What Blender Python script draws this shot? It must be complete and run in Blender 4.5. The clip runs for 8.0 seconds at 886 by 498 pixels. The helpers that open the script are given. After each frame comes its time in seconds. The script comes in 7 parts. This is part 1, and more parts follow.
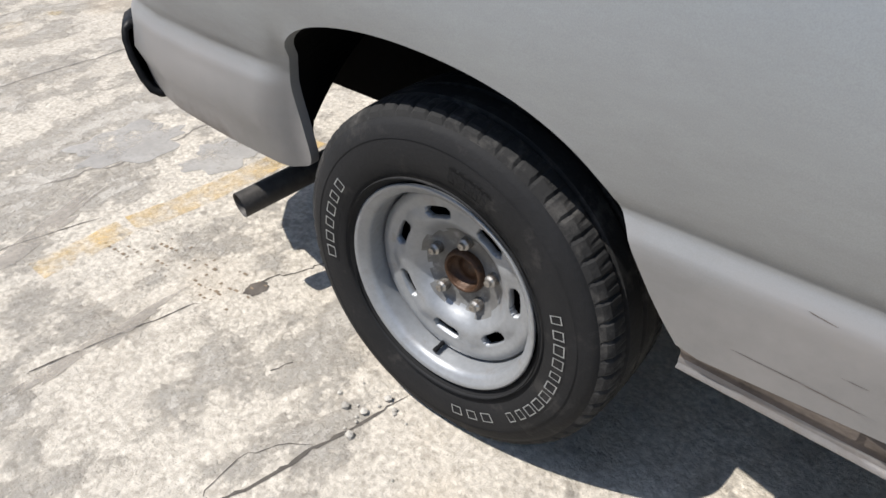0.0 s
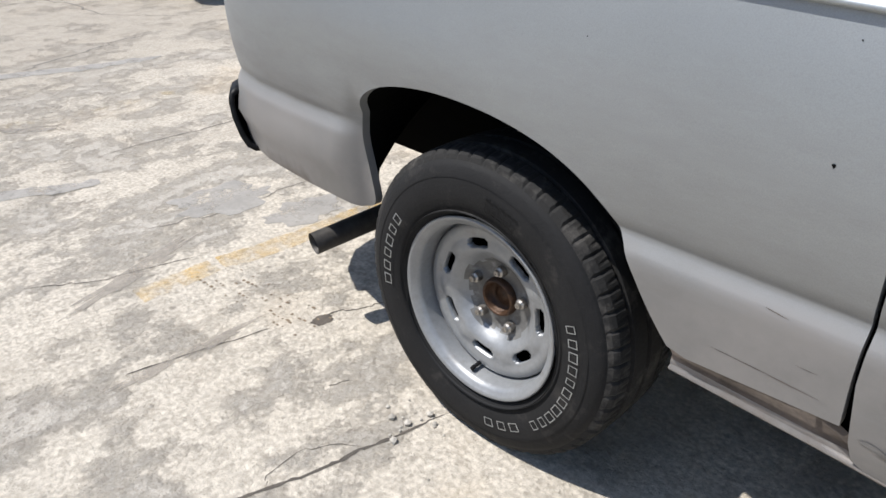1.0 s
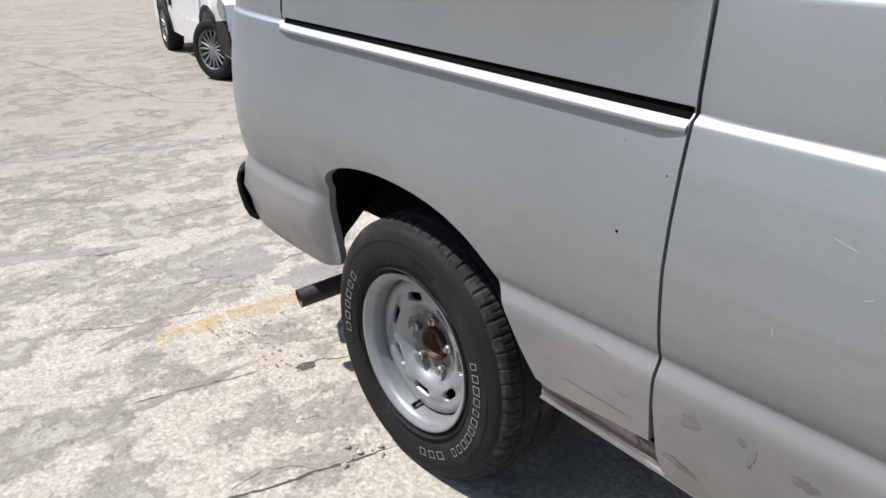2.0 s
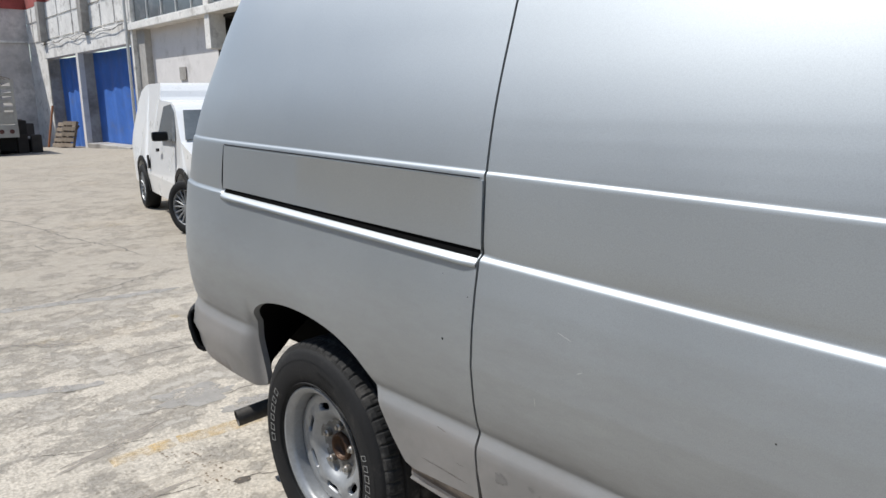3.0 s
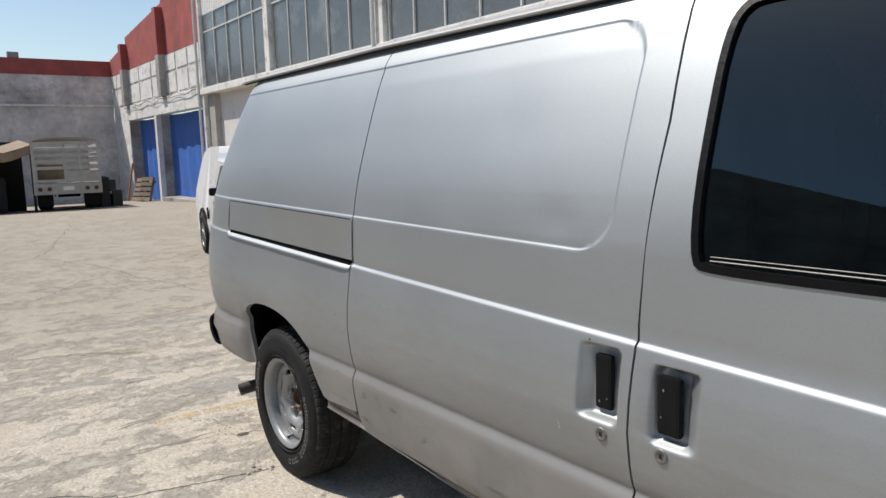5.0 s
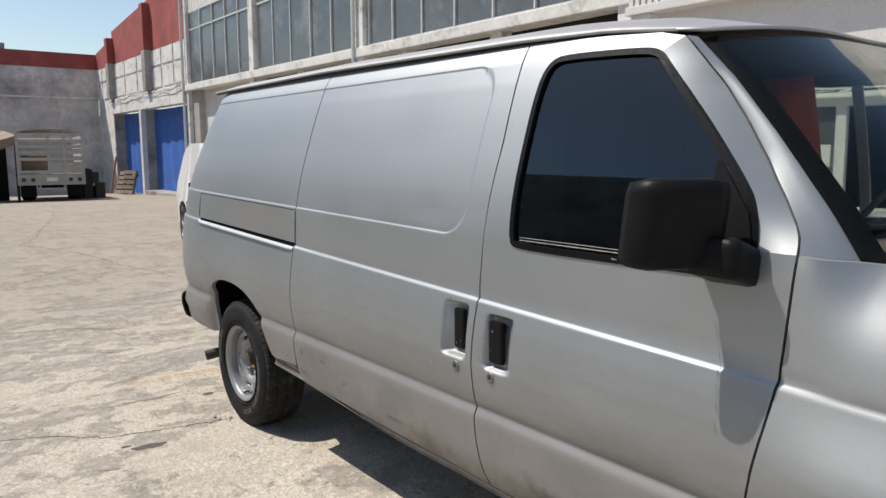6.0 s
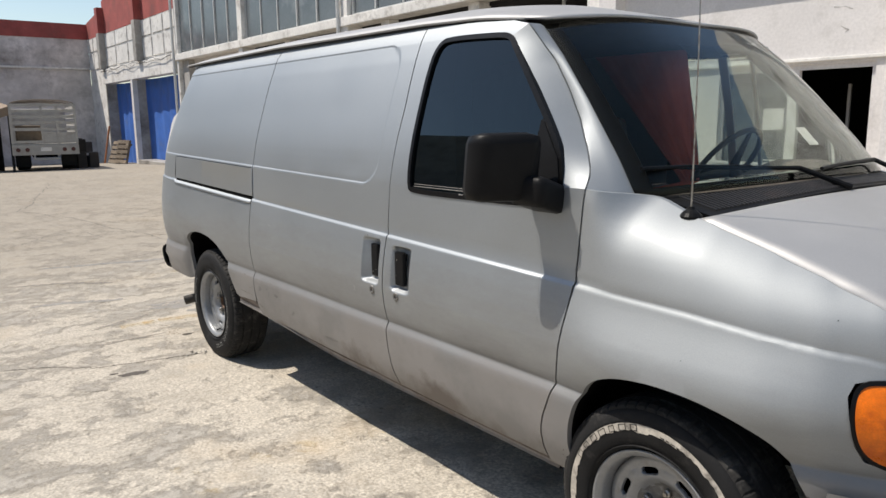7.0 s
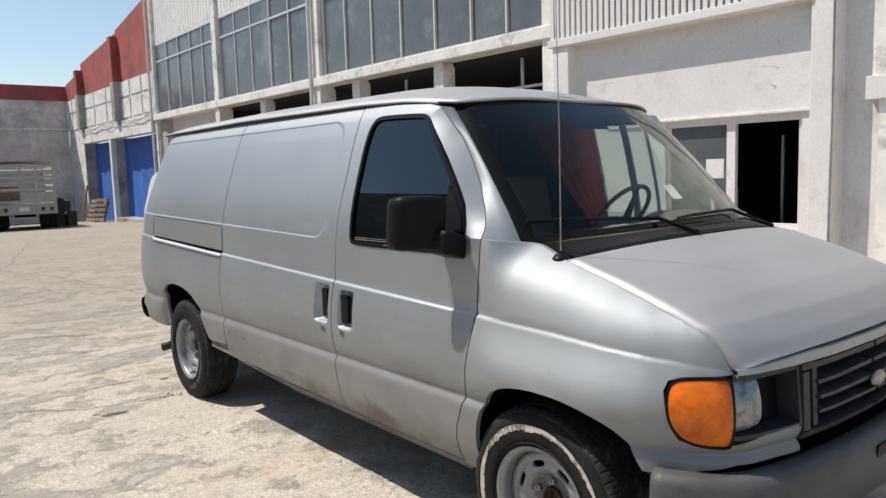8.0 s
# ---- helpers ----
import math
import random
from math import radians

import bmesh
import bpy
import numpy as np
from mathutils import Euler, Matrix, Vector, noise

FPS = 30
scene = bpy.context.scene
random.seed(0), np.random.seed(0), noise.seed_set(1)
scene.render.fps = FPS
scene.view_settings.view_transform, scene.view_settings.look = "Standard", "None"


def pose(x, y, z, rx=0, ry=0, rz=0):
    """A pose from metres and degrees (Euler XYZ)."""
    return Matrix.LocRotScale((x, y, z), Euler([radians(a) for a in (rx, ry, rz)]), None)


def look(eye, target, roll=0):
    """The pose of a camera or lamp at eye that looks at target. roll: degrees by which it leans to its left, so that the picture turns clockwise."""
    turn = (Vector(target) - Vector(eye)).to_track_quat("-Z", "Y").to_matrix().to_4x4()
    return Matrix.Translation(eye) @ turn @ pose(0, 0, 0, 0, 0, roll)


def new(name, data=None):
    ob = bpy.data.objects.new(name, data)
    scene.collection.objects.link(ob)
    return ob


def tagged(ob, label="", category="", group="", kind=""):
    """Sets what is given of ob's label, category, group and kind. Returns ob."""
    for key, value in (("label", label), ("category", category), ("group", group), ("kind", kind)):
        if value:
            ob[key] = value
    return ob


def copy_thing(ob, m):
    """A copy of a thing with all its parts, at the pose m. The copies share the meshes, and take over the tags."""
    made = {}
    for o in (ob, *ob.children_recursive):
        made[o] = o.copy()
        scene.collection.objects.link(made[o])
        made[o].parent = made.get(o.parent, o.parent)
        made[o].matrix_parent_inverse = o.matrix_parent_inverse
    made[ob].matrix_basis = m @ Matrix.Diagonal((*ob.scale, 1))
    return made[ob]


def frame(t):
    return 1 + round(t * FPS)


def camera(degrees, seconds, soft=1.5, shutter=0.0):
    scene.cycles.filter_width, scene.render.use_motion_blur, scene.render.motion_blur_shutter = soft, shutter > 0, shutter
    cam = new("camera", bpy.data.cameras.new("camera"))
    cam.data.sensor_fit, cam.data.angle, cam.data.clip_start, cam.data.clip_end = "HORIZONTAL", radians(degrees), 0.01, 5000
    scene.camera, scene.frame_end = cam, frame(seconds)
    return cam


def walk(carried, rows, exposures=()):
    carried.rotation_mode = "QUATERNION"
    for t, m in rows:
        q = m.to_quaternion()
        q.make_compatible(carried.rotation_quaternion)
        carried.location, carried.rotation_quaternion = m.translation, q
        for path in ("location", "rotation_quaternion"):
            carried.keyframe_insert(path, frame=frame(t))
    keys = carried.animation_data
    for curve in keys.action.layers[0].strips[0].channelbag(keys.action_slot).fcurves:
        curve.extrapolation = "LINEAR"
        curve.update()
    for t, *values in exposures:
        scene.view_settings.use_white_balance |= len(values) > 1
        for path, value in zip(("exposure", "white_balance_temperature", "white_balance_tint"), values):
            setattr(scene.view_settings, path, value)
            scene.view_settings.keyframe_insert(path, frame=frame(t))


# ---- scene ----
cam = camera(62.0, 8.0)
PATH = [
    (0, (0.693, -1.831, 1.248), (-0.319, -0.577, 0.064), 1.3),
    (0.5, (0.77, -1.901, 1.266), (-0.338, -0.653, 0.163), 0.5),
    (1, (0.925, -2.007, 1.267), (-0.316, -0.775, 0.296), 0.6),
    (1.5, (1.103, -2.051, 1.316), (-0.183, -0.802, 0.429), 1.8),
    (2, (1.368, -2.012, 1.367), (-0.05, -0.834, 0.592), 0.1),
    (2.2, (1.485, -2.029, 1.393), (0.024, -0.836, 0.727), -1.0),
    (3.3, (2.073, -2.173, 1.483), (0.576, -0.893, 1.137), -1.3),
    (3.5, (2.187, -2.19, 1.492), (0.64, -0.962, 1.174), -1.7),
    (4, (2.562, -2.242, 1.5), (0.981, -1.049, 1.22), -1.2),
    (4.2, (2.694, -2.283, 1.494), (1.125, -1.074, 1.22), -0.8),
    (5.3, (3.485, -2.446, 1.556), (1.884, -1.275, 1.3), -1.8),
    (5.5, (3.63, -2.471, 1.556), (2.019, -1.313, 1.31), -1.0),
    (6, (4.028, -2.618, 1.569), (2.461, -1.403, 1.308), -0.2),
    (6.5, (4.361, -2.681, 1.563), (2.836, -1.41, 1.319), -0.3),
    (7, (4.739, -2.727, 1.55), (3.186, -1.516, 1.205), -0.6),
    (7.5, (5.014, -2.804, 1.554), (3.468, -1.572, 1.253), -0.9),
    (8, (5.333, -2.922, 1.604), (3.8, -1.656, 1.393), -1.7),
]
EXPOSURE = [(0, 0.43, 6440, 10), (1, 0.36, 6400, 10), (2, 0.33, 6380, 10), (3.3, 0.04, 6450, 8), (4, -0.01, 6620, 8), (5.5, -0.03, 6800, 10), (7, 0.03, 6900, 10), (8, 0.03, 6800, 10)]
walk(cam, [(t, look(eye, target, roll)) for t, eye, target, roll in PATH], EXPOSURE)

# ---- light ----
world = bpy.data.worlds.new("sky")
scene.world = world
world.use_nodes = True
wn = world.node_tree.nodes
sky = wn.new("ShaderNodeTexSky")
sky.sky_type, sky.sun_disc = "NISHITA", False
SUN_TO = Vector((-0.44, -0.42, 1.0)).normalized()
sky.sun_elevation = math.asin(SUN_TO.z)
sky.sun_rotation = math.atan2(SUN_TO.x, SUN_TO.y)
sky.air_density, sky.dust_density, sky.ozone_density = 1.1, 0.6, 1.6
wn["Background"].inputs["Strength"].default_value = 0.138
world.node_tree.links.new(sky.outputs[0], wn["Background"].inputs["Color"])
sun = new("sun", bpy.data.lights.new("sun", "SUN"))
sun.data.energy, sun.data.angle, sun.data.color = 5.0, radians(0.53), (1.0, 0.965, 0.92)
sun.matrix_world = look(SUN_TO * 30, (0, 0, 0))


# ---- materials ----
def mat(name, color, rough=0.6, metal=0.0, var=0.15, scale=6.0, fine=60.0, bump=0.1, bump_scale=None,
        coat=0.0, spec=0.5, dark=None, stain=0.0, stain_scale=1.5, rand=0.0, rough_var=0.1):
    """A principled material: two scales of tone, fine relief, stains of a second colour, tone per object."""
    m = bpy.data.materials.new(name)
    m.use_nodes = True
    nt, ns = m.node_tree, m.node_tree.nodes
    b = ns["Principled BSDF"]
    b.inputs["Metallic"].default_value, b.inputs["Roughness"].default_value = metal, rough
    b.inputs["Coat Weight"].default_value, b.inputs["Specular IOR Level"].default_value = coat, spec
    co = ns.new("ShaderNodeTexCoord")

    def tex(s, detail=4.0, rough_=0.6):
        n = ns.new("ShaderNodeTexNoise")
        n.inputs["Scale"].default_value, n.inputs["Detail"].default_value, n.inputs["Roughness"].default_value = s, detail, rough_
        nt.links.new(co.outputs["Object"], n.inputs["Vector"])
        return n.outputs["Fac"]

    def mix(fac, a, c2, mode="MIX"):
        n = ns.new("ShaderNodeMix")
        n.data_type, n.blend_type = "RGBA", mode
        for sock, val in ((n.inputs[0], fac), (n.inputs[6], a), (n.inputs[7], c2)):
            if isinstance(val, (int, float)):
                sock.default_value = val
            elif isinstance(val, tuple):
                sock.default_value = (*val, 1.0)
            else:
                nt.links.new(val, sock)
        return n.outputs[2]

    def ramp(fac, lo, hi):
        n = ns.new("ShaderNodeMapRange")
        n.inputs[1].default_value, n.inputs[2].default_value = lo, hi
        nt.links.new(fac, n.inputs[0])
        return n.outputs[0]

    lo = tuple(c * (1 - var) for c in color)
    hi = tuple(min(1.0, c * (1 + var)) for c in color)
    big, small = tex(scale), tex(fine, 3.0)
    c = mix(ramp(big, 0.3, 0.7), lo, hi)
    c = mix(ramp(small, 0.35, 0.7), c, mix(0.5, c, tuple(x * 0.75 for x in color)))
    if dark and stain:
        st = tex(stain_scale, 8.0, 0.7)
        c = mix(ramp(st, 0.62 - 0.25 * stain, 0.8 - 0.2 * stain), c, dark)
    if rand:
        info = ns.new("ShaderNodeObjectInfo")
        sc = ns.new("ShaderNodeMapRange")
        sc.inputs[3].default_value, sc.inputs[4].default_value = 1 - rand, 1 + rand
        nt.links.new(info.outputs["Random"], sc.inputs[0])
        c = mix(1.0, c, sc.outputs[0], "MULTIPLY")
    nt.links.new(c, b.inputs["Base Color"])
    if rough_var:
        rr = ns.new("ShaderNodeMapRange")
        rr.inputs[3].default_value, rr.inputs[4].default_value = max(0.02, rough - rough_var), min(1.0, rough + rough_var)
        nt.links.new(big, rr.inputs[0])
        nt.links.new(rr.outputs[0], b.inputs["Roughness"])
    if bump:
        bp = ns.new("ShaderNodeBump")
        bp.inputs["Strength"].default_value, bp.inputs["Distance"].default_value = bump, 0.02
        nt.links.new(tex(bump_scale or fine, 5.0), bp.inputs["Height"])
        nt.links.new(bp.outputs[0], b.inputs["Normal"])
    return m


def glass(name, tint, rough=0.02, trans=1.0, ior=1.45, sheen=(1, 1, 1)):
    m = bpy.data.materials.new(name)
    m.use_nodes = True
    b = m.node_tree.nodes["Principled BSDF"]
    b.inputs["Base Color"].default_value = (*tint, 1)
    b.inputs["Transmission Weight"].default_value, b.inputs["Roughness"].default_value, b.inputs["IOR"].default_value = trans, rough, ior
    b.inputs["Specular Tint"].default_value = (*sheen, 1)
    return m


def paint(name, color, rough, metal, low_tone_top=0.0, cloud=0.035):
    """Aged metallic paint: faint mottling, fine flake, specks; dust and splash dirt low down on the body, the sides'
    darker reflection put into the dirt colour.
    """
    m = mat(name, color, rough, metal, cloud, 1.8, 500, 0.012, 1200, coat=0.10, rough_var=0.05)
    m.node_tree.nodes["Principled BSDF"].inputs["Coat Roughness"].default_value = 0.22
    nt, ns = m.node_tree, m.node_tree.nodes
    b = ns["Principled BSDF"]
    co = ns.new("ShaderNodeTexCoord")
    sep = ns.new("ShaderNodeSeparateXYZ")
    nt.links.new(co.outputs["Object"], sep.inputs[0])
    stretch = ns.new("ShaderNodeMapping")
    stretch.inputs["Scale"].default_value = (2.2, 2.2, 7.0)
    nt.links.new(co.outputs["Object"], stretch.inputs[0])
    n1 = ns.new("ShaderNodeTexNoise")
    n1.inputs["Scale"].default_value, n1.inputs["Detail"].default_value, n1.inputs["Roughness"].default_value = 1.0, 8, 0.68
    nt.links.new(stretch.outputs[0], n1.inputs["Vector"])
    # splash dirt plus painted darker reflection; noise lifts and lowers its upper edge
    add = ns.new("ShaderNodeMath")
    add.operation = "MULTIPLY_ADD"
    add.inputs[1].default_value, add.inputs[2].default_value = -0.6, 0.3
    nt.links.new(n1.outputs["Fac"], add.inputs[0])
    zz = ns.new("ShaderNodeMath")
    nt.links.new(sep.outputs[2], zz.inputs[0])
    nt.links.new(add.outputs[0], zz.inputs[1])
    rg = ns.new("ShaderNodeMapRange")
    rg.inputs[1].default_value, rg.inputs[2].default_value = low_tone_top, low_tone_top - 0.46
    rg.inputs[3].default_value, rg.inputs[4].default_value = 0.0, 0.78
    nt.links.new(zz.outputs[0], rg.inputs[0])
    base = b.inputs["Base Color"].links[0].from_socket
    mx = ns.new("ShaderNodeMix")
    mx.data_type = "RGBA"
    mx.inputs[7].default_value = (0.135, 0.124, 0.113, 1)
    nt.links.new(rg.outputs[0], mx.inputs[0])
    nt.links.new(base, mx.inputs[6])
    nt.links.new(mx.outputs[2], b.inputs["Base Color"])
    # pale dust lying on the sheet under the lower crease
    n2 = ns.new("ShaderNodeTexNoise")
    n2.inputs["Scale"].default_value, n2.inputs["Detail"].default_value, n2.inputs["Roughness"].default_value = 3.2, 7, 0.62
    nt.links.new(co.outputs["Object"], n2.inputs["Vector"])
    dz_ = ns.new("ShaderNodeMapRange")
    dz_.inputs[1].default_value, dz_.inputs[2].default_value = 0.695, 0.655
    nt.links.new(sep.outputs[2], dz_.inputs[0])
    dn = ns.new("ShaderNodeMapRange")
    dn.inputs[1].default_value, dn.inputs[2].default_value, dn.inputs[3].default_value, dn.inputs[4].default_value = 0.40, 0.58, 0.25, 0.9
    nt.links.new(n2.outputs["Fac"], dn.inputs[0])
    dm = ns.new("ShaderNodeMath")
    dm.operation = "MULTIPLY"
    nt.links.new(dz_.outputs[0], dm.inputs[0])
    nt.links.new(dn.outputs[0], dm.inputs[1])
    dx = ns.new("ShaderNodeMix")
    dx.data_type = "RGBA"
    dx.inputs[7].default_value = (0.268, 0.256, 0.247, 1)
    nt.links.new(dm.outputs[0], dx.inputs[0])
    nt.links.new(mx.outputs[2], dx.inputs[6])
    # grime and rust along the very lowest edge
    g1 = ns.new("ShaderNodeMapRange")
    g1.inputs[1].default_value, g1.inputs[2].default_value, g1.inputs[4].default_value = low_tone_top - 0.545, low_tone_top - 0.63, 0.75
    zg = ns.new("ShaderNodeMath")
    zg.operation = "MULTIPLY_ADD"
    zg.inputs[1].default_value = -0.5
    nt.links.new(n2.outputs["Fac"], zg.inputs[0])
    zh = ns.new("ShaderNodeMath")
    zh.inputs[1].default_value = 0.25
    nt.links.new(sep.outputs[2], zh.inputs[0])
    nt.links.new(zh.outputs[0], zg.inputs[2])
    nt.links.new(zg.outputs[0], g1.inputs[0])
    gx = ns.new("ShaderNodeMix")
    gx.data_type = "RGBA"
    gx.inputs[7].default_value = (0.085, 0.064, 0.052, 1)
    nt.links.new(g1.outputs[0], gx.inputs[0])
    nt.links.new(dx.outputs[2], gx.inputs[6])
    nt.links.new(gx.outputs[2], b.inputs["Base Color"])
    mm = ns.new("ShaderNodeMapRange")
    mm.inputs[3].default_value, mm.inputs[4].default_value = metal, 0.1
    nt.links.new(rg.outputs[0], mm.inputs[0])
    nt.links.new(mm.outputs[0], b.inputs["Metallic"])
    return m


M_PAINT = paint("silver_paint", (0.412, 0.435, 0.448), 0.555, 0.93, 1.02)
# side paint again, rougher and darker to damp the highlight on fender and pillars
M_PAINT_DAMPED = paint("glare_damped_silver_paint", (0.390, 0.408, 0.416), 0.69, 0.90, 0.90)
M_CHALK = paint("chalky_silver_paint", (0.415, 0.41, 0.402), 0.55, 0.5, -5.0, 0.10)
M_PAINT_LOW = mat("dusty_silver_paint", (0.25, 0.235, 0.222), 0.7, 0.3, 0.10, 4, 60, 0.03, 200, dark=(0.17, 0.13, 0.10), stain=0.55, stain_scale=5, rough_var=0.1)
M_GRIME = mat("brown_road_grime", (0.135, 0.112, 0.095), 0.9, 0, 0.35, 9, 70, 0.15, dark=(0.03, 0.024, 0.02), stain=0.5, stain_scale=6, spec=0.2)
M_SMUDGE = mat("grey_smudge", (0.20, 0.195, 0.19), 0.6, 0.4, 0.25, 30, 120, 0.03)
M_SCRATCH = mat("bare_scratch", (0.55, 0.55, 0.55), 0.5, 0.5, 0.2, 40, 120, 0.03)
# near-black with almost no gloss; keeps underbody, wheel wells and seams dark
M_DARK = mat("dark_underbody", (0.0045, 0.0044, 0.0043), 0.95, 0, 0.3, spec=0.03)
M_RUBBER = mat("tyre_rubber", (0.012, 0.012, 0.0125), 0.75, 0, 0.25, 8, 120, 0.12, dark=(0.05, 0.046, 0.042), stain=0.25, stain_scale=9, spec=0.25)
M_TREAD = mat("dusty_tread_rubber", (0.021, 0.0205, 0.020), 0.85, 0, 0.3, 8, 120, 0.15, dark=(0.075, 0.07, 0.064), stain=0.4, stain_scale=14, spec=0.25)
M_WHITELET = mat("white_tyre_print", (0.5, 0.5, 0.48), 0.7, 0, 0.2, 40, 200, dark=(0.12, 0.11, 0.1), stain=0.3, stain_scale=30)
M_WHITEWORN = mat("worn_white_tyre_print", (0.46, 0.42, 0.36), 0.85, 0, 0.25, 30, 200, dark=(0.035, 0.03, 0.026), stain=0.6, stain_scale=18)
M_RIM = mat("painted_steel_rim", (0.285, 0.293, 0.30), 0.42, 0.4, 0.07, 6, 80, 0.03, dark=(0.20, 0.185, 0.17), stain=0.3, stain_scale=12)
M_HUBFACE = mat("grimy_hub_face", (0.15, 0.148, 0.142), 0.55, 0.4, 0.25, 18, 90, 0.08, dark=(0.30, 0.30, 0.30), stain=0.45, stain_scale=26)
M_LOCK = mat("dull_steel", (0.20, 0.195, 0.185), 0.5, 0.6, 0.2, 60, 200, dark=(0.08, 0.07, 0.06), stain=0.35, stain_scale=40)
M_NUT = mat("worn_steel", (0.36, 0.34, 0.31), 0.42, 0.9, 0.3, 60, 200, dark=(0.16, 0.08, 0.04), stain=0.4, stain_scale=40)
M_RUST = mat("rusty_hub", (0.075, 0.037, 0.018), 0.5, 0.4, 0.6, 25, 90, 0.2, dark=(0.03, 0.02, 0.015), stain=0.6, stain_scale=20)
M_BLACK = mat("black_plastic", (0.012, 0.012, 0.0125), 0.40, 0, 0.2, 10, 200, 0.03, spec=0.07, rough_var=0.05)
M_FRIT = mat("black_glass_border", (0.003, 0.003, 0.003), 0.9, 0, 0.2, spec=0.05, bump=0)
M_GREYPL = mat("weathered_grey_plastic", (0.045, 0.045, 0.046), 0.55, 0, 0.15, 5, 150, 0.05, dark=(0.085, 0.08, 0.074), stain=0.3, stain_scale=4, spec=0.3)
M_FADED = mat("faded_grey_bumper", (0.085, 0.084, 0.083), 0.55, 0, 0.25, 6, 150, 0.05, dark=(0.04, 0.036, 0.034), stain=0.45, stain_scale=4, spec=0.35)
M_BUMPER = mat("dark_bumper_plastic", (0.032, 0.032, 0.034), 0.45, 0, 0.2, 5, 150, 0.05, dark=(0.06, 0.047, 0.044), stain=0.3, stain_scale=5, spec=0.3)
M_SEAL = mat("rubber_seal", (0.004, 0.004, 0.0045), 0.42, 0, 0.2, spec=0.18)
M_CHROME = mat("dull_chrome", (0.55, 0.55, 0.55), 0.2, 1.0, 0.05)
M_AMBER = mat("amber_lens", (0.72, 0.15, 0.004), 0.3, 0, 0.25, 22, 160, 0.15, 220, spec=0.4, dark=(0.45, 0.07, 0.003), stain=0.45, stain_scale=14)
M_LENS = mat("cloudy_clear_lens", (0.30, 0.305, 0.30), 0.22, 0.55, 0.35, 16, 60, 0.18, 45, coat=0.4, dark=(0.10, 0.10, 0.105), stain=0.5, stain_scale=24)
M_RED = mat("red_lens", (0.4, 0.02, 0.015), 0.2, 0, 0.1, coat=0.4)
M_TINT = glass("tinted_glass", (0.006, 0.013, 0.018), ior=1.6, sheen=(0.72, 0.92, 0.98))
M_WIND = glass("windscreen_glass", (0.70, 0.76, 0.71), ior=1.30, sheen=(0.86, 0.92, 0.82))
M_SEAT = mat("grey_cloth", (0.09, 0.085, 0.08), 0.9, 0, 0.2, 10, 200, 0.2)
M_REDCLOTH = mat("dark_red_cloth", (0.78, 0.23, 0.18), 0.9, 0, 0.2, 6, 120, 0.1)
# thin cloth lets the light of the window behind it through
ct = M_REDCLOTH.node_tree
cb, co_ = ct.nodes["Principled BSDF"], ct.nodes["Material Output"]
tl, ms = ct.nodes.new("ShaderNodeBsdfTranslucent"), ct.nodes.new("ShaderNodeMixShader")
tl.inputs["Color"].default_value, ms.inputs[0].default_value = (0.62, 0.14, 0.105, 1), 0.45
ct.links.new(cb.outputs[0], ms.inputs[1])
ct.links.new(tl.outputs[0], ms.inputs[2])
ct.links.new(ms.outputs[0], co_.inputs["Surface"])
M_DASH = mat("dashboard_plastic", (0.085, 0.07, 0.058), 0.6, 0, 0.2, 8, 200, 0.05)
M_EXH = mat("sooty_exhaust_steel", (0.06, 0.055, 0.05), 0.6, 0.4, 0.35, 20, 120, 0.1, dark=(0.02, 0.018, 0.016), stain=0.5, stain_scale=12)


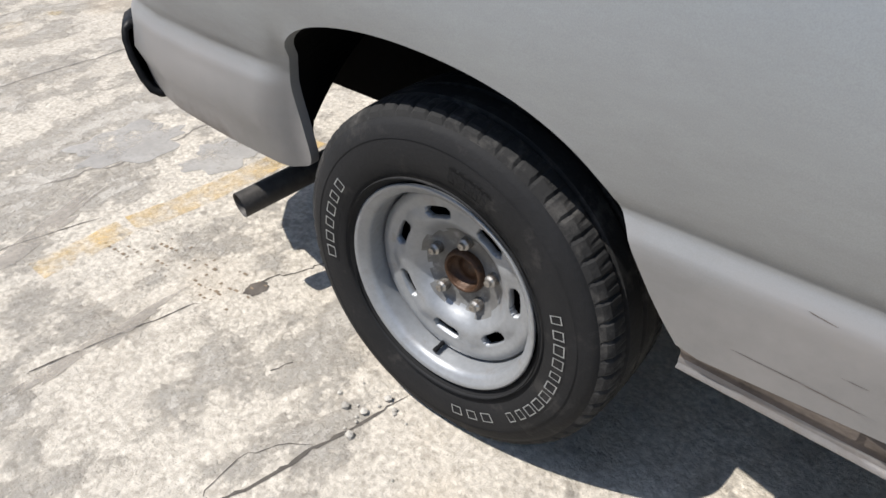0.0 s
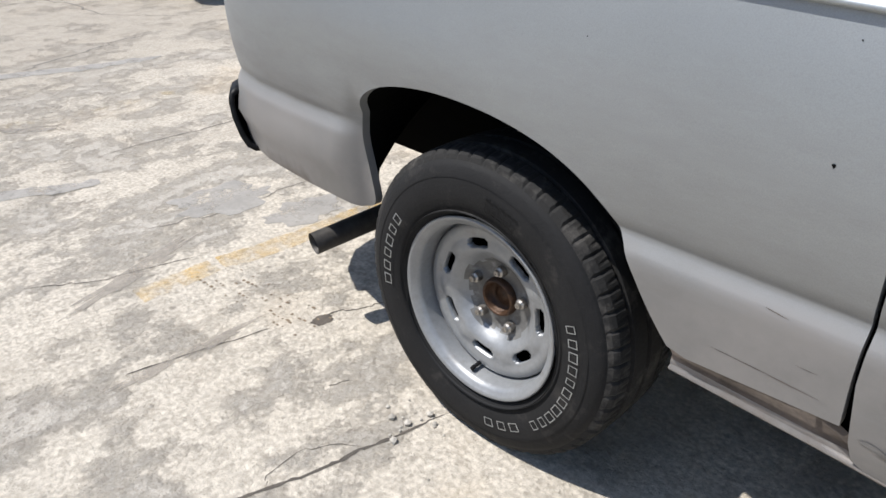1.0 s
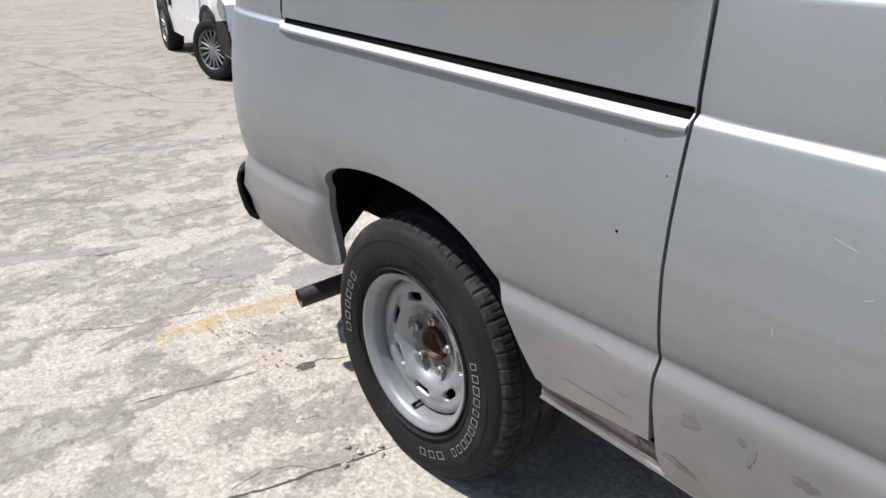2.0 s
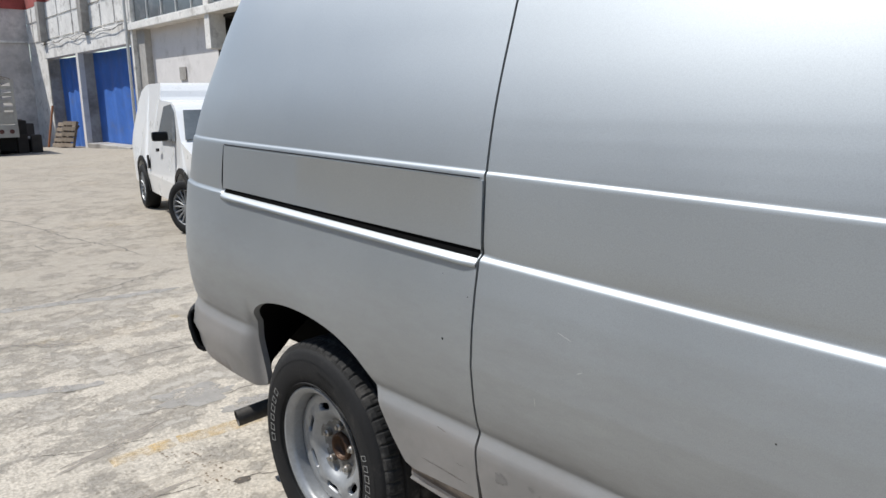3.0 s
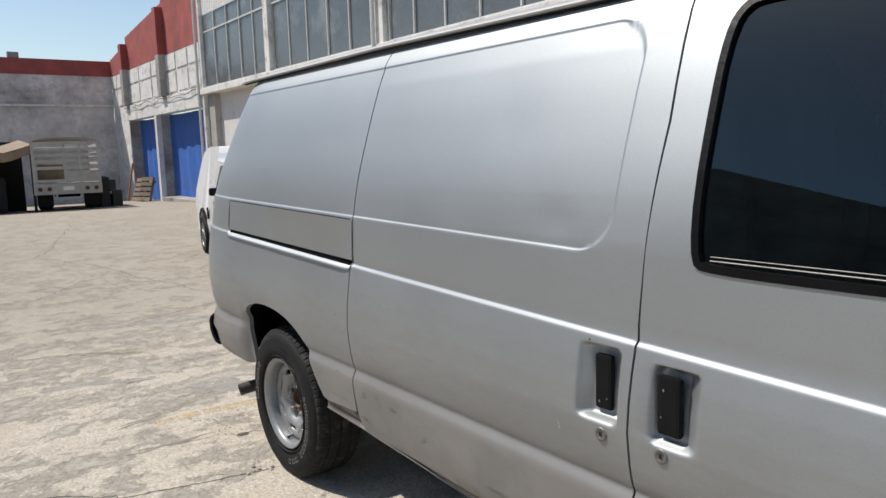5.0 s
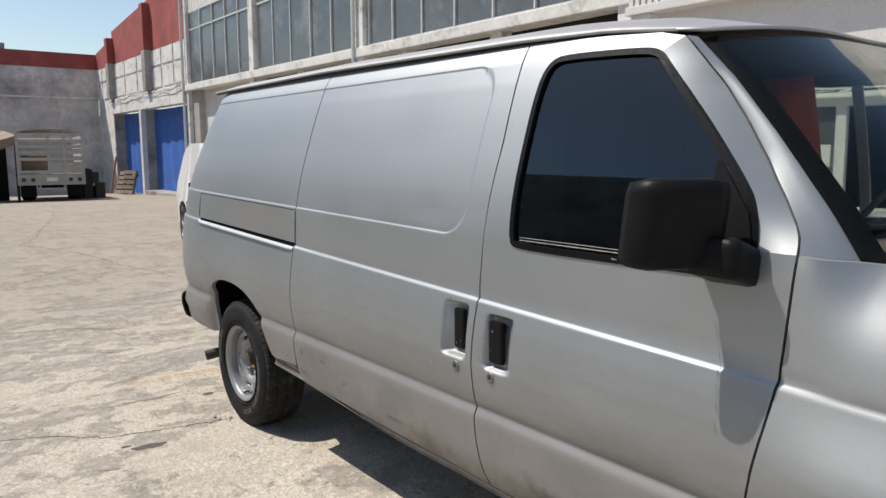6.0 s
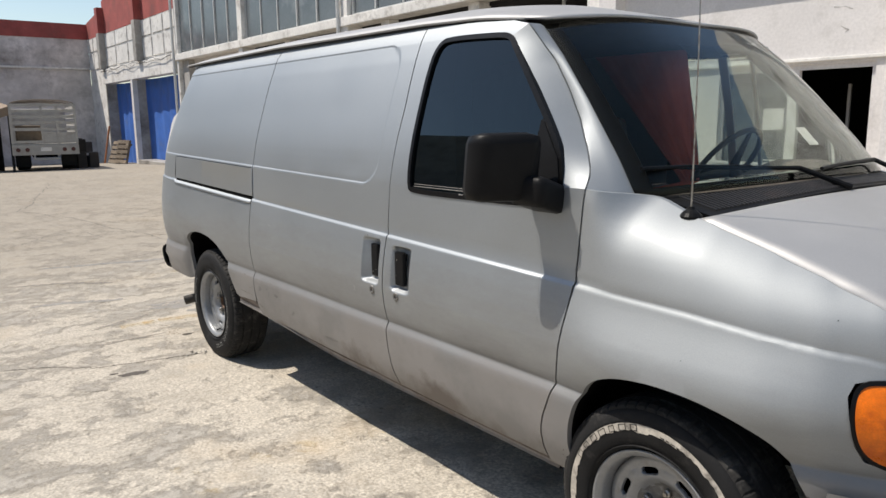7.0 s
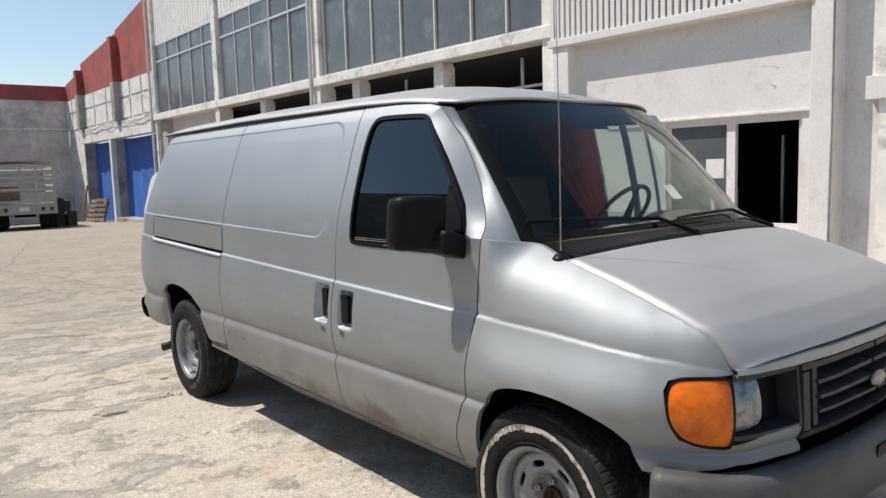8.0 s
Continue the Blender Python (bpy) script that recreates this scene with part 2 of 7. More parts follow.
def concrete():
    """Yard concrete: a smooth grey skin, scaled away in patches to pale gritty aggregate, with grime and rusty tints."""
    m = bpy.data.materials.new("worn_concrete")
    m.use_nodes = True
    nt, ns = m.node_tree, m.node_tree.nodes
    b = ns["Principled BSDF"]
    b.inputs["Roughness"].default_value, b.inputs["Specular IOR Level"].default_value = 0.95, 0.2
    co = ns.new("ShaderNodeTexCoord")

    def tex(s_, det, r_, stretch=None, kind="noise"):
        n = ns.new("ShaderNodeTexNoise" if kind == "noise" else "ShaderNodeTexVoronoi")
        n.inputs["Scale"].default_value = s_
        if kind == "noise":
            n.inputs["Detail"].default_value, n.inputs["Roughness"].default_value = det, r_
        src = co.outputs["Object"]
        if stretch:
            mp = ns.new("ShaderNodeMapping")
            mp.inputs["Scale"].default_value, mp.inputs["Rotation"].default_value = stretch, (0, 0, 0.25)
            nt.links.new(src, mp.inputs[0])
            src = mp.outputs[0]
        nt.links.new(src, n.inputs["Vector"])
        return n.outputs["Fac"] if kind == "noise" else n.outputs["Distance"]

    def rng(f, lo, hi, a=0.0, c=1.0):
        n = ns.new("ShaderNodeMapRange")
        n.interpolation_type = "SMOOTHSTEP"
        for i, v in enumerate((lo, hi, a, c)):
            n.inputs[i + 1].default_value = v
        nt.links.new(f, n.inputs[0])
        return n.outputs[0]

    def mix(f, a, c, mode="MIX"):
        n = ns.new("ShaderNodeMix")
        n.data_type, n.blend_type = "RGBA", mode
        for sock, val in ((n.inputs[0], f), (n.inputs[6], a), (n.inputs[7], c)):
            if isinstance(val, float):
                sock.default_value = val
            elif isinstance(val, tuple):
                sock.default_value = (*val, 1.0)
            else:
                nt.links.new(val, sock)
        return n.outputs[2]

    def mul(a, c):
        n = ns.new("ShaderNodeMath")
        n.operation = "MULTIPLY"
        for sock, val in ((n.inputs[0], a), (n.inputs[1], c)):
            if isinstance(val, float):
                sock.default_value = val
            else:
                nt.links.new(val, sock)
        return n.outputs[0]

    scaled = tex(2.9, 14, 0.72, (1.0, 0.75, 1))
    area = ns.new("ShaderNodeMath")
    area.operation = "MULTIPLY_ADD"
    area.inputs[1].default_value = 0.34
    nt.links.new(tex(0.45, 5, 0.55), area.inputs[0])
    nt.links.new(scaled, area.inputs[2])
    scaled = area.outputs[0]
    mask = rng(scaled, 0.575, 0.675)
    edge = mul(rng(scaled, 0.57, 0.625), rng(scaled, 0.69, 0.625))
    grit = tex(75, 4, 0.75)
    blot = tex(9, 6, 0.65)
    skin = mix(rng(blot, 0.3, 0.7), (0.435, 0.405, 0.362), (0.535, 0.50, 0.447))
    skin = mix(mul(rng(grit, 0.55, 0.75), 0.4), skin, (0.22, 0.205, 0.185))
    pale = mix(rng(grit, 0.36, 0.64), (0.41, 0.367, 0.308), (0.78, 0.716, 0.618))
    pale = mix(rng(blot, 0.52, 0.74), pale, (0.50, 0.455, 0.392))
    c = mix(mask, skin, pale)
    pit = mul(rng(tex(13, 0, 0, None, "cell"), 0.20, 0.08), rng(tex(2.6, 4, 0.6), 0.48, 0.6))
    c = mix(mul(pit, 0.8), c, (0.17, 0.15, 0.125))
    chip = mul(rng(tex(7.5, 10, 0.7, (1.0, 0.7, 1)), 0.515, 0.545), rng(tex(1.4, 4, 0.6), 0.42, 0.58))
    c = mix(mul(chip, 0.45), c, (0.36, 0.332, 0.292))
    fleck = tex(150, 3, 0.8)
    c = mix(mul(rng(fleck, 0.55, 0.67), 0.74), c, (0.24, 0.215, 0.18))
    c = mix(mul(rng(fleck, 0.43, 0.32), 0.55), c, (0.80, 0.76, 0.69))
    mott = tex(27, 6, 0.72)
    c = mix(mul(rng(mott, 0.5, 0.66), 0.52), c, (0.255, 0.228, 0.19))
    c = mix(mul(edge, 0.2), c, (0.23, 0.205, 0.175))
    c = mix(mul(rng(tex(0.8, 6, 0.6), 0.52, 0.70), 0.45), c, (0.58, 0.44, 0.28))
    # tone turns darker and browner as x falls, with a noisy edge
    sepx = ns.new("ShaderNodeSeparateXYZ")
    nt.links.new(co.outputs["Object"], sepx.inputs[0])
    drab = ns.new("ShaderNodeMath")
    drab.operation = "MULTIPLY_ADD"
    drab.inputs[1].default_value = 5.0
    nt.links.new(tex(0.35, 6, 0.6), drab.inputs[0])
    nt.links.new(sepx.outputs[0], drab.inputs[2])
    c = mix(rng(drab.outputs[0], 2.8, -4.0, 0.0, 0.84), c, mix(rng(blot, 0.3, 0.7), (0.245, 0.219, 0.185), (0.335, 0.302, 0.257)))
    c = mix(rng(tex(0.22, 5, 0.55, (1.0, 0.45, 1)), 0.35, 0.68, 0.0, 0.32), c, (0.345, 0.312, 0.27))
    c = mix(rng(tex(1.7, 8, 0.66, (2.6, 0.5, 1)), 0.50, 0.72, 0.0, 0.38), c, (0.30, 0.266, 0.222))
    c = mix(1.0, c, (1.01, 1.0, 0.975), "MULTIPLY")
    nt.links.new(c, b.inputs["Base Color"])
    h1 = ns.new("ShaderNodeBump")
    h1.inputs["Strength"].default_value, h1.inputs["Distance"].default_value = 0.6, 0.018
    h1.invert = True
    nt.links.new(mask, h1.inputs["Height"])
    h2 = ns.new("ShaderNodeBump")
    h2.inputs["Strength"].default_value, h2.inputs["Distance"].default_value = 0.9, 0.009
    nt.links.new(tex(48, 6, 0.7), h2.inputs["Height"])
    nt.links.new(h1.outputs[0], h2.inputs["Normal"])
    h3 = ns.new("ShaderNodeBump")
    h3.inputs["Strength"].default_value, h3.inputs["Distance"].default_value = 0.55, 0.03
    nt.links.new(tex(10, 9, 0.74), h3.inputs["Height"])
    nt.links.new(h2.outputs[0], h3.inputs["Normal"])
    nt.links.new(h3.outputs[0], b.inputs["Normal"])
    return m


M_CONC = concrete()
# flat ribbons: the shade down in the cracks put into colour, paler far off
M_CRACK = mat("crack_shade", (0.085, 0.073, 0.060), 0.95, 0, 0.3, 12, 80, 0.3)
M_CRACKFAR = mat("pale_crack_shade", (0.20, 0.178, 0.15), 0.95, 0, 0.3, 12, 80, 0.3)
M_BROWN = mat("brown_dirt_print", (0.20, 0.15, 0.10), 0.9, 0, 0.3, 20, 90, 0.2)
M_OIL = mat("oil_stain", (0.085, 0.07, 0.055), 0.7, 0, 0.4, 20, 90, 0.2)
M_STONE = mat("pebble", (0.42, 0.39, 0.34), 0.9, 0, 0.2, 30, 100, 0.3, rand=0.3)


def worn_paint(name, color, lo, hi):
    """Paint worn through to what lies under it."""
    m = mat(name, color, 0.9, 0, 0.2, 6, 60, 0.2)
    nt, ns = m.node_tree, m.node_tree.nodes
    co = ns.new("ShaderNodeTexCoord")
    n = ns.new("ShaderNodeTexNoise")
    n.inputs["Scale"].default_value, n.inputs["Detail"].default_value, n.inputs["Roughness"].default_value = 7, 10, 0.75
    nt.links.new(co.outputs["Object"], n.inputs["Vector"])
    r = ns.new("ShaderNodeMapRange")
    r.inputs[1].default_value, r.inputs[2].default_value, r.inputs[4].default_value = lo, hi, 0.75
    nt.links.new(n.outputs["Fac"], r.inputs[0])
    nt.links.new(r.outputs[0], ns["Principled BSDF"].inputs["Alpha"])
    return m


M_PATCH = worn_paint("smooth_repair_mortar", (0.35, 0.33, 0.30), 0.34, 0.50)
# flat darker tone: the shading of shallow gouges put into colour
M_GOUGE = worn_paint("gouge_tone", (0.32, 0.285, 0.24), 0.36, 0.56)
M_YELLOW = worn_paint("worn_yellow_paint", (0.62, 0.43, 0.17), 0.42, 0.68)
M_YELLOWFAINT = worn_paint("faint_yellow_paint", (0.62, 0.46, 0.20), 0.52, 0.85)
M_PLASTER = mat("white_plaster", (0.69, 0.662, 0.642), 0.9, 0, 0.06, 1.5, 25, 0.015, dark=(0.47, 0.445, 0.42), stain=0.34, stain_scale=1.3)
M_OLDPLASTER = mat("stained_plaster", (0.76, 0.735, 0.69), 0.92, 0, 0.14, 1.2, 12, 0.35, dark=(0.34, 0.31, 0.28), stain=0.42, stain_scale=2.2)
M_BROKEN = mat("broken_plaster_edge", (0.44, 0.415, 0.385), 0.95, 0, 0.3, 12, 60, 0.3)
M_GREYWALL = mat("grey_concrete_block", (0.38, 0.36, 0.33), 0.92, 0, 0.25, 0.8, 6, 0.3, dark=(0.17, 0.155, 0.14), stain=0.6, stain_scale=0.6)
M_BACKWALL = mat("old_whitewash", (0.62, 0.575, 0.545), 0.92, 0, 0.3, 0.8, 5, 0.4, dark=(0.24, 0.21, 0.19), stain=0.5, stain_scale=0.5)
M_REDPAINT = mat("faded_red_paint", (0.35, 0.082, 0.070), 0.88, 0, 0.28, 1.2, 18, 0.15, dark=(0.19, 0.07, 0.06), stain=0.4, stain_scale=0.9)
M_BLUE = mat("blue_door_paint", (0.055, 0.165, 0.53), 0.6, 0.1, 0.15, 2, 30, 0.05, dark=(0.1, 0.16, 0.36), stain=0.3)
M_PANE = mat("dusty_window_pane", (0.112, 0.125, 0.132), 0.2, 0, 0.25, 0.7, 20, 0.03, dark=(0.22, 0.23, 0.235), stain=0.4, stain_scale=0.8)
M_FRAME = mat("pale_window_frame", (0.6, 0.6, 0.58), 0.6, 0.2, 0.1)
# near-black: the shade indoors and under the awning put into colour
M_VOID = mat("near_black", (0.02, 0.018, 0.017), 0.9, 0, 0.2)


# ---- mesh helpers ----
def part(name, bm, material, parent=None, label="", smooth=False, mats=()):
    """Links a bmesh as one mesh object, under a thing or a part."""
    me = bpy.data.meshes.new(name)
    bm.normal_update()
    if smooth:
        for f in bm.faces:
            f.smooth = True
    bm.to_mesh(me)
    bm.free()
    me.materials.append(material)
    for x in mats:
        me.materials.append(x)
    ob = new(name, me)
    if parent:
        ob.parent = parent
    if label:
        tagged(ob, label)
    return ob


def thing(name, label, category, group="", at=(0, 0, 0), rz=0, kind=""):
    ob = new(name)
    ob.empty_display_size = 0.1
    ob.matrix_basis = pose(*at, 0, 0, rz)
    return tagged(ob, label, category, group, kind)


def box(bm, x0, x1, y0, y1, z0, z1, bevel=0.0):
    """A box between two corners, with softened edges."""
    r = bmesh.ops.create_cube(bm, size=1.0)
    vs = r["verts"]
    for v in vs:
        v.co = ((x0 + x1) / 2 + v.co.x * (x1 - x0), (y0 + y1) / 2 + v.co.y * (y1 - y0), (z0 + z1) / 2 + v.co.z * (z1 - z0))
    if bevel:
        es = list({e for v in vs for e in v.link_edges})
        bmesh.ops.bevel(bm, geom=es, offset=bevel, segments=2, affect="EDGES", profile=0.6)
    return bm


def boxes(*specs, bevel=0.0):
    bm = bmesh.new()
    for s in specs:
        box(bm, *s, bevel=bevel)
    return bm


def tube(bm, pts, r, n=10, cap=True):
    """A round bar along points; r is one radius or one for each point."""
    rings = []
    pts = [Vector(p) for p in pts]
    rs = r if isinstance(r, (list, tuple)) else [r] * len(pts)
    for i, p in enumerate(pts):
        d = (pts[min(i + 1, len(pts) - 1)] - pts[max(i - 1, 0)]).normalized()
        a = d.orthogonal().normalized() if i == 0 else (rings_a - d * rings_a.dot(d)).normalized()
        rings_a = a
        b = d.cross(a)
        rings.append([bm.verts.new(p + rs[i] * (math.cos(k * 2 * math.pi / n) * a + math.sin(k * 2 * math.pi / n) * b)) for k in range(n)])
    for q, w in zip(rings, rings[1:]):
        for k in range(n):
            bm.faces.new((q[k], q[(k + 1) % n], w[(k + 1) % n], w[k]))
    if cap:
        bm.faces.new(list(reversed(rings[0])))
        bm.faces.new(rings[-1])
    return bm


def lathe(bm, prof, n=96, close=False):
    """Turns a profile of (radius, y) about the y axis. Returns the rings."""
    rings = []
    for r, y in prof:
        rings.append([bm.verts.new((r * math.cos(2 * math.pi * k / n), y, r * math.sin(2 * math.pi * k / n))) for k in range(n)])
    pairs = list(zip(rings, rings[1:])) + ([(rings[-1], rings[0])] if close else [])
    for q, w in pairs:
        for k in range(n):
            bm.faces.new((q[k], w[k], w[(k + 1) % n], q[(k + 1) % n]))
    return rings


def grid(bm, nu, nv, fn):
    """A sheet of nu x nv cells; fn(i/nu, j/nv) gives each corner."""
    vs = [[bm.verts.new(fn(i / nu, j / nv)) for j in range(nv + 1)] for i in range(nu + 1)]
    for i in range(nu):
        for j in range(nv):
            bm.faces.new((vs[i][j], vs[i + 1][j], vs[i + 1][j + 1], vs[i][j + 1]))
    return vs


def thicken(ob, t, offset=-1.0):
    m = ob.modifiers.new("thickness", "SOLIDIFY")
    m.thickness, m.offset = t, offset
    return ob


# ---- the van's form: a plan curve and a side profile, right side at y = -1 ----
def smooth_table(pts, width, step=0.004):
    xs = np.arange(pts[0][0], pts[-1][0] + step, step)
    ys = np.interp(xs, [p[0] for p in pts], [p[1] for p in pts])
    n = max(1, int(width / step))
    k = np.hanning(2 * n + 3)[1:-1]
    k /= k.sum()
    pad = len(k) // 2
    left = ys[0] - (np.arange(pad, 0, -1)) * (ys[1] - ys[0])
    right = ys[-1] + (np.arange(1, pad + 1)) * (ys[-1] - ys[-2])
    return xs, np.convolve(np.r_[left, ys, right], k, "valid")


PLAN_PTS = [(-1.13, 1.0), (-1.12, 0.5), (-1.10, 0.22), (-1.05, 0.11), (-0.95, 0.045), (-0.8, 0.012), (-0.6, 0.0), (3.35, 0.0), (3.6, 0.004), (3.8, 0.022),
            (3.95, 0.05), (4.08, 0.10), (4.16, 0.155), (4.21, 0.24), (4.25, 0.42), (4.28, 0.68), (4.29, 1.0)]


def make_plan():
    """The outline from above as points by arc length, with u = x on the straight run."""
    p = np.array(PLAN_PTS)
    seg = np.r_[0, np.cumsum(np.hypot(*np.diff(p, axis=0).T))]
    us = np.arange(0, seg[-1], 0.01)
    q = np.c_[np.interp(us, seg, p[:, 0]), np.interp(us, seg, p[:, 1])]
    k = np.hanning(11)[1:-1]
    k /= k.sum()
    for c in (0, 1):
        q[4:-4, c] = np.convolve(q[:, c], k, "valid")
    base = np.interp(-0.5, q[:, 0], us)
    return us - base - 0.5, q


PLAN_U, PLAN_Q = make_plan()
PROF_Z, PROF_D = smooth_table([(0.30, 0.09), (0.37, 0.045), (0.42, 0.018), (0.50, -0.005), (0.58, -0.0145), (0.64, -0.0190), (0.657, -0.0175), (0.676, -0.0085), (0.686, -0.0040), (0.694, -0.0035), (0.703, -0.0085), (0.73, -0.0165),
                               (0.78, -0.0245), (0.86, -0.031), (0.95, -0.027), (1.03, -0.0175), (1.1050, -0.0048), (1.109, 0.0015), (1.1125, 0.0056), (1.120, 0.0048), (1.135, 0.0022), (1.20, 0.005), (1.292, 0.011),
                               (1.308, 0.013), (1.34, 0.0182), (1.38, 0.0255), (1.42, 0.034), (1.46, 0.0438), (1.50, 0.055), (1.54, 0.0672), (1.62, 0.0925), (1.70, 0.118), (1.80, 0.154), (1.87, 0.184), (1.92, 0.212), (1.96, 0.245), (2.05, 0.33)], 0.0045, 0.001)


def crease(u):
    """The height of the belt crease."""
    return 1.109 - 0.033 * (u - 0.76) - 0.06 * max(0.0, u - 3.6)


HOOD_LX, HOOD_LZ = smooth_table([(3.1, 1.36), (3.2, 1.345), (3.4, 1.30), (3.5, 1.266), (3.6, 1.244), (3.7, 1.215), (3.8, 1.184), (3.9, 1.152), (4.0, 1.118), (4.06, 1.095), (4.11, 1.071), (4.14, 1.049), (4.158, 1.020), (4.170, 0.985), (4.180, 0.955), (4.20, 0.90)], 0.012)


def hood_line(x):
    """The height of the seam between hood and fender."""
    return float(np.interp(x, HOOD_LX, HOOD_LZ))


def box_in(u, z, u0, u1, z0, z1, r, soft):
    """1 inside a round-cornered outline, 0 outside, with a soft edge."""
    cx, cz, hx, hz = (u0 + u1) / 2, (z0 + z1) / 2, (u1 - u0) / 2 - r, (z1 - z0) / 2 - r
    qx, qz = abs(u - cx) - hx, abs(z - cz) - hz
    d = math.hypot(max(qx, 0), max(qz, 0)) + min(max(qx, qz), 0) - r
    t = min(1.0, max(0.0, 0.5 - d / soft))
    return t * t * (3 - 2 * t)


def pressed(u, z):
    """Pressings in the sheet: the blanked window fields, the rail cover, the bowls behind the handles, small dents."""
    d = 0.0040 * box_in(u, z + 0.022 * (u - 0.77) * min(1.0, max(0.0, (1.6 - z) / 0.2)), -3.0, 2.045, 1.304, 1.875, 0.12, 0.0075)
    if u < 0.8:
        d += 0.004 * box_in(u, z + 0.022 * (u - 0.77), -0.555, 3.0, 1.118, 1.284, 0.012, 0.007)
    if 1.9 < u < 2.4 and 0.8 < z < 1.1:
        d += 0.040 * box_in(u, z, 1.962, 2.096, 0.854, 1.038, 0.016, 0.014) * min(1.0, max(0.0, (u - 1.958) / 0.040))
        d += 0.034 * box_in(u, z, 2.198, 2.328, 0.846, 1.026, 0.016, 0.014) * min(1.0, max(0.0, (2.330 - u) / 0.046))
    for du, dz, r, a in ((1.84, 1.345, 0.05, 0.004), (1.63, 1.60, 0.09, 0.0016), (-0.62, 1.55, 0.05, 0.003), (1.1, 0.50, 0.16, 0.006), (1.95, 0.44, 0.10, 0.006)):
        q = ((u - du) ** 2 + (z - dz) ** 2) / (r * r)
        if q < 6:
            d += a * math.exp(-q)
    return d


def seam_turn(z):
    """How far the door's frame turns in towards the windscreen at the door's seam."""
    return float(np.interp(z, [1.335, 1.39, 1.45, 1.55, 1.65, 1.75, 1.885], [0.0, 0.045, 0.08, 0.105, 0.10, 0.08, 0.0]))


def inward(u, z):
    return form_in(u, z) + (pressed(u, z) if u < 3.2 else 0.0)


def ease(t):
    t = min(1.0, max(0.0, t))
    return t * t * (3 - 2 * t)


def form_in(u, z):
    """How far the side stands in from its plan outline at a height."""
    zc = crease(u)
    if u > 3.2 and z > zc:
        x = plan_at(u)[0]
        t = min(1.0, (z - zc) / max(0.02, hood_line(x) - zc))
        y_out = plan_at(u)[1]
        need = max(0.016, -y_out - float(np.interp(x, [3.2, 3.36, 3.5, 3.62, 3.9, 4.05, 4.12, 4.18], [0.80, 0.81, 0.835, 0.852, 0.852, 0.847, 0.838, 0.81])))
        v = ease((u - 3.25) / 0.60)
        k = float(np.interp(x, [3.6, 3.95], [0.42, 0.32]))
        dc = float(np.interp(1.105, PROF_Z, PROF_D))
        if u > 3.7:
            dc += 0.022 * ease((u - 3.7) / 0.5)
        full = dc + (need - dc) * ((k * t + (1 - k) * t ** 3.0) * v + (0.15 * t + 0.85 * t ** 4.0) * (1 - v))
        full += 0.004 * min(1.0, (z - zc) / 0.006) * math.exp(-((z - zc - 0.006) / 0.010) ** 2) * ease((u - 3.24) / 0.13) * (1 - ease((u - 3.9) / 0.25))
        if u < 3.5:
            w = min(1.0, max(0.0, (u - 3.24) / 0.13))
            w = w * w * (3 - 2 * w)
            d0 = float(np.interp(float(np.interp(z, [0.3, 0.672, zc, 1.305, 2.1], [0.3, 0.672, 1.105, 1.305, 2.1])), PROF_Z, PROF_D))
            return d0 * (1 - w) + full * w
        return full
    zq = float(np.interp(z, [0.3, 0.672, zc, 1.305, 2.1], [0.3, 0.672, 1.105, 1.305, 2.1]))
    d = float(np.interp(zq, PROF_Z, PROF_D))
    if -0.46 < u < -0.25 and z < 0.82:
        # the sheet rolls in towards the wheel opening
        w = ease((u + 0.45) / 0.09) * (1 - ease((z - 0.71) / 0.09))
        d = d * (1 - w) + w * (float(np.interp(z, [0.45, 0.55, 0.68, 0.78, 0.86], [0.012, 0.002, -0.004, -0.022, -0.031])) + 0.018 * w * w)
    if u < -0.40 and z < 0.70:
        d -= 0.013 * math.exp(-((z - 0.588) / 0.030) ** 2) * ease((-0.40 - u) / 0.07)
    if -0.95 < u < 0.5 and 0.8 < z < 1.08:
        zl = 0.985 - 0.075 * (u + 0.5)
        d -= 0.0075 * (1 / (1 + math.exp((z - zl) / 0.014))) * ease((u + 0.92) / 0.2) * (1 - ease((u + 0.25) / 0.6)) * ease((z - 0.80) / 0.09)
    if u > 3.1 and z < zc:
        w = float(np.interp(u, [3.1, 3.4, 3.8, 4.2], [0.0, 1.0, 1.0, 0.0]))
        d -= 0.042 * w * w * (3 - 2 * w) * math.exp(-((z - 0.825) / 0.105) ** 2)
    if u > 3.7 and z < zc:
        d += 0.022 * ease((u - 3.7) / 0.5)
    return d


def plan_at(u):
    return float(np.interp(u, PLAN_U, PLAN_Q[:, 0])), -1.0 + float(np.interp(u, PLAN_U, PLAN_Q[:, 1]))


def S(u, z, out=0.0, side=-1):
    """A point of the body's side: u along it, height z, out metres proud of it."""
    x, y = plan_at(u)
    x2, y2 = plan_at(u + 0.01)
    x1, y1 = plan_at(u - 0.01)
    n = Vector((y2 - y1, -(x2 - x1))).normalized()
    o = out - inward(u, z)
    lean = 0.0
    if u < -0.3:
        lean = max(0.0, z - 1.2) * 0.28 * min(1.0, (-0.3 - u) / 0.7)
    return Vector((x + n.x * o + lean, -side * (y + n.y * o), z))


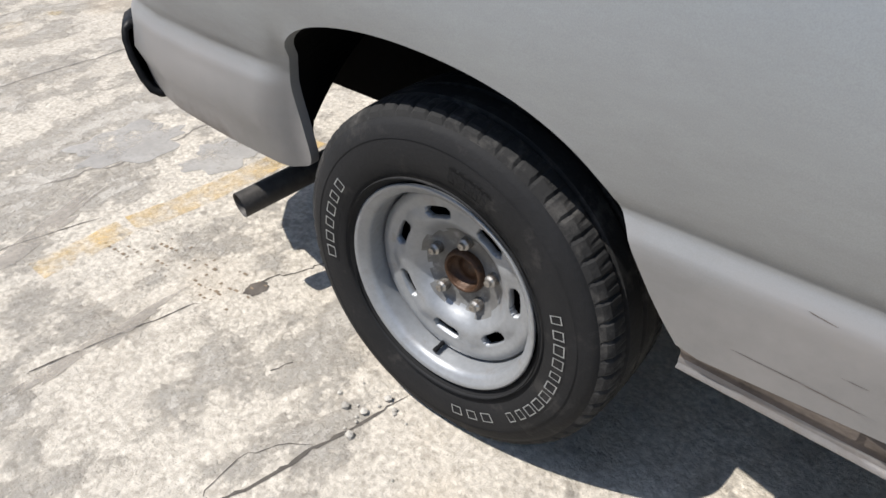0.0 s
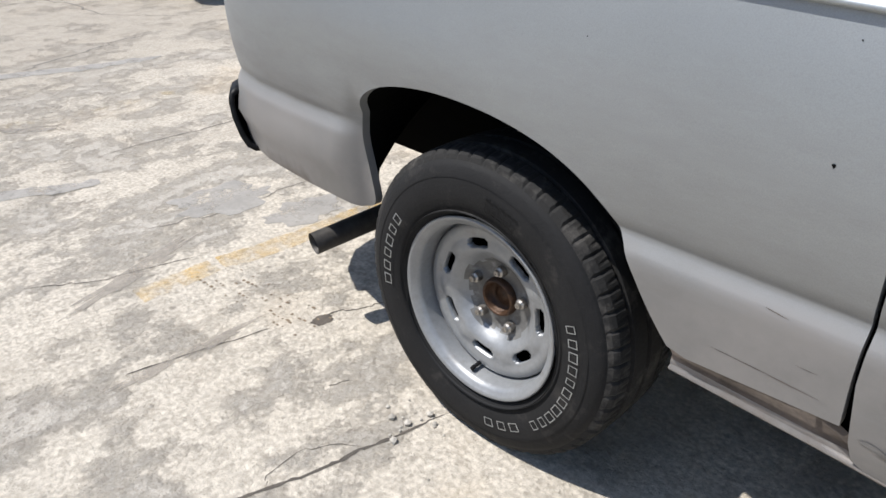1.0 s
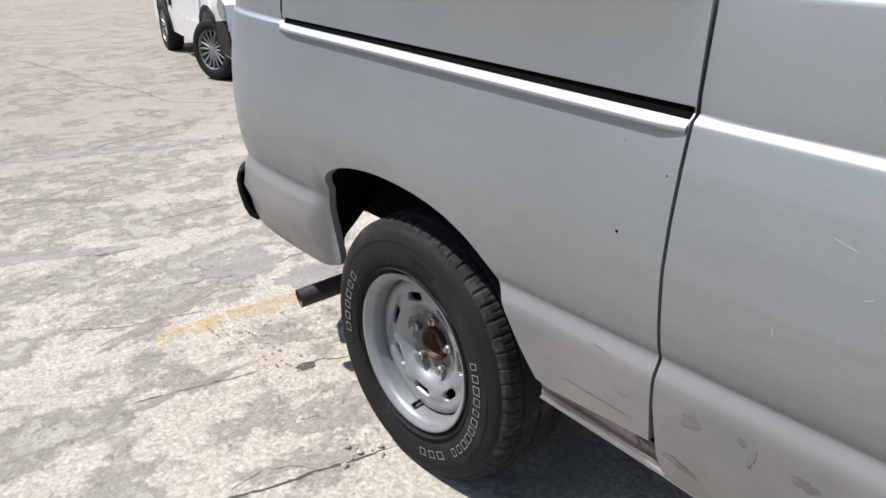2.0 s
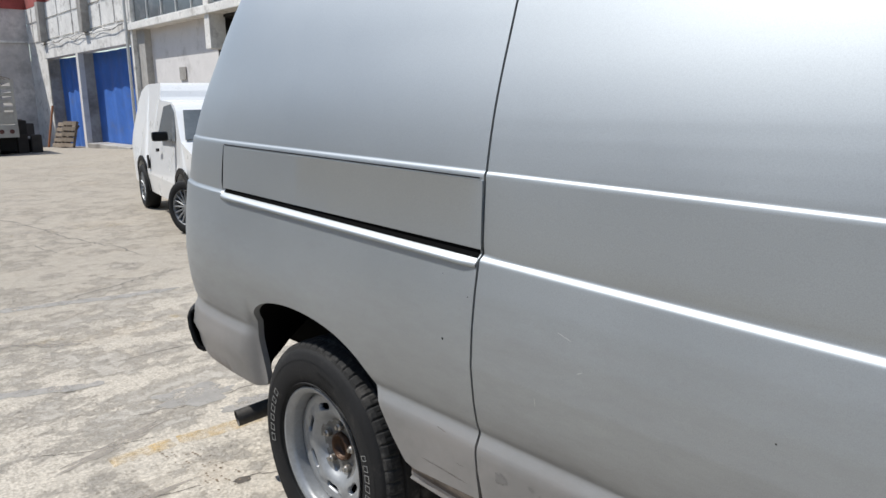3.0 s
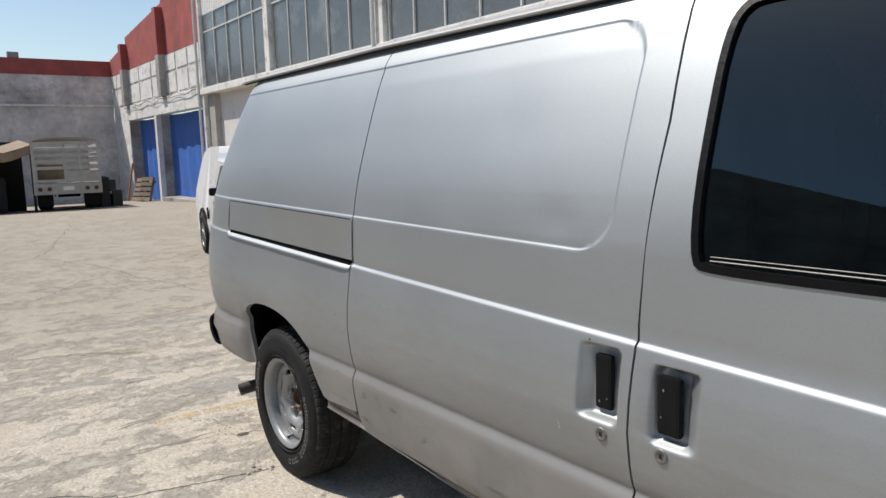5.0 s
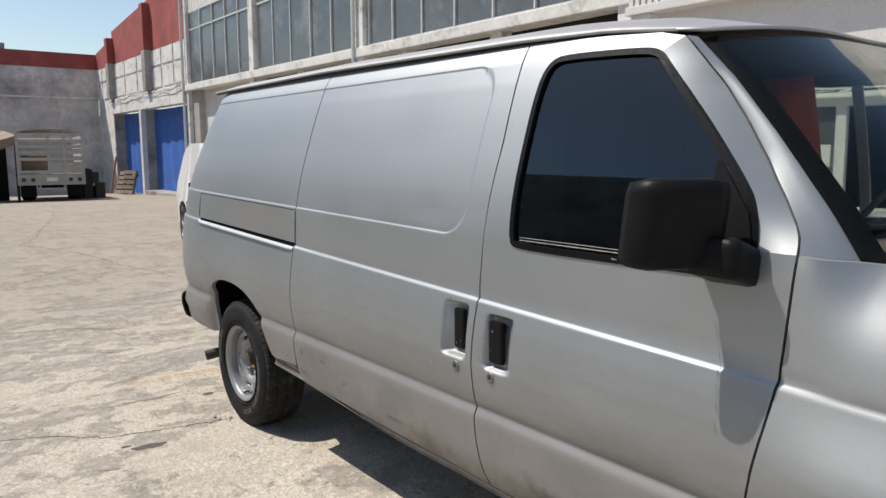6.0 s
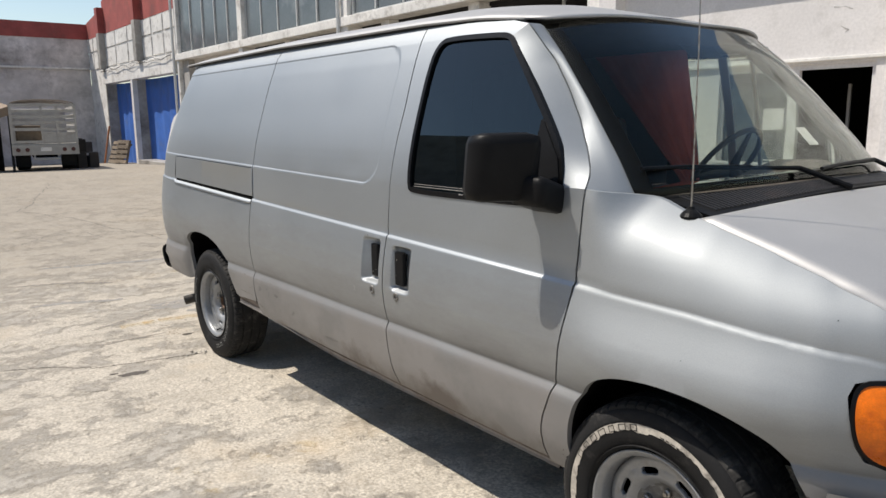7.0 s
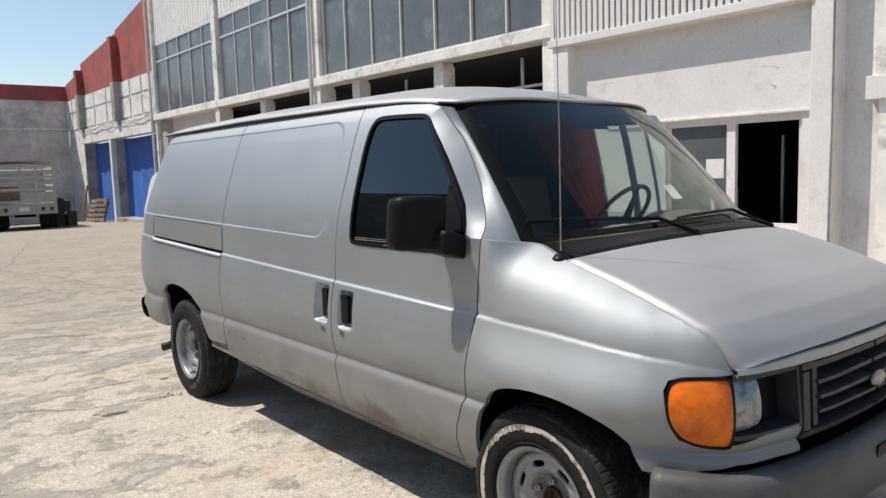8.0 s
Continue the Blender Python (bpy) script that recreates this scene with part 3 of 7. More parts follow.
def panel(name, outline, material, parent, label="", rim=0.022, step=0.07, out=0.0, side=-1, holes_split=(), fine=True, sheet=S, more_u=(), more_z=()):
    """A body panel: a flat outline (u, z), or several that meet, cut fine, bent on to the form, its edge turned in."""
    bm = bmesh.new()
    outs = outline if isinstance(outline[0][0], (tuple, list)) else [outline]
    for o in outs:
        bm.faces.new([bm.verts.new((u, 0, z)) for u, z in o])
    bmesh.ops.remove_doubles(bm, verts=bm.verts, dist=0.0004)
    us = [v.co.x for v in bm.verts]
    zs = [v.co.z for v in bm.verts]

    def cut(co, no, where=None):
        fs = [f for f in bm.faces if where is None or where(f.calc_center_median().x)]
        es, vs = {e for f in fs for e in f.edges}, {v for f in fs for v in f.verts}
        bmesh.ops.bisect_plane(bm, geom=list(vs) + list(es) + fs, dist=0.0004, plane_co=co, plane_no=no)

    x = min(us) + step
    while x < max(us) - 0.01:
        cut((x, 0, 0), (1, 0, 0))
        x += step if x < 3.6 else step * 0.5
    if fine:
        lines = [z for z in np.arange(0.36, 1.06, 0.045)] + [z for z in np.arange(1.34, 1.86, 0.05)] + [0.64, 0.65, 0.657, 0.664, 0.671, 0.677, 0.682, 0.686, 0.690, 0.694, 0.699, 0.705, 0.716] + [1.114, 1.122, 1.15, 1.869, 1.872, 1.875, 1.878, 1.881, 1.90]
        for z in lines:
            if min(zs) < z < max(zs):
                cut((0, 0, z), (0, 0, 1))
        for dz in (0.176, 0.183, 0.191, 0.1945, 0.197, 0.1995, 0.202, 0.205, 0.214):
            cut((0, 0, 1.109 + 0.022 * 0.77 + dz), (0.022, 0, 1))
        if min(us) > 3.0:
            cut((3.6, 0, 0), (1, 0, 0))
        for dz in (-0.03, -0.017, -0.012, -0.006, 0.0, 0.006, 0.012):
            cut((0, 0, crease(0) + dz), (0.033, 0, 1), lambda x: x < 3.6)
            if min(us) > 3.0:
                cut((3.6, 0, crease(3.6) + dz), (0.093, 0, 1), lambda x: x >= 3.6)
    else:
        z = min(zs) + step
        while z < max(zs) - 0.01:
            cut((0, 0, z), (0, 0, 1))
            z += step
    for x in more_u:
        cut((x, 0, 0), (1, 0, 0))
    for z in more_z:
        cut((0, 0, z), (0, 0, 1))
    rims = []
    if rim:
        edges = [e for e in bm.edges if e.is_boundary]
        r = bmesh.ops.extrude_edge_only(bm, edges=edges)
        rims = [g for g in r["geom"] if isinstance(g, bmesh.types.BMVert)]
        for e in edges:
            e.smooth = False
    inner = set(rims)
    for v in bm.verts:
        v.co = sheet(v.co.x, v.co.z, out - (rim if v in inner else 0.0), side)
    bmesh.ops.recalc_face_normals(bm, faces=bm.faces)
    return part(name, bm, material, parent, label, smooth=True)


def round_off(pts, times=2, closed=False):
    """Cuts the corners of a line, so that it runs smoothly."""
    for _ in range(times):
        res = [] if closed else [pts[0]]
        for i in range(len(pts) if closed else len(pts) - 1):
            p, q = pts[i], pts[(i + 1) % len(pts)]
            res += [(p[0] * 0.75 + q[0] * 0.25, p[1] * 0.75 + q[1] * 0.25), (p[0] * 0.25 + q[0] * 0.75, p[1] * 0.25 + q[1] * 0.75)]
        pts = res if closed else res + [pts[-1]]
    return pts


G = 0.0035
REAR_ARCH = [(-0.395, 0.468), (-0.350, 0.478), (-0.350, 0.53), (-0.370, 0.62), (-0.374, 0.685), (-0.348, 0.756), (-0.29, 0.799), (-0.20, 0.823), (-0.10, 0.834), (0.0, 0.832), (0.10, 0.820),
             (0.20, 0.794), (0.28, 0.752), (0.343, 0.695), (0.385, 0.625), (0.43, 0.553), (0.465, 0.508)]
FRONT_ARCH = [(3.205, 0.365), (3.185, 0.44), (3.185, 0.53), (3.205, 0.61), (3.245, 0.68), (3.31, 0.742), (3.40, 0.783), (3.50, 0.80), (3.60, 0.803), (3.70, 0.79), (3.79, 0.763), (3.86, 0.722), (3.90, 0.68), (3.945, 0.607)]
FRONT_ARCH = [(u, z + 0.012 * min(1.0, max(0.0, (z - 0.60) / 0.12))) for u, z in FRONT_ARCH]
REAR_ARCH, FRONT_ARCH = round_off(REAR_ARCH), round_off(FRONT_ARCH)
SEAM3 = [(3.22, 1.335), (3.215, 1.25), (3.205, 1.08), (3.189, 0.95), (3.160, 0.80), (3.14, 0.71), (3.105, 0.62), (3.07, 0.54), (3.06, 0.46), (3.07, 0.385)]
PILLAR = [(3.22, 1.335), (3.205, 1.375), (3.135, 1.45), (3.052, 1.55), (2.978, 1.65), (2.90, 1.75), (2.82, 1.85), (2.79, 1.885)]
PILLAR, SEAM3 = round_off(PILLAR), round_off(SEAM3, 1)


def roof_edge(x):
    """The height of the drip rail."""
    return float(np.interp(x, [-1.2, -0.7, 0.7, 2.1, 2.5, 2.85], [1.935, 1.95, 1.96, 1.945, 1.93, 1.895]))


van = thing("panel_van", "dusty silver panel van parked on worn concrete", "van")

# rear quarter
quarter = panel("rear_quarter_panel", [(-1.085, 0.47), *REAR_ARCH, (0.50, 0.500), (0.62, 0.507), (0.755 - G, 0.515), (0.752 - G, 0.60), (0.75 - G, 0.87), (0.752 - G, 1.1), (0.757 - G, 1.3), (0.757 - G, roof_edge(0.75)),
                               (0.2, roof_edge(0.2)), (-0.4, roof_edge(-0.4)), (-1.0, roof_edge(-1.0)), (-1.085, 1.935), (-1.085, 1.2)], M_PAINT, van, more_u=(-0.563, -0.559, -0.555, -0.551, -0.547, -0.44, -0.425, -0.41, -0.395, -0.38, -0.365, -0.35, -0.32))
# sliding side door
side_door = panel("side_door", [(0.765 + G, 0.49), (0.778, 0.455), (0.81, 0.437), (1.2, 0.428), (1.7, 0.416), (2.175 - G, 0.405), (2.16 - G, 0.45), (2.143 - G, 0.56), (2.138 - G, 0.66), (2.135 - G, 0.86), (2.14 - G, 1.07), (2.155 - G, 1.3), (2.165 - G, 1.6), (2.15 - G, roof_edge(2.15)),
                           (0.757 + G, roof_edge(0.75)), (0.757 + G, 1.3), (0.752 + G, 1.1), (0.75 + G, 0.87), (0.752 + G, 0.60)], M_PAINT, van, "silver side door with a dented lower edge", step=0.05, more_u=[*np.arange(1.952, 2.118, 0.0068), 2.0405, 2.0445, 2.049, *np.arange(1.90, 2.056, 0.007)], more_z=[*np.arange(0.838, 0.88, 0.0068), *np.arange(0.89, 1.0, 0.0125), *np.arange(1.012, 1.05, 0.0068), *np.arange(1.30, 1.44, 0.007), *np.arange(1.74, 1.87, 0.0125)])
# front door, in two halves about its window
WIN = [(2.285, 1.285), (2.275, 1.60), (2.275, 1.80), (2.30, 1.855), (2.35, 1.87), (2.66, 1.858), (2.72, 1.845), (2.755, 1.81), (2.92, 1.64), (3.06, 1.485), (3.10, 1.42), (3.115, 1.35), (3.115, 1.30), (3.09, 1.272), (2.7, 1.268), (2.32, 1.268)]
door_in = lambda pts, d: [(x - d, z) for x, z in pts]
low_half = [(2.178 + G, 0.405), (2.6, 0.397), (3.068 - G, 0.395), *door_in(SEAM3[::-1][1:], G), (3.115, 1.335), (3.115, 1.30), (3.09, 1.272), (2.7, 1.268), (2.32, 1.268), (2.285, 1.285), (2.15 + G, 1.285),
            (2.14 + G, 1.07), (2.135 + G, 0.86), (2.138 + G, 0.66), (2.143 + G, 0.56), (2.16 + G, 0.45)]
up_half = [(2.15 + G, 1.285), (2.285, 1.285), (2.275, 1.60), (2.275, 1.80), (2.30, 1.855), (2.35, 1.87), (2.66, 1.858), (2.72, 1.845), (2.79 - G, 1.885),
           (2.70, 1.905), (2.5, 1.92), (2.15 + G, 1.935), (2.165 + G, 1.6)]
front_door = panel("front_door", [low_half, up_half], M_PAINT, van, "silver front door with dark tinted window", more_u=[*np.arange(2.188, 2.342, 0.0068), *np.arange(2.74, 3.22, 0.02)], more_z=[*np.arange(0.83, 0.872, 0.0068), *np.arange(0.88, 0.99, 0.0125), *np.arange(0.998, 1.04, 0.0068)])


def along(pts, t):
    """A point at the share t of a line's length."""
    p = np.array(pts)
    s = np.r_[0, np.cumsum(np.sqrt((np.diff(p, axis=0) ** 2).sum(1)))]
    return [float(np.interp(t * s[-1], s, p[:, k])) for k in range(p.shape[1])]


def door_frame(parent, side):
    """The slanting frame between the door's window and the windscreen pillar, turning in as it goes forward."""
    edge_ = round_off([(3.115, 1.335), (3.10, 1.42), (3.06, 1.485), (2.92, 1.64), (2.755, 1.81), (2.72, 1.845)])
    w = bmesh.new()
    rows = []
    for i in range(33):
        (ua, za), (ub, zb) = along(edge_, i / 32), along(PILLAR, i / 32)
        row = [S(ua, za, -0.02, side)]
        for k in range(9):
            r = k / 8
            row.append(S(ua + (ub - G - ua) * r, za + (zb - za) * r, -seam_turn(zb) * r ** 1.12, side))
        row.append(S(ub - G, zb, -seam_turn(zb) - 0.02, side))
        rows.append([w.verts.new(p) for p in row])
    for q, e in zip(rows, rows[1:]):
        for k in range(10):
            w.faces.new((q[k], q[k + 1], e[k + 1], e[k]))
        for k in (1, 9):
            w.edges.get((q[k], e[k])).smooth = False
    bmesh.ops.recalc_face_normals(w, faces=w.faces)
    return part("front_frame", w, M_PAINT_DAMPED, parent, smooth=True)


door_frame(front_door, -1)


def inset(pts, d):
    """An outline moved inwards."""
    c = Vector((sum(p[0] for p in pts) / len(pts), sum(p[1] for p in pts) / len(pts)))
    n, res = len(pts), []
    for i, p in enumerate(pts):
        a, b = Vector(pts[i - 1]), Vector(pts[(i + 1) % n])
        t = (b - a).normalized()
        nn = Vector((-t.y, t.x))
        if nn.dot(c - Vector(p)) < 0:
            nn = -nn
        res.append((p[0] + nn.x * d, p[1] + nn.y * d))
    return res


def ring_panel(name, outer, inner, material, parent, out=0.0, rim=0.012, side=-1, label=""):
    bm = bmesh.new()
    n = len(outer)
    lv = []
    for pts, o in ((outer, out - rim), (outer, out), (inner, out), (inner, out - rim)):
        lv.append([bm.verts.new(S(u, z, o, side)) for u, z in pts])
    for q, w in zip(lv, lv[1:]):
        for i in range(n):
            bm.faces.new((q[i], q[(i + 1) % n], w[(i + 1) % n], w[i]))
    bmesh.ops.recalc_face_normals(bm, faces=bm.faces)
    return part(name, bm, material, parent, label)


WIN_D, WIN_R = [], round_off(WIN, 2, True)
for i, p in enumerate(WIN_R):
    q = WIN_R[(i + 1) % len(WIN_R)]
    k = max(1, int(math.hypot(q[0] - p[0], q[1] - p[1]) / 0.08))
    WIN_D += [(p[0] + (q[0] - p[0]) * j / k, p[1] + (q[1] - p[1]) * j / k) for j in range(k)]
ring_panel("window_seal", inset(WIN_D, -0.010), inset(WIN_D, 0.009), M_SEAL, front_door, out=0.004, rim=0.02, label="black rubber seal")
pane = panel("window_pane", inset(WIN_R, 0.005), M_TINT, front_door, "dark tinted glass", rim=0.005, out=-0.008, fine=False)
pane.visible_shadow = False
for zz, hh in ((1.2885, 0.0016), (1.2975, 0.0012)):
    bm = bmesh.new()
    tube(bm, [S(u, zz, 0.0035) for u in np.linspace(2.33, 2.98, 14)], hh, 6)
    part("belt_strip", bm, M_LOCK, front_door, "thin bright strip at the foot of the window")

# fender, wrapped round the corner
U = lambda x: float(np.interp(x, PLAN_Q[:, 0], PLAN_U))
UC = U(4.19)
HOOD_X = [4.19, 4.18, 4.17, 4.155, 4.14, 4.12, 4.09, 4.05, 4.01, 3.96, 3.91, 3.86, 3.80, 3.71, 3.63, 3.57, 3.5, 3.4, 3.30]
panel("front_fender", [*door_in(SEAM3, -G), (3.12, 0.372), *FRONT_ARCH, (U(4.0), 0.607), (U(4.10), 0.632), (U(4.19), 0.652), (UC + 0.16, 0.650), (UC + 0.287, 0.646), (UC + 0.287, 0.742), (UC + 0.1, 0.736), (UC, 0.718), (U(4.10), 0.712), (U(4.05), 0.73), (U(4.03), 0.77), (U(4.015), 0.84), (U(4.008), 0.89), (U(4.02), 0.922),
                                 (U(4.045), 0.93), (UC, 0.945), *[(U(x), hood_line(x)) for x in HOOD_X]], M_PAINT_DAMPED, van, step=0.025, more_z=np.arange(1.06, 1.33, 0.012))

# far side of the body, plain, with the driver's window open through
for nm, o in (("far_quarter_panel", [(-1.085, 0.47), *REAR_ARCH, (0.50, 0.49), (0.76, 0.43), (0.76, roof_edge(0.75)), (-0.4, roof_edge(-0.4)), (-1.085, 1.935)]),
              ("far_side_panel", [(0.76, 0.43), (2.2, 0.38), (2.15, 1.285), (2.15, 1.935), (0.76, roof_edge(0.75))])):
    panel(nm, o, M_PAINT, van, side=1)
far_door = panel("far_door", [low_half, up_half], M_PAINT, van, side=1)
door_frame(far_door, 1)
far_pane = panel("window_pane", inset(WIN, 0.0), M_WIND, far_door, rim=0, out=-0.008, fine=False, side=1)
thicken(far_pane, 0.004)
far_pane.visible_shadow = False
panel("far_fender", [*door_in(SEAM3, -G), (3.12, 0.372), *FRONT_ARCH, (U(4.05), 0.645), (UC, 0.68), *[(U(x), hood_line(x)) for x in HOOD_X]], M_PAINT, van, side=1)

# roof with a drip rail, rolling down to the windscreen's head
def roof_front(y):
    return 2.935 - 0.145 * (abs(y) / 0.765) ** 3.2


def roof_at(a, b):
    y = -0.765 + 1.53 * b
    t = abs(y) / 0.765
    x0, x1 = -0.93 + 0.10 * t ** 4, roof_front(y)
    x = x0 + (x1 - x0) * a
    e = roof_edge(x) + 0.012
    crown = 0.115 * (1 - t ** 2.6)
    end = min(1.0, (x - x0) / 0.18)
    nose = max(0.0, 1 - (x1 - x) / 0.9)
    y *= 1 - 0.055 * max(0.0, 1 - (x1 - x) / 0.4) ** 1.5
    return (x, y, e + crown * (0.55 + 0.45 * math.sin(end * math.pi / 2)) - 0.097 * nose ** 2 * (1 - t ** 2))


bm = bmesh.new()
grid(bm, 44, 22, roof_at)
roof = part("roof", bm, M_CHALK, van, smooth=True)
thicken(roof, 0.01)
for sd in (-1, 1):
    bm = bmesh.new()
    n = 40
    ls = []
    for i in range(n + 1):
        x = -0.74 + (2.74 + 0.74) * i / n
        e = roof_edge(x)
        d = 0.018 if x < 2.6 else 0.018 - 0.01 * (x - 2.6) / 0.2
        ls.append([bm.verts.new((x, sd * yy, zz)) for yy, zz in ((0.755, e + 0.013), (0.768 + d, e + 0.010), (0.773 + d, e + 0.006), (0.771 + d, e + 0.000), (0.762, e - 0.004))])
    for q, w in zip(ls, ls[1:]):
        for k in range(4):
            bm.faces.new((q[k], q[k + 1], w[k + 1], w[k]))
    part("drip_rail", bm, M_CHALK, van, "silver drip rail along the roof edge")
    bm = bmesh.new()
    tube(bm, [(x, sd * 0.776, roof_edge(x) - 0.005) for x in np.linspace(-0.74, 2.70, 30)], 0.0045, 6)
    part("roof_gutter", bm, M_SEAL, van, "black gutter under the drip rail")

# windscreen with black surround and pillars
WS_L = [(3.305, -0.842, 1.302), (3.22, -0.825, 1.42), (3.06, -0.795, 1.61), (2.92, -0.762, 1.76), (2.781, -0.725, 1.88)]


def ws_edge(t):
    return Vector(along(WS_L, t))


def ws_at(a, b, out=0.0):
    """a from the sill up, b from right to left."""
    l = ws_edge(a)
    y = l.y * (1 - 2 * b)
    t = 1 - abs(1 - 2 * b) ** 3.4
    bow = (0.135 + 0.055 * (1 - a) ** 1.5) * t
    rise = (0.03 * (1 - a) + 0.045 * a) * t
    return Vector((l.x + bow + out * 0.78, y, l.z + rise + out * 0.62))


bm = bmesh.new()
grid(bm, 20, 40, lambda a, b: ws_at(a, b))
windscreen = part("windscreen", bm, M_WIND, van, "curved clear windscreen", smooth=True)
thicken(windscreen, 0.005)
windscreen.visible_shadow = False
bm = bmesh.new()
for a0, a1, b0, b1, nu, nv in ((0, 1, 0, 0.03, 20, 2), (0, 1, 0.97, 1, 20, 2), (0, 0.035, 0.03, 0.97, 1, 40), (0.955, 1, 0.03, 0.97, 1, 40)):
    grid(bm, nu, nv, lambda a, b: ws_at(a0 + (a1 - a0) * a, b0 + (b1 - b0) * b, 0.003))
part("windscreen_seal", bm, M_FRIT, windscreen, "black glass border")
for sd in (-1, 1):
    bm = bmesh.new()
    n = 18
    rows_ = []
    for i in range(n + 1):
        t = i / n
        pu, pz = along(PILLAR, t)
        a = S(pu + G, pz, -seam_turn(pz), -1)
        b = ws_edge(t) + Vector((0.0, 0.0, 0.002))
        m = (a + b) / 2 + Vector((0.003, -0.006, 0.003))
        rows_.append([bm.verts.new(Vector((p.x, -sd * p.y, p.z))) for p in (a + Vector((0, 0.03, -0.01)), a, a * 0.75 + m * 0.25 + Vector((0.0, -0.002, 0.0)), m, m * 0.5 + b * 0.5 + Vector((0.002, -0.002, 0.003)), b, b - Vector((0.02, -0.005, 0.02)))])
    for q, w in zip(rows_, rows_[1:]):
        for k in range(6):
            bm.faces.new((q[k], q[k + 1], w[k + 1], w[k]))
        for k in (1, 5):
            bm.edges.get((q[k], w[k])).smooth = False
    bmesh.ops.recalc_face_normals(bm, faces=bm.faces)
    part("windscreen_pillar", bm, M_PAINT_DAMPED, van, smooth=True)


# hood, with a low crown and a rolled nose
def hood_at(a, b):
    a = 1 - (1 - a) ** 1.9
    t = abs(2 * b - 1)
    xe = 3.53 + (4.185 - 3.53) * a
    half = -S(U(xe), hood_line(xe)).y - 0.005
    yl = half * (2 * b - 1)
    x0 = 3.53 + 0.09 * (1 - t ** 2)
    x1 = float(np.interp(1 - abs(yl), PLAN_Q[-200:, 1], PLAN_Q[-200:, 0])) - 0.004
    x = x0 + (x1 - x0) * a
    mid = float(np.interp(xe, [3.5, 3.6, 3.78, 4.0, 4.1, 4.16, 4.19], [1.262, 1.242, 1.20, 1.125, 1.075, 1.02, 0.974]))
    e = mid * (1 - t ** 8) + max(0.968, hood_line(xe)) * t ** 8
    crown = 0.042 * (1 - t ** 2.4) * (1 - 0.55 * a ** 3)
    nose = 0.0 if a < 0.85 else -0.01 * ((a - 0.85) / 0.15) ** 2
    return (x, yl, e + crown + nose + 0.002)


bm = bmesh.new()
grid(bm, 52, 36, hood_at)
hood = part("hood", bm, M_CHALK, van, "dull silver hood", smooth=True)
thicken(hood, 0.02)
# painted strip over the grille and lamps
bm = bmesh.new()
for sd in (-1, 1):
    ls = []
    for i in range(25):
        u = UC - 0.010 + (PLAN_U[-1] + 0.010 - UC) * i / 24
        x, y = plan_at(u)
        top, low = 0.962 + 0.014 * ease(i / 10), 0.942
        y = 0.0 if i == 24 else y
        ls.append([bm.verts.new((px, -sd * y, z)) for px, z in ((x - 0.05, top + 0.002), (x - 0.007, top), (x - 0.002, top - 0.003), (x + 0.003, low + 0.003), (x + 0.001, low), (x - 0.04, low))])
    for q, w in zip(ls, ls[1:]):
        for k in range(5):
            bm.faces.new((q[k], q[k + 1], w[k + 1], w[k]))
bmesh.ops.recalc_face_normals(bm, faces=bm.faces)
part("nose_panel", bm, M_CHALK, van)

# cowl between hood and windscreen: black slatted plastic
cowl_at = lambda a, b: Vector((3.325 + 0.20 * a + 0.185 * (1 - a) * (1 - abs(1 - 2 * b) ** 3.2) + 0.09 * a * (1 - (1 - 2 * b) ** 2), -0.77 + 1.54 * b, 1.306 + 0.026 * (1 - (1 - 2 * b) ** 2) - 0.045 * a + 0.02 * a * (1 - (1 - 2 * b) ** 2)))
bm = bmesh.new()
grid(bm, 4, 24, cowl_at)
cowl = part("cowl", bm, M_BLACK, van, "black slatted cowl under the windscreen")
thicken(cowl, 0.02)
bm = bmesh.new()
for i in range(96):
    b = 0.03 + 0.94 * i / 95
    p, q = cowl_at(0.12, b), cowl_at(0.86, b)
    box(bm, p.x, q.x, p.y - 0.0035, p.y + 0.0035, 0, 0.005)
    for v in bm.verts[-8:]:
        w = (v.co.x - p.x) / max(1e-6, q.x - p.x)
        v.co.z += p.z + (q.z - p.z) * w
    bm.verts.ensure_lookup_table()
part("cowl_slats", bm, M_BUMPER, cowl)


def wiper(base, tip, mid):
    w = bmesh.new()
    tube(w, [base, mid, tip], [0.011, 0.009, 0.005], 6)
    arm = part("wiper", w, M_BLACK, van, "black wiper arm")
    w = bmesh.new()
    d = (Vector(tip) - Vector(mid)).normalized()
    tube(w, [Vector(tip) - d * 0.27 + Vector((0.012, 0, 0.004)), Vector(tip) + Vector((0.015, 0, 0.006)), Vector(tip) + d * 0.16 + Vector((0.012, 0, 0.0))], 0.007, 6)
    part("blade", w, M_SEAL, arm)


wiper((3.62, -0.09, 1.310), (3.335, -0.66, 1.388), (3.49, -0.20, 1.375))
wiper((3.55, 0.69, 1.285), (3.50, 0.06, 1.372), (3.48, 0.42, 1.378))


# lamps, grille, bumper
def front_box(name, u0, u1, z0, z1, out0, out1, material, parent, label="", nu=6, bevel=0.0, side=-1):
    """A block that follows the nose between u0 and u1."""
    w = bmesh.new()
    rows2 = []
    for i in range(nu + 1):
        u = u0 + (u1 - u0) * i / nu
        rows2.append([w.verts.new(S(u, z, o, side)) for z, o in ((z0, out0), (z0 + bevel, out1), (z1 - bevel, out1), (z1, out0))])
    for q, k in zip(rows2, rows2[1:]):
        for j in range(4):
            w.faces.new((q[j], q[(j + 1) % 4], k[(j + 1) % 4], k[j]))
    w.faces.new(rows2[0])
    w.faces.new(rows2[-1][::-1])
    bmesh.ops.recalc_face_normals(w, faces=w.faces)
    return part(name, w, material, parent, label)


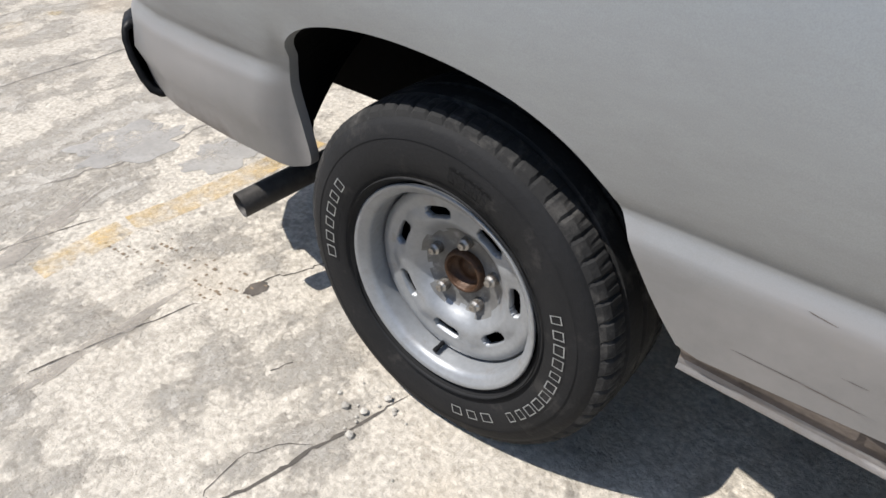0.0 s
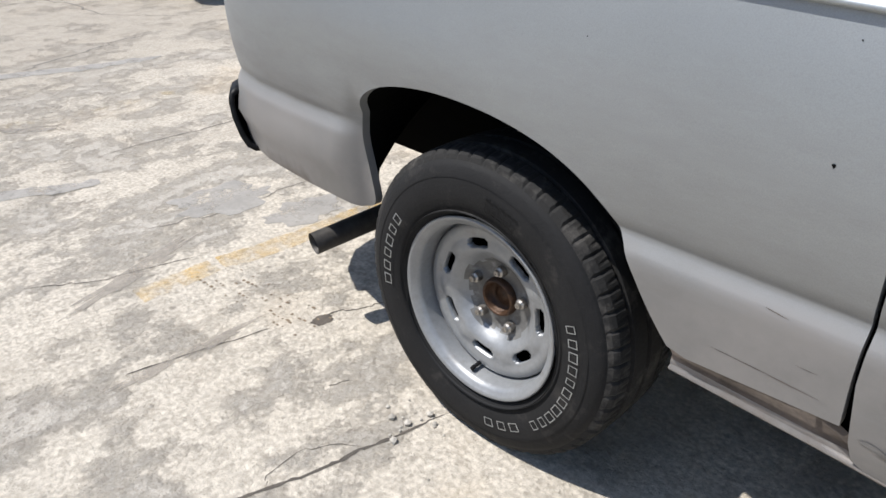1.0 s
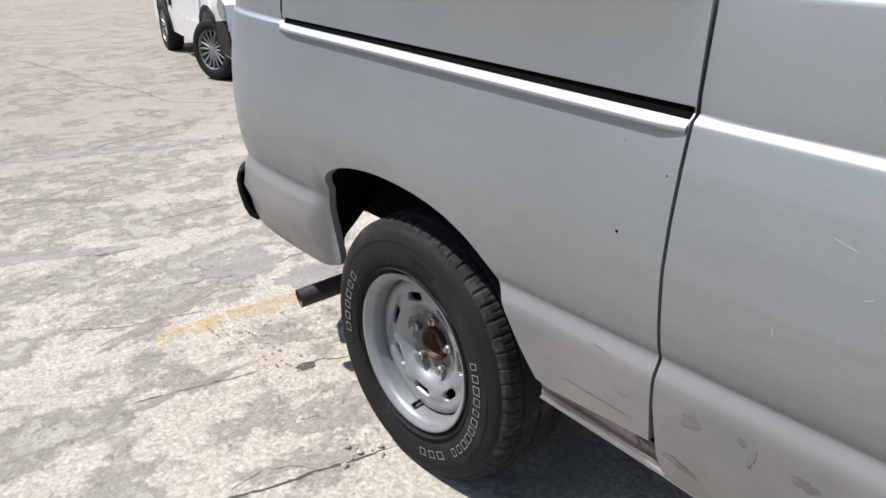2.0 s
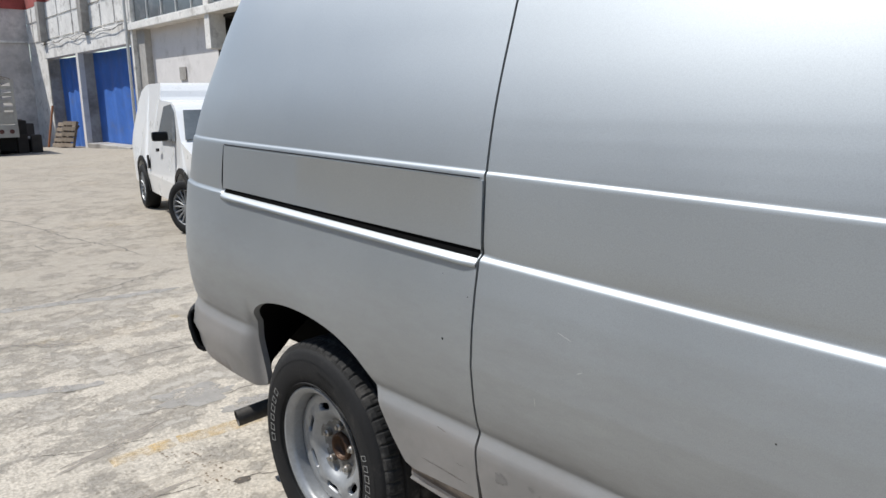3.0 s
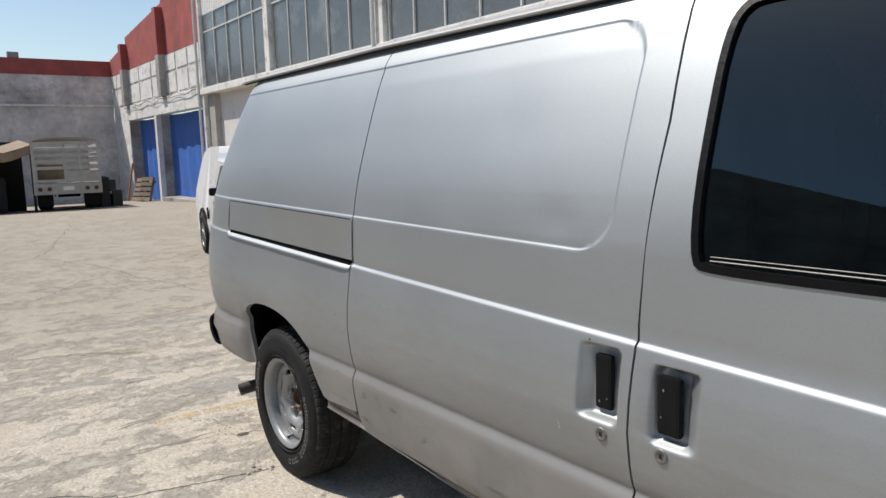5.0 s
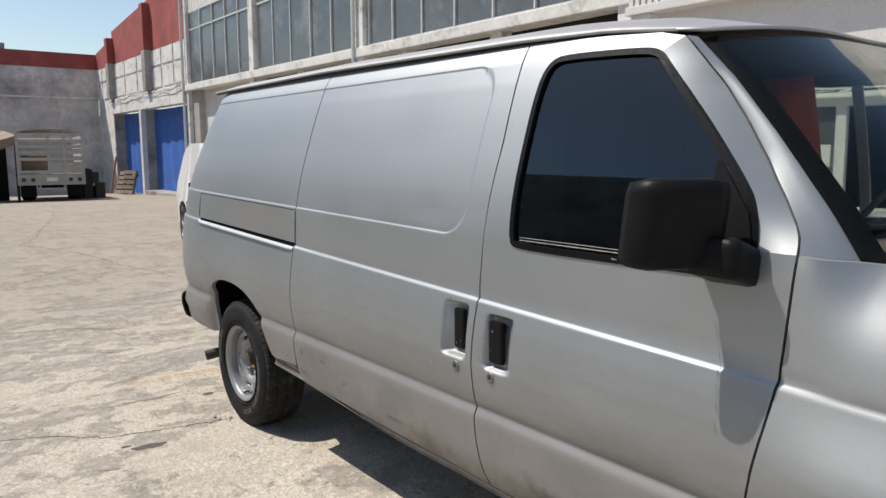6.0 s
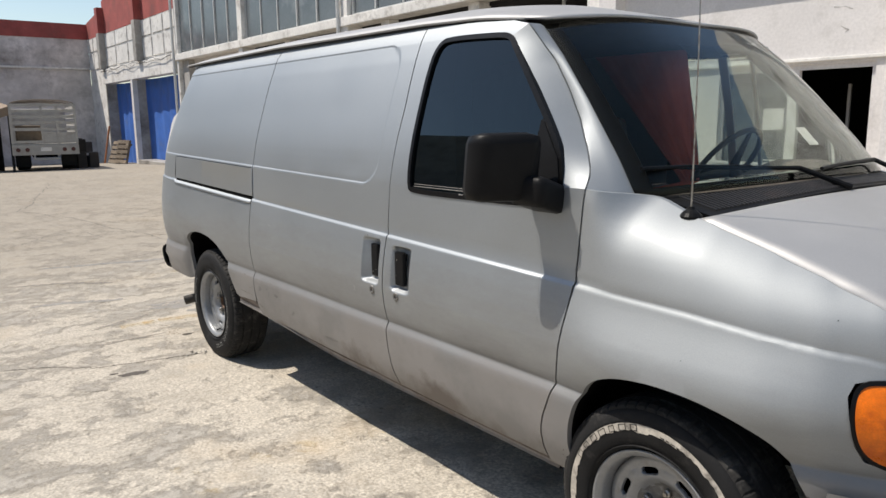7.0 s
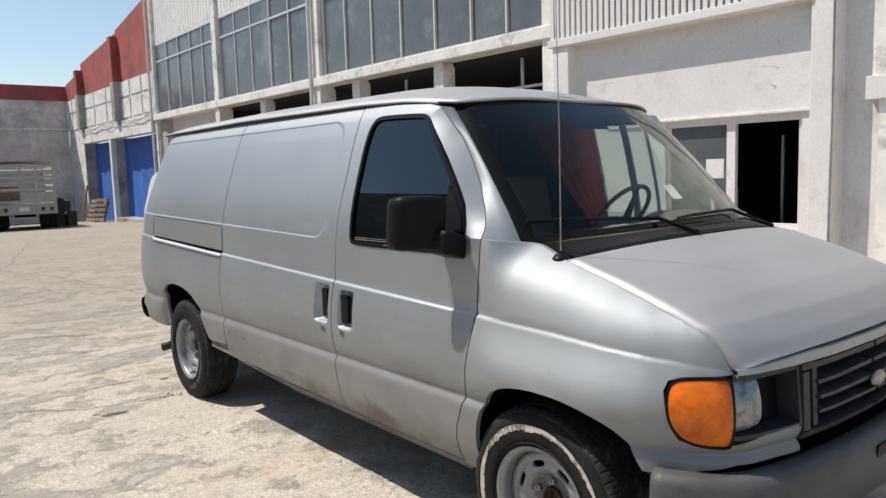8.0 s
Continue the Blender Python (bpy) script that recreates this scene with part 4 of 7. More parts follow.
SIG = [(U(4.033), 0.918), (U(4.024), 0.87), (U(4.03), 0.81), (U(4.045), 0.765), (U(4.07), 0.737), (U(4.105), 0.722), (UC - 0.06, 0.716), (UC - 0.040, 0.717), (UC - 0.034, 0.722), (UC - 0.032, 0.74), (UC - 0.032, 0.905), (UC - 0.034, 0.922), (UC - 0.042, 0.927), (UC - 0.07, 0.929), (U(4.075), 0.926)]
SIG = round_off(SIG, 2, True)


def lens_form(u, z, out=0.0, side=-1):
    """The body's form with the bulge of a lamp lens."""
    a, b = (u - U(4.11)) / 0.12, (z - 0.822) / 0.115
    return S(u, z, out + 0.014 * max(0.0, 1 - a * a * 0.6 - b * b), side)


for sd in (-1, 1):
    sig = panel("turn_signal", SIG, M_AMBER, van, "amber turn signal lens", rim=0.03, step=0.015, out=0.002, fine=False, side=sd, sheet=lens_form)
    ring_panel("lamp_surround", inset(SIG, -0.011), inset(SIG, -0.0005), M_SEAL, sig, out=0.006, rim=0.035, side=sd, label="black lamp surround")
    u0, u1, u2 = UC - 0.018, UC + 0.112, UC + 0.285
    hb = front_box("headlamp_bezel", u0, u2, 0.732, 0.94, -0.09, -0.075, M_BLACK, van, "black headlamp bezel", side=sd)
    front_box("bezel_bar", u0, u2, 0.732, 0.748, -0.075, 0.0, M_GREYPL, hb, side=sd)
    front_box("bezel_bar", u0, u2, 0.922, 0.94, -0.075, 0.0, M_GREYPL, hb, side=sd)
    front_box("bezel_bar", u2 - 0.014, u2, 0.732, 0.94, -0.075, 0.004, M_GREYPL, hb, side=sd, nu=1)
    lens = round_off([(u0 + 0.006, 0.754), (u0 + 0.012, 0.752), (u1 - 0.035, 0.770), (u1 - 0.018, 0.778), (u1 - 0.014, 0.83), (u1 - 0.008, 0.905), (u1 - 0.012, 0.914), (u0 + 0.012, 0.914), (u0 + 0.006, 0.910)], 2, True)
    panel("headlamp", lens, M_LENS, van, "cloudy clear headlamp lens", rim=0.05, step=0.016, out=-0.03, fine=False, side=sd, sheet=lambda u, z, out, side: S(u, z, out + 0.02 * max(0.0, 1 - ((u - u0 - 0.07) / 0.075) ** 2) * max(0.0, 1 - ((z - 0.825) / 0.085) ** 2), side))

grille = front_box("grille", UC + 0.29, PLAN_U[-1] + 0.0, 0.68, 0.94, -0.12, -0.10, M_SEAL, van, "dark grey slatted grille")
for sd in (-1, 1):
    ug = UC + 0.29
    ue = PLAN_U[-1] - 0.001
    front_box("grille_frame", ug, ue, 0.908, 0.94, -0.10, 0.012, M_GREYPL, grille, nu=10, bevel=0.006, side=sd)
    front_box("grille_frame", ug, ue, 0.675, 0.712, -0.10, 0.012, M_GREYPL, grille, nu=10, bevel=0.006, side=sd)
    front_box("grille_frame", ug, ug + 0.035, 0.712, 0.908, -0.10, 0.012, M_GREYPL, grille, nu=1, side=sd)
    front_box("grille_frame", ug + 0.075, ug + 0.10, 0.712, 0.908, -0.10, 0.0, M_GREYPL, grille, nu=1, side=sd)
    for z in (0.76, 0.81, 0.86):
        front_box("slat", ug + 0.095, ue, z - 0.011, z + 0.011, -0.06, 0.0, M_GREYPL, grille, nu=8, bevel=0.005, side=sd)
bm = bmesh.new()
bmesh.ops.create_uvsphere(bm, u_segments=24, v_segments=10, radius=1.0)
for v in bm.verts:
    v.co = (4.298 + v.co.x * 0.016, v.co.y * 0.062, 0.797 + v.co.z * 0.029)
part("badge", bm, M_NUT, grille, "oval chrome badge", smooth=True)

# front bumper
bm = bmesh.new()
secs = [(-0.02, 0.622), (0.0, 0.630), (0.045, 0.638), (0.068, 0.629), (0.083, 0.604), (0.088, 0.52), (0.075, 0.43), (0.03, 0.39), (-0.05, 0.39)]
cols = []
for i in range(61):
    f = -1 + 2 * i / 60
    ang = abs(f)
    u = PLAN_U[-1] - 0.001 - ang * (PLAN_U[-1] - U(3.985))
    cols.append([bm.verts.new(S(u, 0.66, o, -1 if f <= 0 else 1) + Vector((0, 0, z - 0.66))) for o, z in secs])
for q, w in zip(cols, cols[1:]):
    for k in range(len(secs) - 1):
        bm.faces.new((q[k], q[k + 1], w[k + 1], w[k]))
bmesh.ops.recalc_face_normals(bm, faces=bm.faces)
bump = part("front_bumper", bm, M_FADED, van, "scuffed dark grey front bumper", smooth=True)
thicken(bump, 0.02)
front_box("number_plate", PLAN_U[-1] - 0.16, PLAN_U[-1] - 0.001, 0.46, 0.60, 0.088, 0.094, M_SEAL, bump, "empty dark number plate recess")

# rear bumper, tail lamp, rear doors
bm = bmesh.new()
cols = []
rsecs = [(-0.012, 0.628), (0.010, 0.634), (0.030, 0.624), (0.042, 0.600), (0.046, 0.560), (0.042, 0.510), (0.032, 0.480), (0.012, 0.466), (-0.012, 0.466)]
for i in range(41):
    f = -1 + 2 * i / 40
    u = PLAN_U[0] + 0.001 + abs(f) * (U(-0.955) - PLAN_U[0])
    cols.append([bm.verts.new(S(u, 0.55, o, -1 if f <= 0 else 1) + Vector((0.45 * (0.62 - z) * max(0.0, abs(f) - 0.8) / 0.2, 0, z - 0.55))) for o, z in rsecs])
for q, w in zip(cols, cols[1:]):
    for k in range(len(rsecs) - 1):
        bm.faces.new((q[k], q[k + 1], w[k + 1], w[k]))
bmesh.ops.recalc_face_normals(bm, faces=bm.faces)
rb = part("rear_bumper", bm, M_BLACK, van, "black rear bumper", smooth=True)
thicken(rb, 0.015)
bm = bmesh.new()
grid(bm, 12, 10, lambda a, b: S(U(-1.085), 0.47 + 1.46 * a, 0) * (1 - b) + Vector((S(U(-1.085), 0.47 + 1.46 * a, 0, 1))) * b - Vector((0.03 * math.sin(b * math.pi), 0, 0)))
part("rear_doors", bm, M_PAINT, van, smooth=True)
front_box("tail_lamp", U(-1.09), U(-1.062), 0.80, 1.18, -0.01, 0.014, M_RED, van, "red tail lamp", nu=2)

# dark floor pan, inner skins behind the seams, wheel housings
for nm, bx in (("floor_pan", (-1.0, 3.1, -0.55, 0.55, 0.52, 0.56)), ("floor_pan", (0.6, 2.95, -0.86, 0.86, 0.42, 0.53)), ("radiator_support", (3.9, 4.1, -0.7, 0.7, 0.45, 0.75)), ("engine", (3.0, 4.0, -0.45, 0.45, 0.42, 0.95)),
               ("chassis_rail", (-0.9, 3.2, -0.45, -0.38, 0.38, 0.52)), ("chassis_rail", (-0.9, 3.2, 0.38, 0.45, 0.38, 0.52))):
    part(nm, boxes(bx), M_DARK, van, "near-black underbody")
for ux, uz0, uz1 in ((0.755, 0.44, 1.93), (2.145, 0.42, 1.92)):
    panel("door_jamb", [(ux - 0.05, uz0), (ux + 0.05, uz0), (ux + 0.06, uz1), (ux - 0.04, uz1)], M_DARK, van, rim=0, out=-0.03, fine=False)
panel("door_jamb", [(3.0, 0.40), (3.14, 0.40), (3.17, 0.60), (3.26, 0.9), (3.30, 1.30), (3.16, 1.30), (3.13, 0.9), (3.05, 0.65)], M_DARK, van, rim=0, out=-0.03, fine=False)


def sill_strip(name, rows_, material, label):
    """A strip along the foot of the body; rows_ are (share of the way down, how far proud)."""
    w = bmesh.new()
    ls_ = []
    for u in np.linspace(0.47, 3.10, 54):
        top = float(np.interp(u, [0.47, 0.755, 0.79, 1.7, 2.2, 3.1], [0.512, 0.518, 0.437, 0.416, 0.405, 0.394]))
        low_ = float(np.interp(u, [0.47, 0.755, 1.6, 3.1], [0.452, 0.440, 0.366, 0.352]))
        mid_z = float(np.interp(u, [0.47, 0.755, 0.79], [0.484, 0.474, top - 0.010]))
        zs2 = {"top": top + 0.012, "under": top - 0.003, "mid": mid_z, "midlow": mid_z * 0.72 + low_ * 0.28, "bulge": mid_z * 0.45 + low_ * 0.55, "lip": low_ + 0.011, "edge": low_ + 0.006, "low": low_, "tuck": low_ - 0.004}
        ls_.append([w.verts.new(S(u, zs2[k], o)) for k, o in rows_])
    for q, e in zip(ls_, ls_[1:]):
        for k in range(len(rows_) - 1):
            w.faces.new((q[k], q[k + 1], e[k + 1], e[k]))
    bmesh.ops.recalc_face_normals(w, faces=w.faces)
    return part(name, w, material, van, label, smooth=True)


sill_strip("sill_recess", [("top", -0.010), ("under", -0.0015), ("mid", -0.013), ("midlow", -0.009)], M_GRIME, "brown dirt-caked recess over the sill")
sill_strip("sill", [("midlow", -0.009), ("bulge", -0.006), ("lip", -0.007), ("edge", 0.002), ("low", -0.001), ("tuck", -0.04)], M_PAINT_LOW, "dirty silver sill lip")
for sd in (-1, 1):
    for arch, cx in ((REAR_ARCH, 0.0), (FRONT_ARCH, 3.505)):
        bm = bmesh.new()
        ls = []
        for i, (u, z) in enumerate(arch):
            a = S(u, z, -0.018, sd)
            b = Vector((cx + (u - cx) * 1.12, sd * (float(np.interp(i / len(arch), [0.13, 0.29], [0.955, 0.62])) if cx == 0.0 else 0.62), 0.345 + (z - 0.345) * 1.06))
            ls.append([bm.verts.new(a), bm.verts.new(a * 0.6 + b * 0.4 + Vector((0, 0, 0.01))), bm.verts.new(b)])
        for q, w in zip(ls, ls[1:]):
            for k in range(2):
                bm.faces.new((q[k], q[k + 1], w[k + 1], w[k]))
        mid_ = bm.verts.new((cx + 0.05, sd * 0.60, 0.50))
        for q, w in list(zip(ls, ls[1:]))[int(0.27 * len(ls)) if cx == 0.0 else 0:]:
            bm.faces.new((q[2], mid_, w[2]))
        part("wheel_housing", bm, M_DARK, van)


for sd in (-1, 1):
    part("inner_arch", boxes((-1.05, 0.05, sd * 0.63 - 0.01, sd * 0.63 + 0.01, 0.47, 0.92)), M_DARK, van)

# ---- wheels ----


def wheel(name, label, worn):
    """One wheel about the y axis, its face towards -y."""
    bm = bmesh.new()
    side = [(0.205, -0.088), (0.216, -0.104), (0.238, -0.117), (0.268, -0.123), (0.300, -0.122), (0.322, -0.116), (0.336, -0.106)]
    prof = side + [(0.336, 0.106), (0.322, 0.116), (0.268, 0.123), (0.216, 0.104), (0.205, 0.088)]
    lathe(bm, prof, 96)
    for v in bm.verts:
        v.co = (v.co.x * 1.035, v.co.y * 1.07 + 0.008, v.co.z * 1.035)
    hub = tyre = part(name, bm, M_RUBBER, None, label, smooth=True)
    bm = bmesh.new()
    n = 360
    tprof = [(0.334, -0.1075), (0.344, -0.103), (0.352, -0.092), (0.3555, -0.064), (0.347, -0.062), (0.347, -0.054), (0.356, -0.052), (0.357, -0.012), (0.348, -0.010), (0.348, 0.0), (0.357, 0.002),
             (0.356, 0.042), (0.347, 0.044), (0.347, 0.052), (0.3555, 0.054), (0.352, 0.092), (0.344, 0.103), (0.334, 0.1075)]
    rings = lathe(bm, tprof, n)
    for ri, ring in enumerate(rings):
        for k, v in enumerate(ring):
            edge = ri in (1, 2, 14, 15, 16) or (ri == 3 and k % 12 == 0)
            if (k + (ri // 5)) % 6 == 0 and edge or (ri in (3, 14) and k % 3 == 0):
                s = 1 - (0.014 if ri in (1, 2, 15, 16) else 0.006)
                v.co.x *= s
                v.co.z *= s
    for v in bm.verts:
        v.co = (v.co.x * 1.035, v.co.y * 1.07 + 0.008, max(v.co.z * 1.035, -0.351))
    part("tread", bm, M_TREAD, tyre)
    # raised ribs and print on the sidewall
    bm = bmesh.new()
    for r in (0.236, 0.312):
        lathe(bm, [(r - 0.002, -0.1155 if r < 0.3 else -0.1195), (r, -0.1235 if r < 0.3 else -0.1235), (r + 0.002, -0.1185)], 96)
    part("sidewall_rib", bm, M_RUBBER, tyre, smooth=True)

    def arc_bars(a0, a1, r0, r1, count, material, name2, lab):
        w = bmesh.new()
        rnd_ = random.Random(int(a0 + 500))
        for i in range(count):
            c = a0 + (a1 - a0) * (i + 0.5) / count
            h = abs(a1 - a0) / count * rnd_.uniform(0.26, 0.40)
            pts = []
            for rr, da in ((r0, -h), (r0, h), (r1, h), (r1, -h)):
                a = radians(c + da)
                yy = -0.1258 if rr < 0.3 else -0.1242
                pts.append(Vector((rr * math.cos(a), yy, rr * math.sin(a))))
            mid = sum(pts, Vector()) / 4
            o = [w.verts.new(p) for p in pts]
            k = [w.verts.new(mid + (p - mid) * 0.79) for p in pts]
            for j in range(4):
                w.faces.new((o[j], o[(j + 1) % 4], k[(j + 1) % 4], k[j]))
        bmesh.ops.solidify(w, geom=w.faces[:], thickness=0.0012)
        return part(name2, w, material, tyre, lab)

    if worn:
        bm = bmesh.new()
        n = 288
        ls = []
        rnd = random.Random(3)
        ph = [rnd.uniform(0, 6.28) for _ in range(12)]
        wave = lambda a, j: sum(math.sin(f * a + ph[j + k]) / (1 + 0.5 * k) for k, f in enumerate((3, 8, 17, 31, 53, 79)))
        for i in range(n):
            a = 2 * math.pi * i / n
            ro = 0.306 + 0.0005 * wave(a, 0)
            ri_ = 0.283 + max(-0.003, 0.0035 * wave(a, 6)) + (0.006 if a < 1.6 else 0.0) + rnd.uniform(-0.0006, 0.0006)
            ls.append([bm.verts.new((r * math.cos(a), y, r * math.sin(a))) for r, y in ((ro, -0.1232), (ri_, -0.1248))])
        for q, w in zip(ls, ls[1:] + ls[:1]):
            bm.faces.new((q[0], q[1], w[1], w[0]))
        part("white_ring", bm, M_WHITEWORN, tyre, "worn white ring")
    if worn:
        arc_bars(158, 98, 0.284, 0.304, 7, M_RUBBER, "dark_print", "block print worn dark in the white ring")
    else:
        arc_bars(145, 190, 0.268, 0.292, 6, M_WHITELET, "white_print", "white block print")
    arc_bars(22, -48, 0.268, 0.290, 11, M_WHITELET, "white_print", "white block print")
    arc_bars(-55, -80, 0.268, 0.290, 3, M_WHITELET, "white_print", "white block print")
    arc_bars(66, 84, 0.262, 0.292, 5, M_RUBBER, "raised_print", "black raised print")
    # rim: lip, barrel, slotted disc
    bm = bmesh.new()
    lathe(bm, [(0.206, -0.085), (0.219, -0.104), (0.2225, -0.112), (0.219, -0.1145), (0.212, -0.110), (0.206, -0.104), (0.1995, -0.100), (0.197, -0.088), (0.1955, -0.065), (0.194, -0.052), (0.192, -0.044)], 96)
    rim = part("rim", bm, M_RIM, hub, "silver painted steel rim", smooth=True)
    bm = bmesh.new()
    n = 288
    # finer rings where the slots are cut
    radii = [0.192, 0.190, 0.184, 0.173, 0.168, 0.163, 0.158, 0.153, 0.148, 0.143, 0.138, 0.133, 0.128, 0.121, 0.112, 0.103, 0.095, 0.088, 0.080, 0.070, 0.045]
    deps = [-0.046, -0.056, -0.062, -0.063, -0.062, -0.0605, -0.0595, -0.059, -0.059, -0.059, -0.059, -0.059, -0.0585, -0.0565, -0.050, -0.040, -0.031, -0.0255, -0.0225, -0.0215, -0.021]
    fine_r = np.arange(0.1275, 0.1595, 0.0025)[::-1]
    prof_ = [(r, d) for r, d in zip(radii, deps) if r > 0.16] + [(float(r), -0.0592) for r in fine_r] + [(r, d) for r, d in zip(radii, deps) if r < 0.127]
    rings = lathe(bm, prof_, n)
    bm.faces.ensure_lookup_table()
    gone = []
    for f in bm.faces:
        c = f.calc_center_median()
        r = math.hypot(c.x, c.z)
        a = (math.degrees(math.atan2(c.z, c.x)) - 6 + 25.714) % 51.4286 - 25.714
        s = abs(radians(a)) * 0.143
        dr = abs(r - 0.143)
        if dr < 0.0118 and (s < 0.021 or math.hypot(s - 0.021, dr) < 0.0118):
            gone.append(f)
    bmesh.ops.delete(bm, geom=gone, context="FACES")
    # pressed bosses round the nuts and swellings between the slots
    for v in bm.verts:
        r_, a_ = math.hypot(v.co.x, v.co.z), math.degrees(math.atan2(v.co.z, v.co.x))
        lug = min(1.0, abs((a_ - 14 + 36) % 72 - 36) * radians(1) * r_ / 0.030)
        v.co.y -= 0.007 * (1 - ease(lug)) * math.exp(-((r_ - 0.078) / 0.024) ** 2)
        web = abs((a_ - 6) % 51.4286 - 25.714) * radians(1) * r_ / 0.035
        v.co.y -= 0.005 * (1 - ease(web)) * math.exp(-((r_ - 0.145) / 0.018) ** 2)
    edges = [e for e in bm.edges if e.is_boundary and 0.12 < math.hypot(*((e.verts[0].co + e.verts[1].co) / 2).xz) < 0.175]
    r = bmesh.ops.extrude_edge_only(bm, edges=edges)
    for g in r["geom"]:
        if isinstance(g, bmesh.types.BMVert):
            g.co.y += 0.016
    for f in bm.faces:
        c = f.calc_center_median()
        f.material_index = 1 if math.hypot(c.x, c.z) < 0.097 + 0.006 * math.sin(5 * math.atan2(c.z, c.x)) else 0
    part("wheel_disc", bm, M_RIM, hub, "slotted steel wheel disc", smooth=True, mats=(M_HUBFACE,))
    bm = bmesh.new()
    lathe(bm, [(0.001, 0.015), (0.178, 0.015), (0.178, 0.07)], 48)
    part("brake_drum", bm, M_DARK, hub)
    bm = bmesh.new()
    lathe(bm, [(0.048, -0.016), (0.047, -0.032), (0.044, -0.038), (0.041, -0.040), (0.038, -0.035), (0.036, -0.014), (0.024, -0.010), (0.020, -0.016), (0.001, -0.018)], 40)
    part("hub_cap", bm, M_RUST, hub, "rusty open hub", smooth=True)
    for i in range(5):
        a = radians(72 * i + 14)
        bm = bmesh.new()
        lathe(bm, [(0.019, -0.040), (0.019, -0.045), (0.0135, -0.047), (0.0125, -0.064), (0.008, -0.068), (0.007, -0.074), (0.001, -0.075)], 12)
        nut = part("wheel_nut", bm, M_NUT, hub, "worn steel wheel nut")
        nut.location = (0.073 * math.cos(a), 0.022, 0.073 * math.sin(a))
    bm = bmesh.new()
    tube(bm, [(0.182, -0.05, 0), (0.185, -0.07, 0), (0.187, -0.082, 0)], [0.006, 0.005, 0.0045], 8)
    tube(bm, [(0.187, -0.079, 0), (0.188, -0.09, 0)], [0.006, 0.0055], 8)
    vs = part("valve_stem", bm, M_BLACK, hub)
    vs.rotation_euler = (0, radians(97), 0)
    return hub


def place_part(ob, x, y, z, spin=0, flip=False):
    ob.parent = van
    ob.matrix_basis = pose(x, y, z, 0, 0, 180 if flip else 0) @ pose(0, 0, 0, 0, spin, 0)


rear_wheel = wheel("rear_wheel", "rear wheel with silver slotted steel rim", False)
front_wheel = wheel("front_wheel", "front wheel with worn white-ringed tyre", True)
for src, x, spin in ((rear_wheel, 0.0, 33), (front_wheel, 3.505, -70)):
    far = copy_thing(src, Matrix())
    place_part(src, x + 0.006, -0.882, 0.352, 0)
    place_part(far, x + 0.006, 0.882, 0.352, spin, True)

# ---- van: fittings ----
# sliding door rail: a near-black strip laid on for the slot's shade, over a bright ledge
bm = bmesh.new()
ls = []
for i in range(28):
    u = -0.55 + 1.296 * i / 27
    zc = crease(u)
    e = 1.0 if 0 < i < 27 else 0.3
    ls.append([bm.verts.new(S(u, zc + dz, o * e)) for dz, o in ((0.004, -0.006), (0.001, 0.0025), (-0.008, 0.0095), (-0.014, 0.0125), (-0.018, 0.0095), (-0.022, -0.003))])
for q, w in zip(ls, ls[1:]):
    for k in range(5):
        bm.faces.new((q[k], q[k + 1], w[k + 1], w[k]))
bmesh.ops.recalc_face_normals(bm, faces=bm.faces)
part("rail_ledge", bm, M_PAINT, quarter, "bright ledge under the door rail", smooth=True)
bm = bmesh.new()
ls = []
for i in range(28):
    u = -0.54 + 1.286 * i / 27
    zc = crease(u)
    ls.append([bm.verts.new(S(u, zc + dz, o)) for dz, o in ((0.024, -0.004), (0.023, 0.0012), (0.012, 0.0012), (0.002, 0.0012), (0.001, -0.004))])
for q, w in zip(ls, ls[1:]):
    for k in range(4):
        bm.faces.new((q[k], q[k + 1], w[k + 1], w[k]))
bmesh.ops.recalc_face_normals(bm, faces=bm.faces)
part("door_rail", bm, M_FRIT, quarter, "near-black strip for the shade of the door rail slot")
panel("rail_cover", [(-0.552, 1.153 + 0.016), (0.7515, 1.109 + 0.022), (0.7525, 1.2855), (0.735, 1.288), (-0.535, 1.313), (-0.552, 1.305)], M_PAINT, quarter, "flat silver cover over the door rail", rim=0.012, out=0.0045)
bm = bmesh.new()
for zs_ in (lambda u: 1.291 - 0.022 * (u - 0.77), ):
    ls = [[bm.verts.new(S(u, zs_(u) + dz, o)) for dz, o in ((0.0016, -0.004), (0.0014, 0.0015), (-0.0014, 0.0015), (-0.0016, -0.004))] for u in np.linspace(-0.55, 0.742, 28)]
    for q, w in zip(ls, ls[1:]):
        for k in range(3):
            bm.faces.new((q[k], q[k + 1], w[k + 1], w[k]))
lsj = [[bm.verts.new(S(u, z, o)) for u, o in ((-0.5570, -0.004), (-0.5568, 0.0010), (-0.5552, 0.0010), (-0.555, -0.004))] for z in np.linspace(1.165, 1.318, 8)]
for q, w in zip(lsj, lsj[1:]):
    for k in range(3):
        bm.faces.new((q[k], q[k + 1], w[k + 1], w[k]))
part("cover_joint", bm, M_SEAL, quarter, "thin dark joint along the rail cover")


